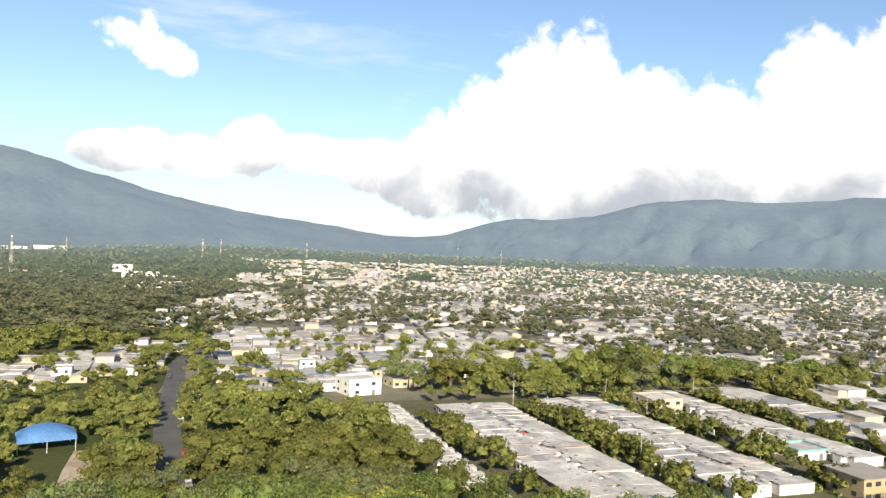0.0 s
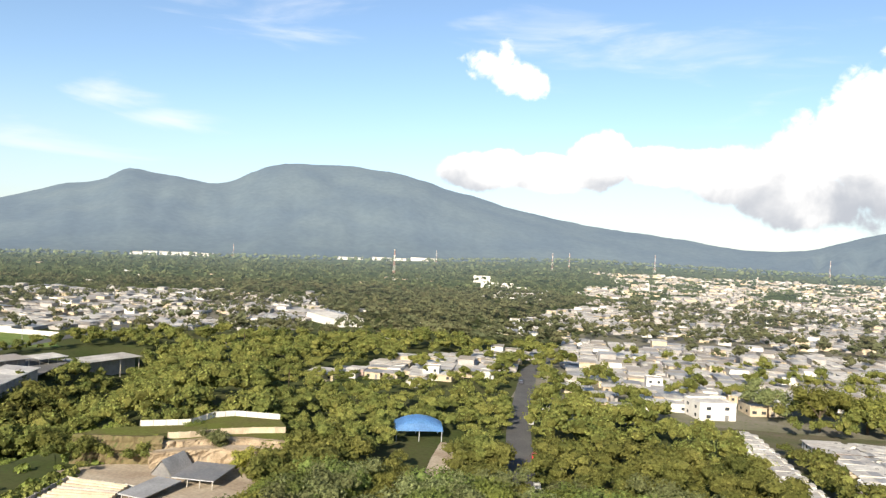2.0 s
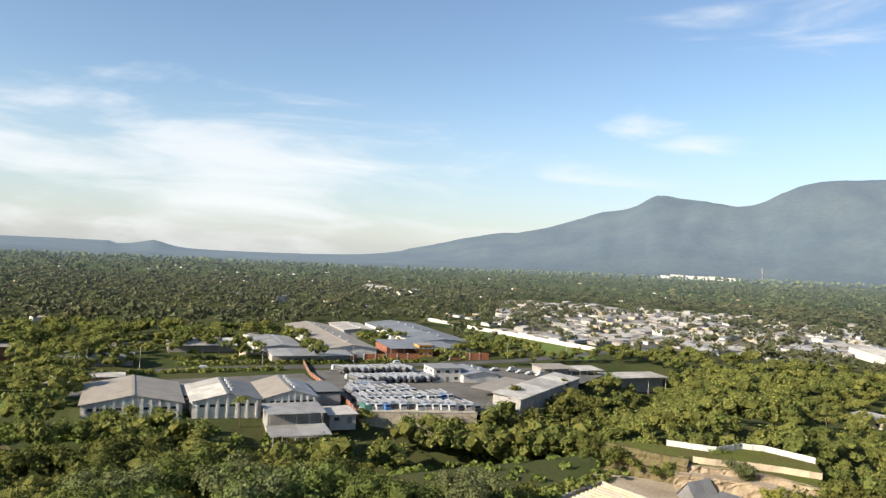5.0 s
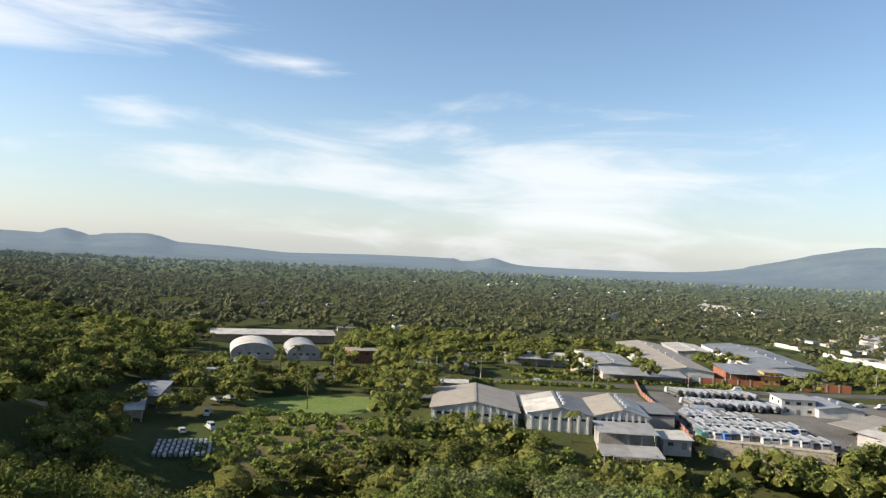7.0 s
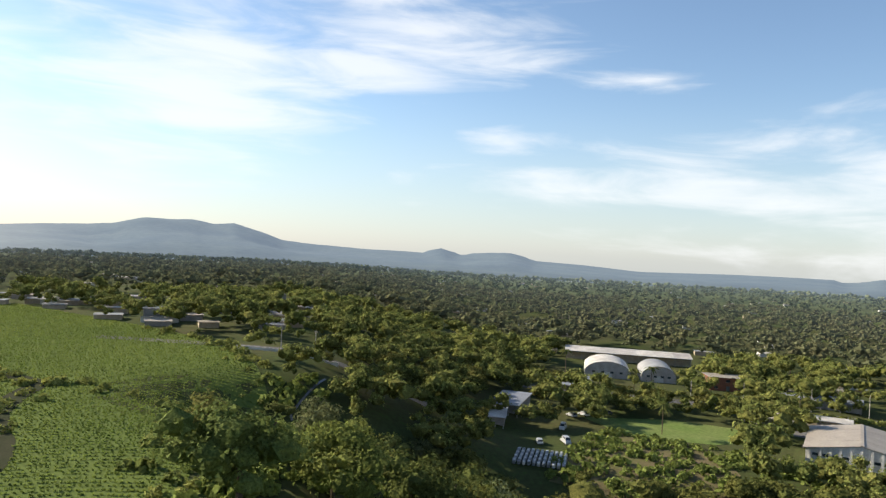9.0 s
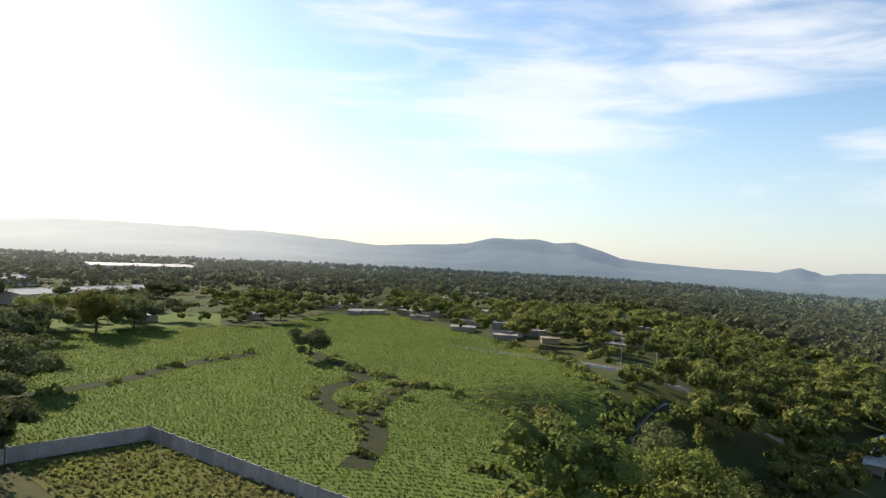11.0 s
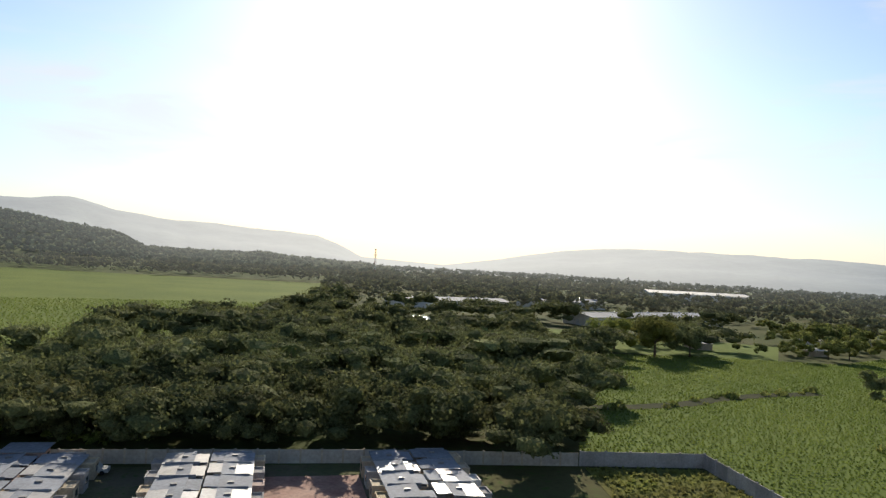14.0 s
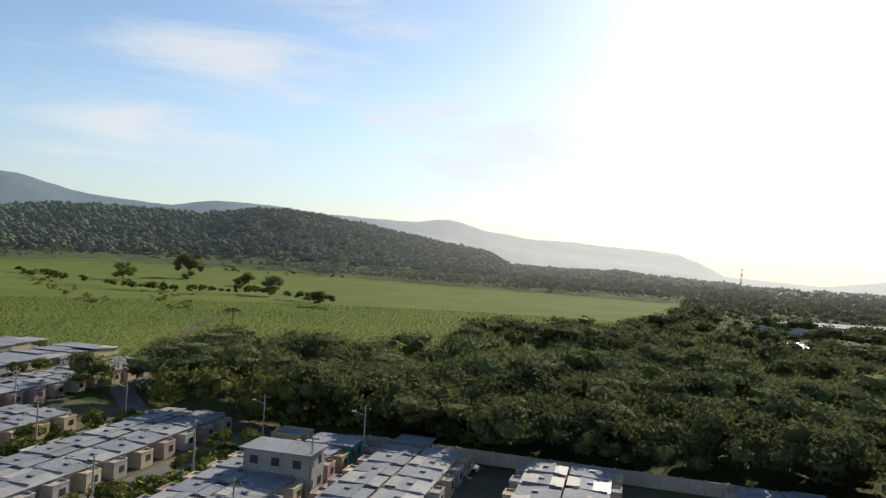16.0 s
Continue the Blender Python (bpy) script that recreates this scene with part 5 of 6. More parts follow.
# factory across the main road
for x, y, ln, wd, ev, rd, rf, wl, lab in (
        (-252, 57, 28, 15, 4.2, 5.2, ROOF_GREY, WHITE, "white-walled factory wing with a grey roof"), (-246, 82, 74, 18, 4.6, 6.4, ROOF_TAN, WHITE, "very long factory hall with a beige roof"),
        (-300, 99, 26, 14, 4.6, 5.4, ROOF_WHITE, GREYWALL, "factory hall with a pale roof"), (-262, 127, 66, 24, 4.8, 6.4, ROOF_ZINC, WHITE, "factory hall with a bright zinc roof")):
    hall("factory_hall", lab, west(x, y), ln, wd, ev, rd, wl, rf, None, 0, 6, 2, 8)
lean_roof("factory_annex", "low sheet-roofed annex with red wall", placed(-236, 44, math.pi / 2, 0), 26, 12, 3.6, 4.4, ROOF_GREY, GREYWALL, 5)
lean_roof("factory_annex", "wide grey sheet roof of a loading bay", placed(-248, 88, math.pi / 2, 0), 26, 18, 4.4, 5.4, ROOF_ZINC, BRICK, 6)
block_house("gate_house", "bright orange gate house with dark windows", placed(-248, 99, math.pi / 2, 0), 5.5, 5, 2, ORANGE, ROOF_TAN, 0, "building", 3)
for i, (x, y0, y1) in enumerate(((-239.5, 49, 73.5), (-239.5, 75.5, 98), (-240, 108, 124))):
    t = thing("brick_wall", placed(x, y0, 0), "red brick boundary wall beside the road", "wall", "brick walls")
    n = int((y1 - y0) / 4)
    for k in range(n):
        part("panel", blocks((-0.1, 0.1, k * 4 + 0.2, k * 4 + 3.8, -0.5, 3.4)), BRICK_WALL, t)
        part("post", blocks((-0.2, 0.2, k * 4 - 0.2, k * 4 + 0.2, -0.5, 3.6)), CONCRETE, t)


def wall_line(name, label, pts, height, mat, post, step=3.5, cap=True, group="", base=-1.5):
    """Boundary wall along points: panels between posts, each a mesh, following the land."""
    t = thing(name, Matrix(), label, "wall", group)
    for (x0, y0), (x1, y1) in zip(pts, pts[1:]):
        ln = math.hypot(x1 - x0, y1 - y0)
        n = max(1, round(ln / step))
        for k in range(n):
            a, b = k / n, (k + 1) / n
            xa, ya, xb, yb = x0 + (x1 - x0) * a, y0 + (y1 - y0) * a, x0 + (x1 - x0) * b, y0 + (y1 - y0) * b
            z = gz((xa + xb) / 2, (ya + yb) / 2)
            m = Matrix.Translation((xa, ya, z)) @ Matrix.Rotation(math.atan2(yb - ya, xb - xa), 4, "Z")
            w = ln / n
            bm = blocks((0.12, w - 0.12, -0.08, 0.08, base, height))
            bm.transform(m)
            part("panel", bm, mat, t)
            bm = blocks((-0.14, 0.14, -0.16, 0.16, base, height + 0.15))
            bm.transform(m)
            part("post", bm, post, t)
    return t


wall_line("estate_wall", "pale concrete panel wall round the estate", [(92, -84), (81, -94), (55, -103), (27, -112.5), (-7, -122)], 2.15, CONCRETE, STONE, 3.2)
wall_line("estate_wall", "grey block wall round the weedy lot", [(-7.2, -122.1), (-28, -127.5), (-38, -95), (-47, -68)], 2.4, GREYWALL, GREYWALL, 4)
wall_line("meadow_wall", "long white wall along the meadow", grow([(-376, 153), (-330, 163), (-258, 184)]), 2.6, WHITE, WHITE, 6)
# the earth pit: cut rock faces, benches and a white wall along the top
FACE_BANK = [(-160, 119), (-152, 123.5), (-146, 127.5), (-141.5, 130.5)]
FACE_LOW = [(-141.5, 126.5), (-138.2, 131), (-135, 134.9), (-131.8, 138.8), (-126.6, 141.6), (-121.5, 144)]
FACE_HIGH = [(-143, 131), (-139.7, 135.1), (-134.8, 142.7), (-128.3, 146.8), (-123.3, 148), (-117, 151)]
PIT_PARAPET = [(-144, 134.5), (-140.5, 138.5), (-136.5, 145.5), (-131.1, 151.5), (-124.6, 157.2)]
PIT_RIM = [(-160, 127), (-154.5, 134.8), (-145.7, 143.7), (-147.1, 153.9), (-143.9, 158.6), (-131.4, 163)]


def rock_face(label, pts, z0, z1, seed, mat=ROCK):
    """A rough cut face along points, bulging and broken, with a rounded lip."""
    fine = []
    for (x0, y0), (x1, y1) in zip(pts, pts[1:]):
        n = max(2, int(math.hypot(x1 - x0, y1 - y0) / 0.7))
        fine += [(x0 + (x1 - x0) * k / n, y0 + (y1 - y0) * k / n) for k in range(n)]
    fine.append(pts[-1])
    rows = 9
    bm = bmesh.new()
    grid = []
    for i, (x, y) in enumerate(fine):
        (xa, ya), (xb, yb) = fine[max(0, i - 1)], fine[min(len(fine) - 1, i + 1)]
        nrm = Vector((yb - ya, xa - xb, 0)).normalized()
        col = []
        for k in range(rows + 1):
            z = z0 - 0.4 + (z1 - z0 + 0.45) * k / rows
            o = 0.9 * noise.fractal((x * 0.5, y * 0.5, z * 0.7 + seed), 0.8, 2.2, 4) + 0.8 * (1 - k / rows) - (0.5 if k == rows else 0)
            col.append(bm.verts.new(Vector((x, y, z)) + nrm * o))
        back = Vector((x, y, z1 - 0.1)) - nrm * 2.2
        col.append(bm.verts.new(back))
        col.append(bm.verts.new((back.x, back.y, z0 - 0.4)))
        grid.append(col)
    for a, b in zip(grid, grid[1:]):
        for k in range(len(a) - 1):
            bm.faces.new((a[k], b[k], b[k + 1], a[k + 1]))
    me = bpy.data.meshes.new("rock_face")
    bm.to_mesh(me)
    bm.free()
    me.materials.append(mat)
    tagged(new("rock_face", me), label, "rock face", kind="structure")


rock_face("pale cut rock face of the earth pit", FACE_LOW, -16, -12.3, 1.0)
rock_face("upper pale rock step of the pit", FACE_HIGH, -12.3, -10.8, 5.0)
rock_face("earth bank beside the pit", FACE_BANK, -16, -9.3, 9.0, DRY)
sheet("pit_bench", FACE_LOW + FACE_HIGH[::-1], EARTH, level=-12.32, label="narrow earth bench between the pit's steps", category="bench")
sheet("pit_bench", FACE_HIGH + PIT_PARAPET[::-1], WEEDS, level=-10.84, label="weedy ledge under a low cream wall", category="bench")
sheet("pit_lawn", PIT_PARAPET + PIT_RIM[::-1] + [(-160, 121), (-152, 125), (-146, 129)], WEEDS, level=-9.3, label="grassy upper bench under a white wall", category="lawn")
def level_wall(name, label, pts, z, low, high, panel, post):
    """Wall of panels between posts along points, on level ground."""
    t = thing(name, Matrix(), label, "wall")
    for (x0, y0), (x1, y1) in zip(pts, pts[1:]):
        ln = math.hypot(x1 - x0, y1 - y0)
        n = max(2, round(ln / 3))
        for k in range(n):
            m = Matrix.Translation((x0 + (x1 - x0) * k / n, y0 + (y1 - y0) * k / n, z)) @ Matrix.Rotation(math.atan2(y1 - y0, x1 - x0), 4, "Z")
            bm = blocks((0.12, ln / n - 0.12, -0.09, 0.09, low, high))
            bm.transform(m)
            part("panel", bm, panel, t)
            bm = blocks((-0.13, 0.13, -0.15, 0.15, low, high + 0.12))
            bm.transform(m)
            part("post", bm, post, t)


level_wall("pit_wall", "white-washed wall along the top of the pit", PIT_RIM[1:], -9.3, -1.0, 1.5, WHITE, CONCRETE)
level_wall("pit_parapet", "low cream retaining wall round the pit's lawn", PIT_PARAPET, -10.8, -0.5, 1.55, CREAM, CREAM)
wall_line("yard_wall", "brick wall with posts along the tanker yard", grow([(-164.4, 51.7), (-180, 51.6), (-215, 51), (-238, 54)]), 1.8, BRICK, CONCRETE, 4)
wall_line("road_barrier", "white crash barrier along the road", [(-166, -168), (-171, -150), (-174, -134)], 0.9, WHITE, STEEL, 4)

# retaining wall of the tanker yard, in courses of stone
t = thing("retaining_wall", Matrix.Translation((-229.3, 72.2, LOW)) @ Matrix.Rotation(-0.222, 4, "Z"), "tall rough stone retaining wall under the tanker yard", "wall")
part("core", blocks((-7, 0, 0, 39.4, -13, 1.0)), STONE, t)
part("coping", blocks((-0.9, 0.35, -0.1, 39.5, 1.0, 1.3)), CONCRETE, t)
part("coping", blocks((-7, -0.9, -0.1, 0.7, 1.0, 1.3)), CONCRETE, t)
rs = random.Random(6)
for c in range(11):
    z, y = -10.2 + c, -rs.random()
    while y < 39.2:
        l = rs.uniform(1.6, 3.4)
        a, b = max(y, 0.05), min(y + l - 0.06, 39.3)
        if b - a > 0.3:
            part("stone", blocks((0, rs.uniform(0.1, 0.26), a, b, z + 0.04, z + 0.97)), STONE, t)
        y += l

# ---------------------------------------------------------------- tanker yard
def tanker(label, cab, tank):
    t = thing("tanker_truck", Matrix(), label, "truck", "parked tanker trucks")
    bm = bmesh.new()
    n = 12
    prev = None
    for x, s in ((2.6, 0.7), (2.9, 1.0), (9.8, 1.0), (10.1, 0.7)):
        ring = [bm.verts.new((x, s * 1.15 * math.cos(i * math.tau / n), 2.15 + s * 0.95 * math.sin(i * math.tau / n))) for i in range(n)]
        if prev:
            for i in range(n):
                bm.faces.new((prev[i], prev[(i + 1) % n], ring[(i + 1) % n], ring[i]))
        else:
            bm.faces.new(ring[::-1])
        prev = ring
    bm.faces.new(prev)
    part("tank", bm, tank, t)
    c = part("cab", blocks((0.0, 1.9, -1.15, 1.15, 0.6, 1.9), (0.35, 1.9, -1.1, 1.1, 1.9, 2.8)), cab, t)
    part("windscreen", blocks((0.28, 0.36, -0.95, 0.95, 1.95, 2.6)), GLASS, c)
    part("chassis", blocks((0.2, 10.2, -0.5, 0.5, 0.7, 1.1)), ROOF_DARK, t)
    part("catwalk", blocks((3.2, 9.6, -0.3, 0.3, 3.1, 3.2)), STEEL, t)
    for x in (0.9, 8.3):
        for y in (-1.0, 1.0):
            bm = bmesh.new()
            tube(bm, 0, 0, -0.15, 0.15, 0.5, 0.5, 10)
            bm.transform(Matrix.Translation((x, y, 0.5)) @ Matrix.Rotation(math.pi / 2, 4, "X"))
            part("wheel", bm, TYRE, t)
    return t


def van(label, body, length=4.3, high=1.5, name="car"):
    t = thing(name, Matrix(), label, "car", "vehicles")
    bm = bmesh.new()
    prof = ((0, 0.35), (0, 0.8), (0.22 * length, 0.92), (0.34 * length, high), (0.8 * length, high), (0.97 * length, 0.9), (length, 0.8), (length, 0.35))
    for y, f in ((-0.85, 0), (0.85, 1)):
        ring = [bm.verts.new((x, y * (0.86 if z > 1.0 else 1), z)) for x, z in prof]
        if f:
            bm.faces.new(ring)
            for i in range(len(ring)):
                j = (i + 1) % len(ring)
                bm.faces.new((old[i], old[j], ring[j], ring[i]))
        else:
            bm.faces.new(ring[::-1])
        old = ring
    part("body", bm, body, t)
    for x0, x1 in ((0.235 * length, 0.34 * length), (0.82 * length, 0.95 * length)):
        bm = bmesh.new()
        za, zb = (0.97, high - 0.06) if x0 < length / 2 else (high - 0.06, 0.97)
        q = [bm.verts.new(p) for p in ((x0, -0.7, za + 0.02), (x0, 0.7, za + 0.02), (x1, 0.7, zb + 0.02), (x1, -0.7, zb + 0.02))]
        bm.faces.new(q)
        bmesh.ops.solidify(bm, geom=bm.faces[:], thickness=0.03)
        part("windscreen", bm, GLASS, t)
    part("side_window", blocks((0.4 * length, 0.76 * length, -0.78, 0.78, 1.0, high - 0.14)), GLASS, t)
    for x in (0.18 * length, 0.8 * length):
        for y in (-0.78, 0.78):
            bm = bmesh.new()
            tube(bm, 0, 0, -0.1, 0.1, 0.32, 0.32, 10)
            bm.transform(Matrix.Translation((x, y, 0.32)) @ Matrix.Rotation(math.pi / 2, 4, "X"))
            part("wheel", bm, TYRE, t)
    return t


PAINT_W = material("white car paint", (0.44, 0.44, 0.43), (0.38, 0.38, 0.37), scale=1, rough=0.3, coat=0.5)
PAINT_R = material("red car paint", (0.5, 0.03, 0.03), (0.45, 0.03, 0.03), scale=1, rough=0.3, coat=0.5)
PAINT_B = material("blue truck paint", (0.08, 0.2, 0.45), (0.07, 0.17, 0.4), scale=1, rough=0.35, coat=0.3)
PAINT_K = material("dark car paint", (0.05, 0.05, 0.06), (0.06, 0.06, 0.07), scale=1, rough=0.3, coat=0.5)
PAINT_G = material("green container paint", (0.05, 0.16, 0.14), (0.05, 0.13, 0.11), scale=1, rough=0.5)
TANK_S = material("brushed tank steel", (0.26, 0.27, 0.29), (0.18, 0.185, 0.20), scale=0.6, rough=0.5, metal=0.3, objects=0.25)
TANK_D = material("grimy tank", (0.18, 0.175, 0.165), (0.13, 0.125, 0.12), scale=0.6, rough=0.6, metal=0.3, objects=0.2)


def place(kinds, spots):
    """Set out copies of kinds: spots are (kind, x, y, z, turn in degrees)."""
    seen = set()
    for k, x, y, z, a in spots:
        m = Matrix.Translation((x, y, gz(x, y) + 0.1 if z is None else z)) @ Matrix.Rotation(radians(a), 4, "Z")
        if k in seen:
            copy_thing(kinds[k], m)
        else:
            kinds[k].matrix_world = m
            seen.add(k)


TANKERS = [tanker("tanker truck with a white cab and steel tank", PAINT_W, TANK_S), tanker("tanker truck with a grey grimy tank", PAINT_W, TANK_D), tanker("blue-cabbed tanker truck with a bright tank", PAINT_B, TANK_S),
           tanker("dark-cabbed tanker truck parked in line", PAINT_K, TANK_S)]
rt = random.Random(9)
spots = []
for i in range(14):
    spots.append((i % 4 if i < 4 else rt.randrange(4), -231 + 0.6 * i - rt.random() * 1.5, 76.5 + i * 2.75, LOW + 0.06, 188 + rt.uniform(-3, 3)))
for i in range(13):
    spots.append((rt.choice((0, 1, 2, 3)), -240.5 - rt.random() * 2, 77 + i * 2.8, LOW + 0.06, 187 + rt.uniform(-3, 3)))
for i in range(9):
    spots.append((rt.choice((0, 1, 3)), -253.5 - rt.random() * 2, 78 + i * 2.8, LOW + 0.06, 187 + rt.uniform(-3, 3)))
for i in range(13):
    spots.append((rt.choice((0, 1, 0, 3)), -288 - rt.random() * 2, 84 + i * 2.8, LOW + 0.06, 12 + rt.uniform(-3, 3)))
for i in range(12):
    spots.append((rt.choice((0, 1)), -309 - rt.random() * 2, 84 + i * 2.8, LOW + 0.06, 14 + rt.uniform(-3, 3)))
spots += [(2, -268, 84, LOW + 0.06, 92), (0, -273, 80, LOW + 0.06, 80), (3, -264, 78, LOW + 0.06, 95)]
place(TANKERS, spots)
t = thing("container", Matrix.Translation((-231, 74.5, LOW + 0.06)), "green steel container in the yard corner", "container")
part("body", blocks((-6, 0, -0.4, 1.9, 0, 2.5)), PAINT_G, t)
for i in range(10):
    part("rib", blocks((-5.7 + i * 0.6, -5.5 + i * 0.6, 1.9, 1.96, 0.1, 2.4)), PAINT_G, t)
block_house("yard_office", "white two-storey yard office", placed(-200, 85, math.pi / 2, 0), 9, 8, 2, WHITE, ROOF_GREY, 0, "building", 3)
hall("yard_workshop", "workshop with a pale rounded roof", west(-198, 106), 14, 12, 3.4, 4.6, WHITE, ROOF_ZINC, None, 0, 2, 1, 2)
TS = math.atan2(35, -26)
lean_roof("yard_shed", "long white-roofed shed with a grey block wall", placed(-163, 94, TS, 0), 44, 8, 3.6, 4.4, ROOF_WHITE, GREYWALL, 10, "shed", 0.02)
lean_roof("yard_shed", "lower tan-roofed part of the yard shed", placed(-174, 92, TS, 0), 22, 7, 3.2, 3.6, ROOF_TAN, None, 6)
CARS = [van("white car parked on the lane", PAINT_W), van("red car driving on the road", PAINT_R), van("white van parked in a yard", PAINT_W, 5.2, 2.2, "van"), van("dark car beside the houses", PAINT_K)]
place(CARS, [(0, -80.5, 229.6, None, 112), (1, -65.1, 190.4, None, 112), (0, -56.0, 166.6, None, 112), (3, -110.6, 299.6, None, 112), (2, -301.0, 165.2, LOW + 0.06, 100), (0, -296.8, 168.0, LOW + 0.06, 100), (0, -292.6, 170.8, LOW + 0.06, 100),
             (2, -288.4, 173.6, LOW + 0.06, 100), (0, -303.8, 158.2, LOW + 0.06, 100), (0, 45.0, -99.0, None, 110), (0, 78.0, -92.0, None, 60), (3, 9.0, -101.0, None, 110), (0, 60.0, -96.0, None, 20), (2, -210.0, -75.6, None, 40), (0, -204.4, -81.2, None, 30), (2, -226.8, -81.2, None, 10),
             (0, -245.0, -86.8, None, 60), (0, -249.2, -84.0, None, 65), (0, -253.4, -81.2, None, 60), (3, -257.6, -78.4, None, 62), (2, -322.4, 114.8, None, 90), (0, -318.6, 28.0, None, 90), (2, -172.0, -152.0, None, 75)])

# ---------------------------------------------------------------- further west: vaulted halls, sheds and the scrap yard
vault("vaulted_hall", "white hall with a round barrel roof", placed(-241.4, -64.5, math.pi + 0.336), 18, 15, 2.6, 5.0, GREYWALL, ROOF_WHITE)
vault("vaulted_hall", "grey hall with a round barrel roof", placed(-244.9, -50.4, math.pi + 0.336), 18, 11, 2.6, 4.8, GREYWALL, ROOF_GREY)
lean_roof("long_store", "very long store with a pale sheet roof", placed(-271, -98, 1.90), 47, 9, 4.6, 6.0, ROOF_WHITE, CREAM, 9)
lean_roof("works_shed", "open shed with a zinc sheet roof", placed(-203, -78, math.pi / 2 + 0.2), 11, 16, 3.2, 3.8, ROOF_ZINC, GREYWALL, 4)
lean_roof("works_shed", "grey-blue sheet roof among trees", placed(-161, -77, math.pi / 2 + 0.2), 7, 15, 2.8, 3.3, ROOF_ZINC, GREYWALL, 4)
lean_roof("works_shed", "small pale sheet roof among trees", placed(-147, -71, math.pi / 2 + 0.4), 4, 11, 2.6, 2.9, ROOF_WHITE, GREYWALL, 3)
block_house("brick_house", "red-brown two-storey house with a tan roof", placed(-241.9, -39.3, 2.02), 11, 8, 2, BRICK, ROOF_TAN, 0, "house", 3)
# scrapped cars and drums in close lines
t = thing("drum_stack", placed(-134.5, -52.5, 0.3), "rows of pale blue drums stacked in the scrap yard", "drums")
for i in range(11):
    for j in range(11):
        bm = bmesh.new()
        tube(bm, 0, 0, 0, 0.9, 0.33, 0.33, 8)
        bm.transform(Matrix.Translation((i * 0.95 - 5, j * 0.95 - 5, 0)))
        part("drum", bm, TANK_S if (i + j) % 3 else PAINT_W, t)

# ---------------------------------------------------------------- earth pit and the blue canopy
t = thing("pipe_stack", Matrix(), "long white concrete pipes laid side by side in the pit", "pipes")
for k in range(9):
    f = k / 8
    a, b = Vector((-146.3 + 6.3 * f, 109.5 - 13.7 * f, LOW + 0.75)), Vector((-132.3 + 4.4 * f, 112.8 - 9.6 * f, LOW + 0.75))
    bm = bmesh.new()
    beam(bm, a, b, 0.48, 12)
    part("pipe", bm, CONCRETE if k % 4 == 3 else CREAM, t)
    for e in (0.2, 0.8):
        c = a.lerp(b, e)
        part("bearer", blocks((c.x - 0.25, c.x + 0.25, c.y - 0.8, c.y + 0.8, LOW, LOW + 0.3)), CONCRETE, t)
wall_line("basin_wall", "low concrete wall round the pipe yard", [(-141.5, 93.5), (-148.5, 110), (-131, 114.5)], 0.9, CONCRETE, CONCRETE, 3)
lean_roof("pit_shed", "low dark sheet roof in the earth pit", local(-126.6, 120.6, 0.3), 9.5, 10.5, 2.2, 2.6, ROOF_DARK, None, 4)
lean_roof("pit_shed", "weathered grey sheet roof beside the pipes", local(-128.5, 108, 0.12), 6, 11, 1.5, 1.9, ROOF_GREY, None, 4)
t = thing("pit_tent", local(-131.1, 124.2, 1.79), "ridge-roofed shelter of weathered sheets in the pit", "shelter")
part("roof", slope(0, 9, 0, 0.3, 3.0, 3.9), ROOF_GREY, t)
part("roof", slope(0, 9, 3.0, 3.9, 6.0, 0.3), ROOF_TAN, t)
for x in (0.1, 8.8):
    bm = bmesh.new()
    prism(bm, x, x + 0.1, 0.3, 5.7, -0.3, 0.32, 3.6)
    part("gable", bm, ROOF_DARK, t)
block_house("pit_store", "small cream store beside the rock face", local(-120.5, 137.5, 0.7), 4.5, 3.5, 1, CREAM, ROOF_WHITE, 0, "store", 2)


def canopy():
    t = thing("blue_canopy", placed(-74, 138, 0.6), "arched bright blue fabric canopy on posts among trees", "canopy")
    bm = bmesh.new()
    n, m_ = 10, 12
    grid = [[bm.verts.new((5.0 * (2 * i / n - 1), 3.6 * (2 * j / m_ - 1), 3.0 + 3.8 * math.sqrt(max(0, 1 - (2 * j / m_ - 1) ** 2)) * (1 - 0.55 * (2 * i / n - 1) ** 2))) for j in range(m_ + 1)] for i in range(n + 1)]
    for i in range(n):
        for j in range(m_):
            bm.faces.new((grid[i][j], grid[i + 1][j], grid[i + 1][j + 1], grid[i][j + 1]))
    bmesh.ops.solidify(bm, geom=bm.faces[:], thickness=0.06)
    part("fabric", bm, ROOF_BLUE, t)
    for x in (-4.8, 0, 4.8):
        for y in (-3.5, 3.5):
            bm = bmesh.new()
            tube(bm, x, y, -0.5, 3.1, 0.09)
            part("post", bm, STEEL, t)


canopy()

# ---------------------------------------------------------------- far buildings and masts
for x, y, ln, wd, turn, rf, lab in (
        (-268, 640, 40, 16, 0.4, ROOF_WHITE, "white works building among the woods"), (-262, 700, 34, 16, 0.4, ROOF_WHITE, "white flat works building"), (-232, 616, 22, 12, 0.4, ROOF_WHITE, "white wing of the works"),
        (-203, 314, 40, 15, 2.6, ROOF_WHITE, "white warehouse with a pale roof by the town"), (-214, 325, 26, 12, 2.6, ROOF_ZINC, "warehouse wing with a zinc roof"),
        (-620, 200, 40, 18, 0.3, ROOF_WHITE, "white factory far in the woods"), (-600, 215, 24, 20, 0.3, ROOF_GREY, "factory block in the woods"), (-640, 196, 20, 12, 0.3, ROOF_WHITE, "white factory block among woods")):
    hall("warehouse", lab, placed(x, y, turn) if y > 0 else local(x, y, turn), ln, wd, 6, 7.5, WHITE, rf, None, 0, 3, 1, 4)
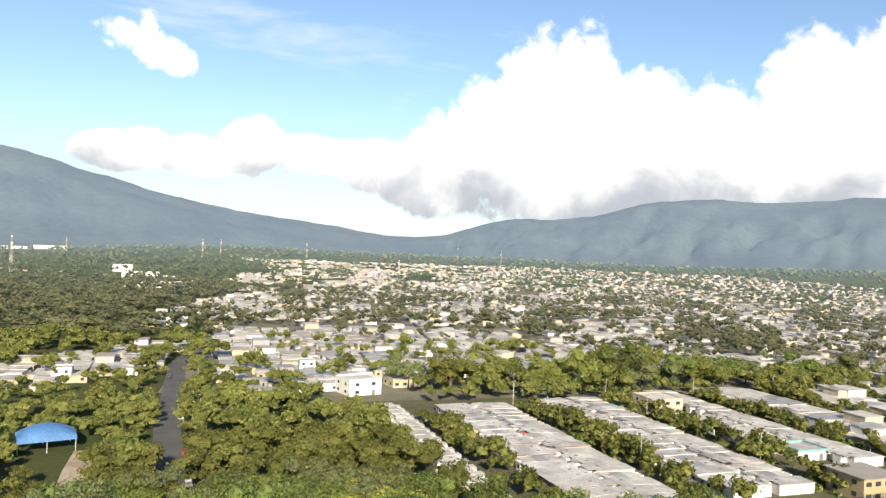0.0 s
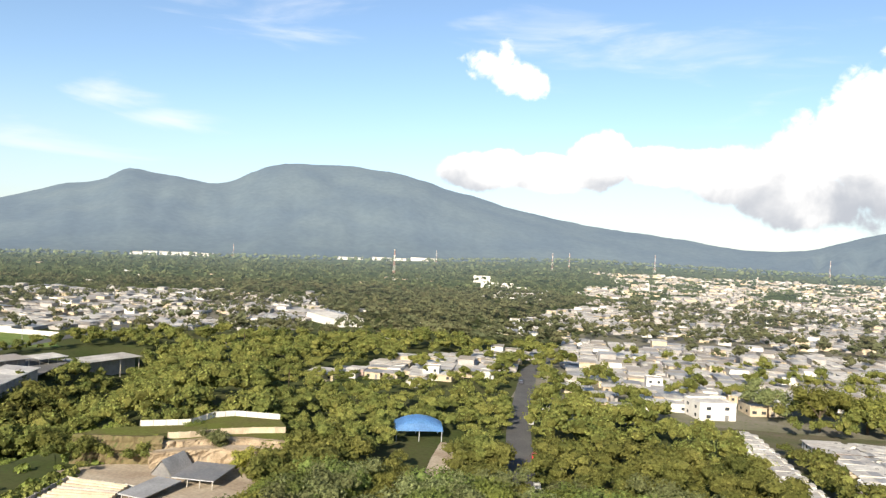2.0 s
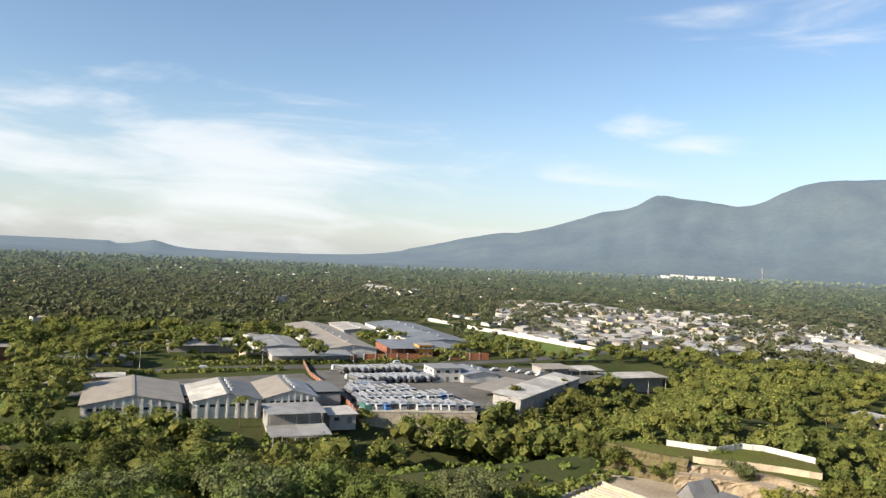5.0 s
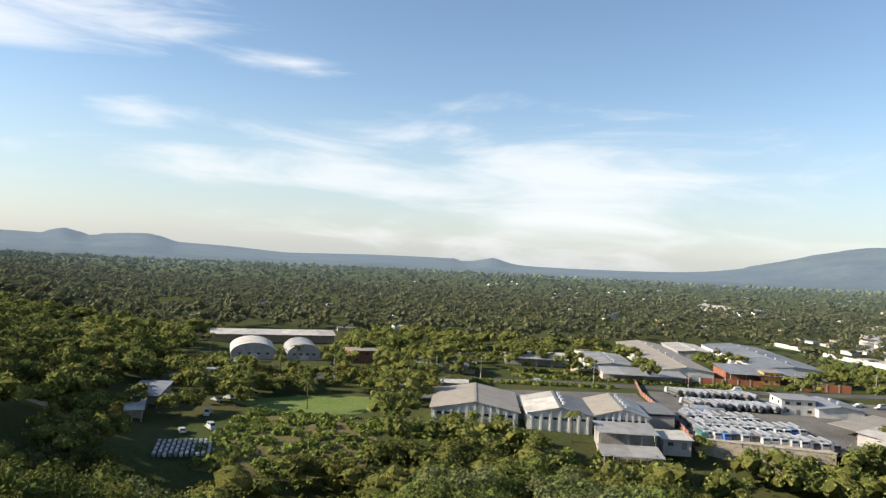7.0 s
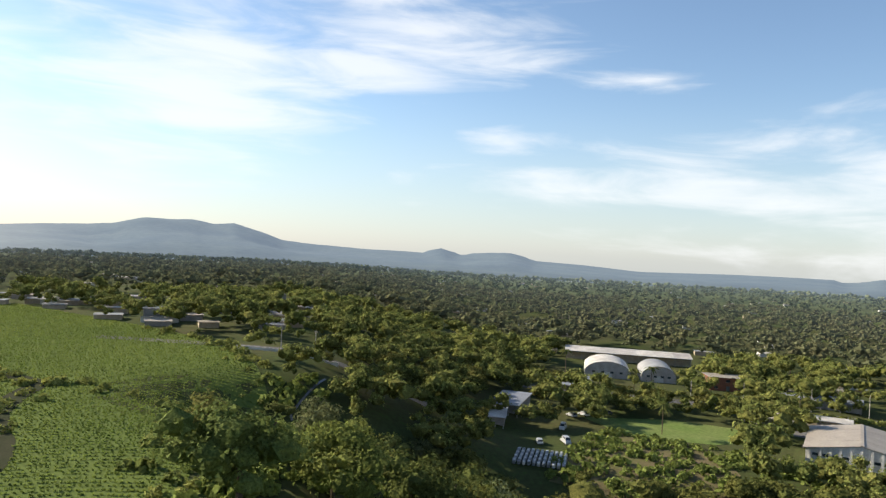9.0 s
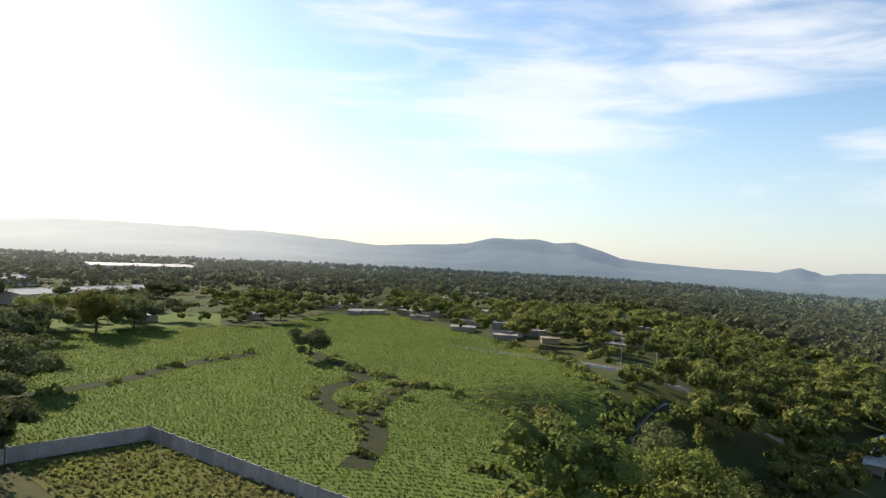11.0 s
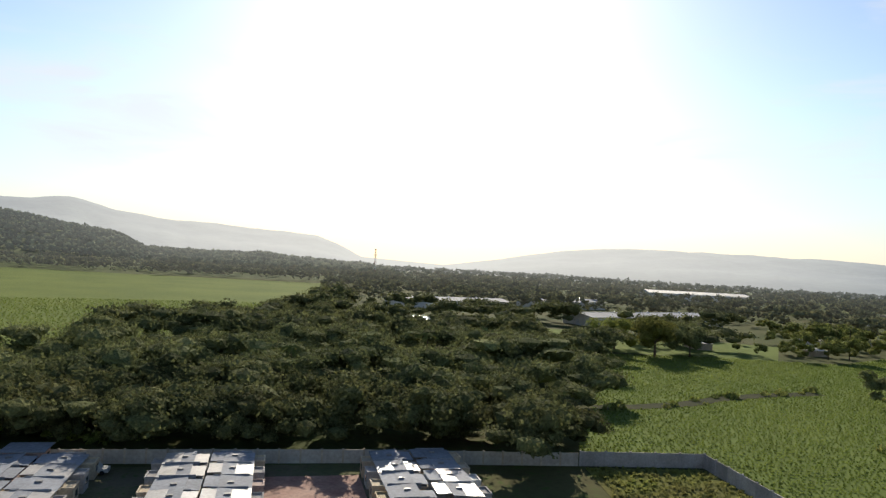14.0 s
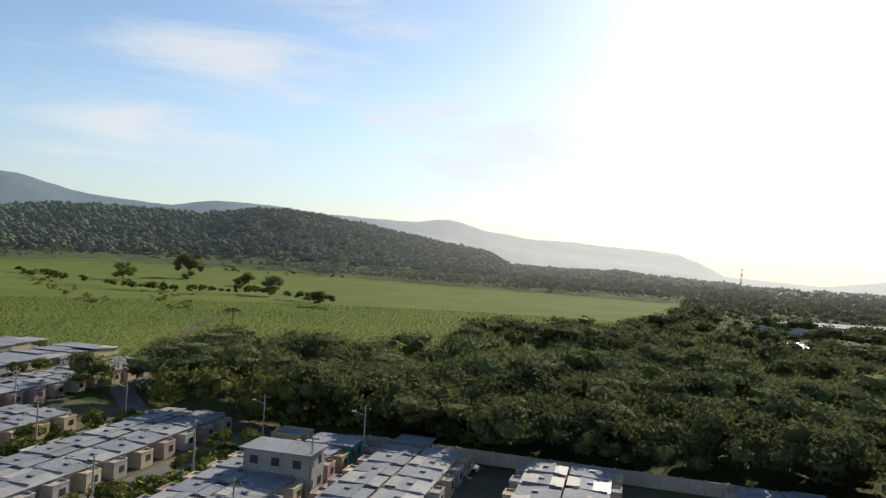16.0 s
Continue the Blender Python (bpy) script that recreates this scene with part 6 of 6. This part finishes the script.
for x, y, ln, wd, turn, ev, rd, rf, lab in (
        (-25, -378, 97, 24, -2.496, 5, 6.5, ROOF_ZINC, "long grey-roofed factory shed beyond the cane"), (88, -427, 76, 22, -2.622, 5, 6.5, ROOF_ZINC, "long pale factory shed beyond the woods"), (8, -500, 60, 22, -2.6, 5, 6.5, ROOF_ZINC, "factory shed beyond the trees"),
        (-107, -768, 104, 44, -3.03, 7, 9, ROOF_WHITE, "long white factory roof far across the fields"), (60, -319, 24, 12, 2.79, 2.6, 3.6, ROOF_SHINE, "low shining sheet roof among trees"), (62, -334, 22, 10, 2.79, 2.6, 3.5, ROOF_SHINE, "second low shining sheet roof among trees"),
        (84, -300, 14, 8, 2.79, 2.4, 3.1, ROOF_SHINE, "small shining sheet roof by a grassy lot")):
    hall("warehouse", lab, local(x, y, turn), ln, wd, ev, rd, WHITE, rf, None, 0, 3, 1, 4)
for yaw, r, w, s, lab in ((24.4, 1310, 30, 4, "white works tower block among the woods"), (23.4, 1215, 46, 2, "long white works block among the woods"), (22.2, 1120, 40, 2, "white works hall in the trees"), (23.8, 1160, 24, 3, "white works office in the trees")):
    v = heading(yaw) * r
    block_house("works_block", lab, local(v.x, v.y, radians(yaw)), w, 18, s, WHITE, ROOF_WHITE, 0.6, "building", 3, None, 0, False)
for label, spans in (("distant white mall buildings under the volcano", ((44.4, 45.4, 9), (45.6, 46.6, 12), (46.7, 48.2, 11), (48.4, 49.3, 13), (49.4, 50.2, 9))), ("long distant white works roof below the mountain", ((27.5, 29.4, 10), (29.8, 32.4, 8), (33.2, 35.2, 8)))):
    v = heading(spans[0][0]) * 2750
    t = thing("far_building", Matrix(), label, "building")
    for a, b, h in spans:
        p, q = heading(a) * 2750, heading(b) * 2750
        base = gz(p.x, p.y)
        bm = blocks((0, (q - p).length, 0, 40, -6, h))
        bm.transform(Matrix.Translation((p.x, p.y, base)) @ Matrix.Rotation(math.atan2(q.y - p.y, q.x - p.x), 4, "Z"))
        wall = part("wall", bm, WHITE, t)
        bm = blocks((-1, (q - p).length + 1, -1, 41, h, h + 1))
        bm.transform(Matrix.Translation((p.x, p.y, base)) @ Matrix.Rotation(math.atan2(q.y - p.y, q.x - p.x), 4, "Z"))
        part("roof", bm, ROOF_WHITE, wall)


def lattice(label, x, y, h, w, mat_a, mat_b):
    t = thing("lattice_mast", Matrix.Translation((x, y, gz(x, y))), label, "mast", "masts")
    n = 6
    for k in range(n):
        bm = bmesh.new()
        s0, s1 = w * (1 - 0.75 * k / n), w * (1 - 0.75 * (k + 1) / n)
        z0, z1 = h * k / n, h * (k + 1) / n
        c = [(-1, -1), (1, -1), (1, 1), (-1, 1)]
        for i in range(4):
            a, b = c[i], c[(i + 1) % 4]
            beam(bm, (a[0] * s0, a[1] * s0, z0), (a[0] * s1, a[1] * s1, z1), h * 0.0035)
            beam(bm, (a[0] * s0, a[1] * s0, z0), (b[0] * s1, b[1] * s1, z1), h * 0.0022)
            beam(bm, (a[0] * s1, a[1] * s1, z1), (b[0] * s1, b[1] * s1, z1), h * 0.0022)
        part("mast_section", bm, mat_a if k % 2 else mat_b, t)
    part("antenna", blocks((-w * 0.5, w * 0.5, -w * 0.5, w * 0.5, h, h + h * 0.04), (-w * 0.9, w * 0.9, -w * 0.2, w * 0.2, h * 0.82, h * 0.86)), WHITE, t)


MAST_RED = material("pale red mast paint", (0.42, 0.26, 0.22), (0.36, 0.22, 0.19), scale=0.5, rough=0.8)


def mast_at(yaw, d, h, w=2.2):
    v = heading(yaw) * d * (K if yaw < 100 else 1)
    lattice("red and white steel lattice mast", v.x, v.y, h * (1.25 if yaw < 100 else 1), w * 0.8, MAST_RED, WHITE)


for yaw, d, h, w in ((30.7, 900, 42, 2.6), (27.4, 1500, 30, 2), (43, 1500, 32, 2), (18.3, 1300, 34, 2), (17.0, 1300, 34, 2), (10.6, 1400, 36, 2.2), (3.4, 900, 28, 2.4), (-1.2, 1500, 40, 2.2), (-4.6, 1400, 34, 2), (193.4, 900, 36, 2)):
    mast_at(yaw, d, h, w)


def pole_kind(label, h, arms):
    t = thing("utility_pole", Matrix(), label, "pole", "utility poles")
    bm = bmesh.new()
    tube(bm, 0, 0, -1, h, 0.16, 0.1, 8)
    part("shaft", bm, CONCRETE, t)
    part("crossarm", blocks((-0.9, 0.9, -0.06, 0.06, h - 0.7, h - 0.55)), BARK, t)
    for x in (-0.8, 0.0, 0.8):
        bm = bmesh.new()
        tube(bm, x, 0, h - 0.55, h - 0.3, 0.06, 0.04, 6)
        part("insulator", bm, WHITE, t)
    if arms:
        bm = bmesh.new()
        beam(bm, (0, 0, h - 1.6), (1.8, 0, h - 1.1), 0.04)
        part("lamp_arm", bm, STEEL, t)
        part("lamp_head", blocks((1.7, 2.3, -0.12, 0.12, h - 1.16, h - 1.02)), STEEL, t)
    return t


POLES = [pole_kind("slim concrete utility pole with a crossarm", 9, False), pole_kind("concrete utility pole with a street lamp arm", 8.5, True)]
pl = [(0, -313.0, -38.0, None, 0), (0, -320.5, 5.6, None, 0), (0, -326.5, 56.0, None, 0), (0, -327.2, 98.0, None, 0), (0, -330.4, 145.6, None, 0), (0, -337.0, 184.8, None, 0), (0, -352.0, 231.0, None, 10), (0, -175.0, -158.0, None, 70), (0, -170.0, -140.0, None, 70),
      (1, -72.8, 224.0, None, 200), (1, -92.4, 280.0, None, 200), (1, -56.0, 184.8, None, 200), (0, -319.2, -14.0, None, 0), (0, -301.0, -56.0, None, 0), (0, -273.0, -92.4, None, 0)]
for i, (a, b, v0, v1) in enumerate(N_ROWS):
    for v in range(0, 100, 28):
        pl.append((1 if v % 48 else 0, *spot(NORTH, b + 7, v), None, 30))
for a, b, v0, v1 in S_ROWS[2:8]:
    for v in range(8, 50, 20):
        pl.append((1, *spot(SOUTH, b + 2.5, v), None, 20))
place(POLES, pl)

# ---------------------------------------------------------------- cane, shrubs, palms
def tufts(name, poly, step_in, step_row, size, centre, seed, label, mat, jitter=0.35, r_max=1e9):
    """Leafy tufts in rows that bend round a centre: crossing blades, one mesh of stuff."""
    rng = np.random.default_rng(seed)
    xs, ys = np.array([p[0] for p in poly]), np.array([p[1] for p in poly])
    d = np.hypot(xs - centre[0], ys - centre[1])
    x, y = [], []
    for r in np.arange(max(5, d.min() - 60), d.max() + 5, step_row):
        a = np.arange(0, math.tau, step_in / r)
        x.append(centre[0] + r * np.cos(a))
        y.append(centre[1] + r * np.sin(a))
    x, y = np.concatenate(x), np.concatenate(y)
    x, y = x + rng.normal(size=x.shape) * jitter, y + rng.normal(size=x.shape) * jitter
    k = inside(poly, x, y) & (np.hypot(x, y) < r_max) & (rng.uniform(size=x.shape) < 0.9)
    for line in DITCHES:
        k &= ~inside(strip_poly(line, 4.5), x, y)
    x, y = x[k], y[k]
    n = len(x)
    z = ground(x, y)
    vs = []
    for b in range(3):
        a = rng.uniform(0, math.tau, n)
        lean = rng.uniform(0.3, 0.9, n)
        w, h = size * rng.uniform(0.35, 0.6, n), size * rng.uniform(0.6, 1.1, n)
        ca, sa = np.cos(a), np.sin(a)
        p = np.stack([x, y, z], -1)
        side = np.stack([-sa * w, ca * w, 0 * w], -1)
        out = np.stack([ca * lean * size, sa * lean * size, h], -1)
        vs.append(np.stack([p - side * 0.5, p + side * 0.5, p + out + side, p + out - side], 1))
    v = np.concatenate(vs).reshape(-1, 3)
    ob = mesh_np(name, v, np.arange(len(v)).reshape(-1, 4), mat)
    return tagged(ob, label, "crop", kind="stuff")


tufts("cane_rows", FIELD_A, 0.46, 1.75, 0.36, (-28, -60), 1, "rows of leafy young cane", CANE, 0.16)
tufts("cane_rows", FIELD_B, 1.6, 2.4, 0.5, (60, 500), 2, "far rows of leafy cane", CANE, 0.5, r_max=430)
tufts("weed_tufts", WEED_LOT, 0.75, 0.95, 0.5, (-60, -300), 3, "yellow-green weeds over the walled lot", WEEDS, 0.6)


def shrubs(name, seed, x, y, size, label, mat=None):
    """Low leafy shrubs: sprays over small mounds, one mesh."""
    rng = np.random.default_rng(seed)
    n, c = len(x), 32
    s = size * rng.uniform(0.5, 1.3, n)
    d = rng.normal(size=(n, c, 3))
    d /= np.linalg.norm(d, axis=2)[:, :, None]
    d[..., 2] = np.abs(d[..., 2])
    p = np.stack([x, y, ground(x, y)], -1)[:, None] + d * s[:, None, None] * rng.uniform(0.7, 1.1, (n, c, 1)) * np.array((1, 1, 0.9))
    nn = d + rng.normal(size=d.shape) * 0.6
    a = np.cross(nn, rng.normal(size=d.shape))
    a /= np.linalg.norm(a, axis=2)[..., None]
    b = np.cross(nn, a)
    b /= np.linalg.norm(b, axis=2)[..., None]
    q = 0.3 * s[:, None, None] * rng.uniform(0.6, 1.4, (n, c, 1))
    v = np.stack([p + a * q, p + b * q, p - a * q, p - b * q], 2).reshape(-1, 3)
    ob = mesh_np(name, v, np.arange(len(v)).reshape(-1, 4), mat or LEAF)
    return tagged(ob, label, "shrubs", kind="stuff")


rng = np.random.default_rng(77)
bl = [(441, -254), (424, -271), (396, -285), (383, -310), (367, -315), (323, -308), (278, -286)]
hx, hy = [], []
for (x0, y0), (x1, y1) in list(zip(bl, bl[1:])) + [((667, -291), (544, -269)), ((580, -262), (441, -254)), ((700, -520), (560, -600))]:
    f = rng.uniform(size=9)
    hx.append(x0 + (x1 - x0) * f + rng.normal(size=9) * 3)
    hy.append(y0 + (y1 - y0) * f + rng.normal(size=9) * 3)
wood_mass("field_bushes", 33, 0, 0, 0, 6.0, 200, 0.42, 1, "dark bushes in a line across the cane", pts=(np.concatenate(hx), np.concatenate(hy)))
sx, sy = [], []
for line, gap, wide in ((DITCHES[0], 4.5, 1.6), (DITCHES[1], 5, 2.8), (DITCHES[2], 2.2, 2.4), ([(-178, -215), (-166, -168), (-140, -130), (-112, -112), (-84, -92)], 2.0, 3.0),
                        ([(-112, -112), (-105, -135), (-98, -150)], 2.2, 2.5), ([(300, -205), (360, -240), (430, -285), (520, -330)], 5, 5), ([(330, -190), (420, -215), (560, -260), (700, -330)], 6, 5),
                        ([(-330, 20), (-331, 68), (-331, 136)], 0.5, 0.7), ([(-309, -14), (-313, 30), (-314, 62)], 0.6, 0.8), ([(-345, 20), (-346, 70)], 0.5, 1.2), ([(-144, 88), (-152, 114)], 0.6, 1.2), ([(-168, 126), (-158, 131), (-150, 134)], 0.35, 2.2), ([(-130, 160), (-124, 150)], 0.5, 1.5), ([(-160, 136), (-167, 150), (-160, 168)], 0.6, 2.5), ([(-60, -66), (-72, -78), (-84, -92), (-100, -96)], 1.4, 6)):
    for (x0, y0), (x1, y1) in zip(line, line[1:]):
        k = max(2, int(math.hypot(x1 - x0, y1 - y0) / gap))
        f = rng.uniform(size=k)
        sx.append(x0 + (x1 - x0) * f + rng.normal(size=k) * wide)
        sy.append(y0 + (y1 - y0) * f + rng.normal(size=k) * wide)
for a, b, v0, v1 in N_ROWS:
    k = 110
    u, v = rng.uniform(b + 0.8, b + 12.5, k), rng.uniform(v0, v1, k)
    sx.append(NORTH[0].x + NORTH[1].x * u + NORTH[2].x * v)
    sy.append(NORTH[0].y + NORTH[1].y * u + NORTH[2].y * v)
for a, b, v0, v1 in S_ROWS[3:]:
    k = 90
    u, v = rng.uniform(b + 1.0, b + 7.0, k), rng.uniform(v0, v1, k)
    sx.append(SOUTH[0].x + SOUTH[1].x * u + SOUTH[2].x * v)
    sy.append(SOUTH[0].y + SOUTH[1].y * u + SOUTH[2].y * v)
zx, zy = rng.uniform(-165, -50, 900), rng.uniform(-135, -50, 900)
ux, uy = rng.uniform(60, 135, 260), rng.uniform(-128, -88, 260)
uk = inside([(112, -92), (92, -104), (60, -113), (66, -124), (99, -126), (130, -106)], ux, uy)
zk = inside([(-54, -64), (-84, -94), (-140, -132), (-160, -130), (-132, -98), (-106, -68), (-80, -50)], zx, zy) & ~inside(strip_poly(STREAM, 4), zx, zy)
wx, wy = rng.uniform(-222, -130, 1100), rng.uniform(-20, 150, 1100)
wk = (np.degrees(np.arctan2(-wx, wy)) > 50) & (np.degrees(np.arctan2(-wx, wy)) < 96)
wk &= ~inside(QUARRY, wx, wy) & (~inside(MEADOW, wx, wy) | (rng.uniform(size=wx.shape) < 0.14))
px_, py_ = rng.uniform(-232, -178, 170), rng.uniform(-70, -25, 170)
shrubs("bushes", 6, np.concatenate([zx[zk], wx[wk], ux[uk], px_]), np.concatenate([zy[zk], wy[wk], uy[uk], py_]), 1.9, "yellow-green bushes by the stream and ravine", LEAF_SET[4])
shrubs("shrubs", 5, np.concatenate(sx), np.concatenate(sy), 1.5, "leafy shrubs along lanes, ditches and field edges")
# garden trees in the lanes of the rows
gx, gy = [], []
for fr, spans, k in ((NORTH, N_ROWS, 52), (NORTH, [(-24, -16, 20, 112)], 44)):
    for a, b, v0, v1 in spans:
        u, v = rng.uniform(b + 2, b + 11.5, k), rng.uniform(v0, v1, k)
        gx.append(fr[0].x + fr[1].x * u + fr[2].x * v)
        gy.append(fr[0].y + fr[1].y * u + fr[2].y * v)
qx, qy = [], []
for a, b, v0, v1 in S_ROWS[3:]:
    u, v = rng.uniform(b + 1.5, b + 7, 16), rng.uniform(v0, v1, 16)
    qx.append(SOUTH[0].x + SOUTH[1].x * u + SOUTH[2].x * v)
    qy.append(SOUTH[0].y + SOUTH[1].y * u + SOUTH[2].y * v)
wood_mass("garden_trees", 36, 0, 0, 0, 3.0, 260, 0.17, 1, "low garden trees along the estate lanes", pts=(np.concatenate(qx), np.concatenate(qy)))
wood_mass("lane_trees", 31, 0, 0, 0, 5.6, 130, 0.42, 1, "small leafy trees in the lanes between the rows", pts=(np.concatenate(gx), np.concatenate(gy)))


def big_tree(label, yaw, d, height, spread):
    v = heading(yaw) * d
    t = tree_kind(int(yaw * 10 + d), height, spread, 2600, 0.42, LEAF_SET[(0, 3, 1)[int(abs(yaw) * 7) % 3]], label)
    t.matrix_world = Matrix.Translation((v.x, v.y, gz(v.x, v.y)))
    t["group"] = ""


for yaw, d, h, s in ((171.5, 275, 14, 9), (174.5, 290, 12, 8), (169, 285, 11, 7), (156.2, 222, 9, 5), (235, 700, 22, 14), (239.5, 640, 12, 8), (231, 600, 10, 7), (229, 560, 10, 7)):
    big_tree("broad spreading tree standing by itself", yaw, d, h, s)


for x, y, h_, s_ in ((5, 287, 15, 8), (20, 294, 17, 9), (44, 304, 13, 8), (60, 303, 15, 9), (74, 306, 19, 11), (88, 313, 18, 11), (104, 322, 16, 10), (118, 328, 15, 9), (132, 337, 13, 8), (147, 347, 12, 8), (176, 354, 12, 8), (212, 376, 11, 8), (-12, 300, 12, 7), (30, 310, 14, 8)):
    big_tree("broad spreading tree in the belt behind the rows", math.degrees(math.atan2(-x, y)), math.hypot(x, y), h_, s_)


def palm_kind(h):
    t = thing("palm_tree", Matrix(), "tall coconut palm with drooping fronds", "palm", "palms")
    bm = bmesh.new()
    tube(bm, 0, 0, -0.5, h, 0.2, 0.12, 7)
    part("trunk", bm, BARK, t)
    rp = random.Random(h)
    for i in range(14):
        a, el = i * 2.4, rp.uniform(-0.1, 0.9)
        bm = bmesh.new()
        prev = None
        for k in range(6):
            s = k / 5
            r, z = 3.2 * s * math.cos(el * (1 - s)), h + 2.6 * s * math.sin(el) - 2.2 * s * s
            w = 0.42 * math.sin(math.pi * min(0.95, 0.15 + 0.8 * s))
            c, q = Vector((r * math.cos(a), r * math.sin(a), z)), Vector((-math.sin(a), math.cos(a), -0.4)) * w
            row = [bm.verts.new(c + q), bm.verts.new(c + Vector((0, 0, 0.12))), bm.verts.new(c + Vector((math.sin(a), -math.cos(a), -0.4)) * w)]
            if prev:
                bm.faces.new((prev[0], row[0], row[1], prev[1]))
                bm.faces.new((prev[1], row[1], row[2], prev[2]))
            prev = row
        part("frond", bm, LEAF_PALM, t)
    return t


PALMS = [palm_kind(9), palm_kind(12)]
place(PALMS, [(i % 2, x, y, None, 40 * i) for i, (x, y) in enumerate((
    (-226, 33), (-274, -19), (-278, -23), (-284, -16), (-240, -53), (-302, -72), (-310, -81), (-324, -117), (-361, 30), (-366, 42), (-372, 53), (-156, 197), (-165, 196), (-251, 280), (60, -170), (30, -190),
    (110, -160), (-224, 350), (-210, 336), (190, -150), (-110, -300), (-120, -306), (-350, -42), (-406, -28)))])
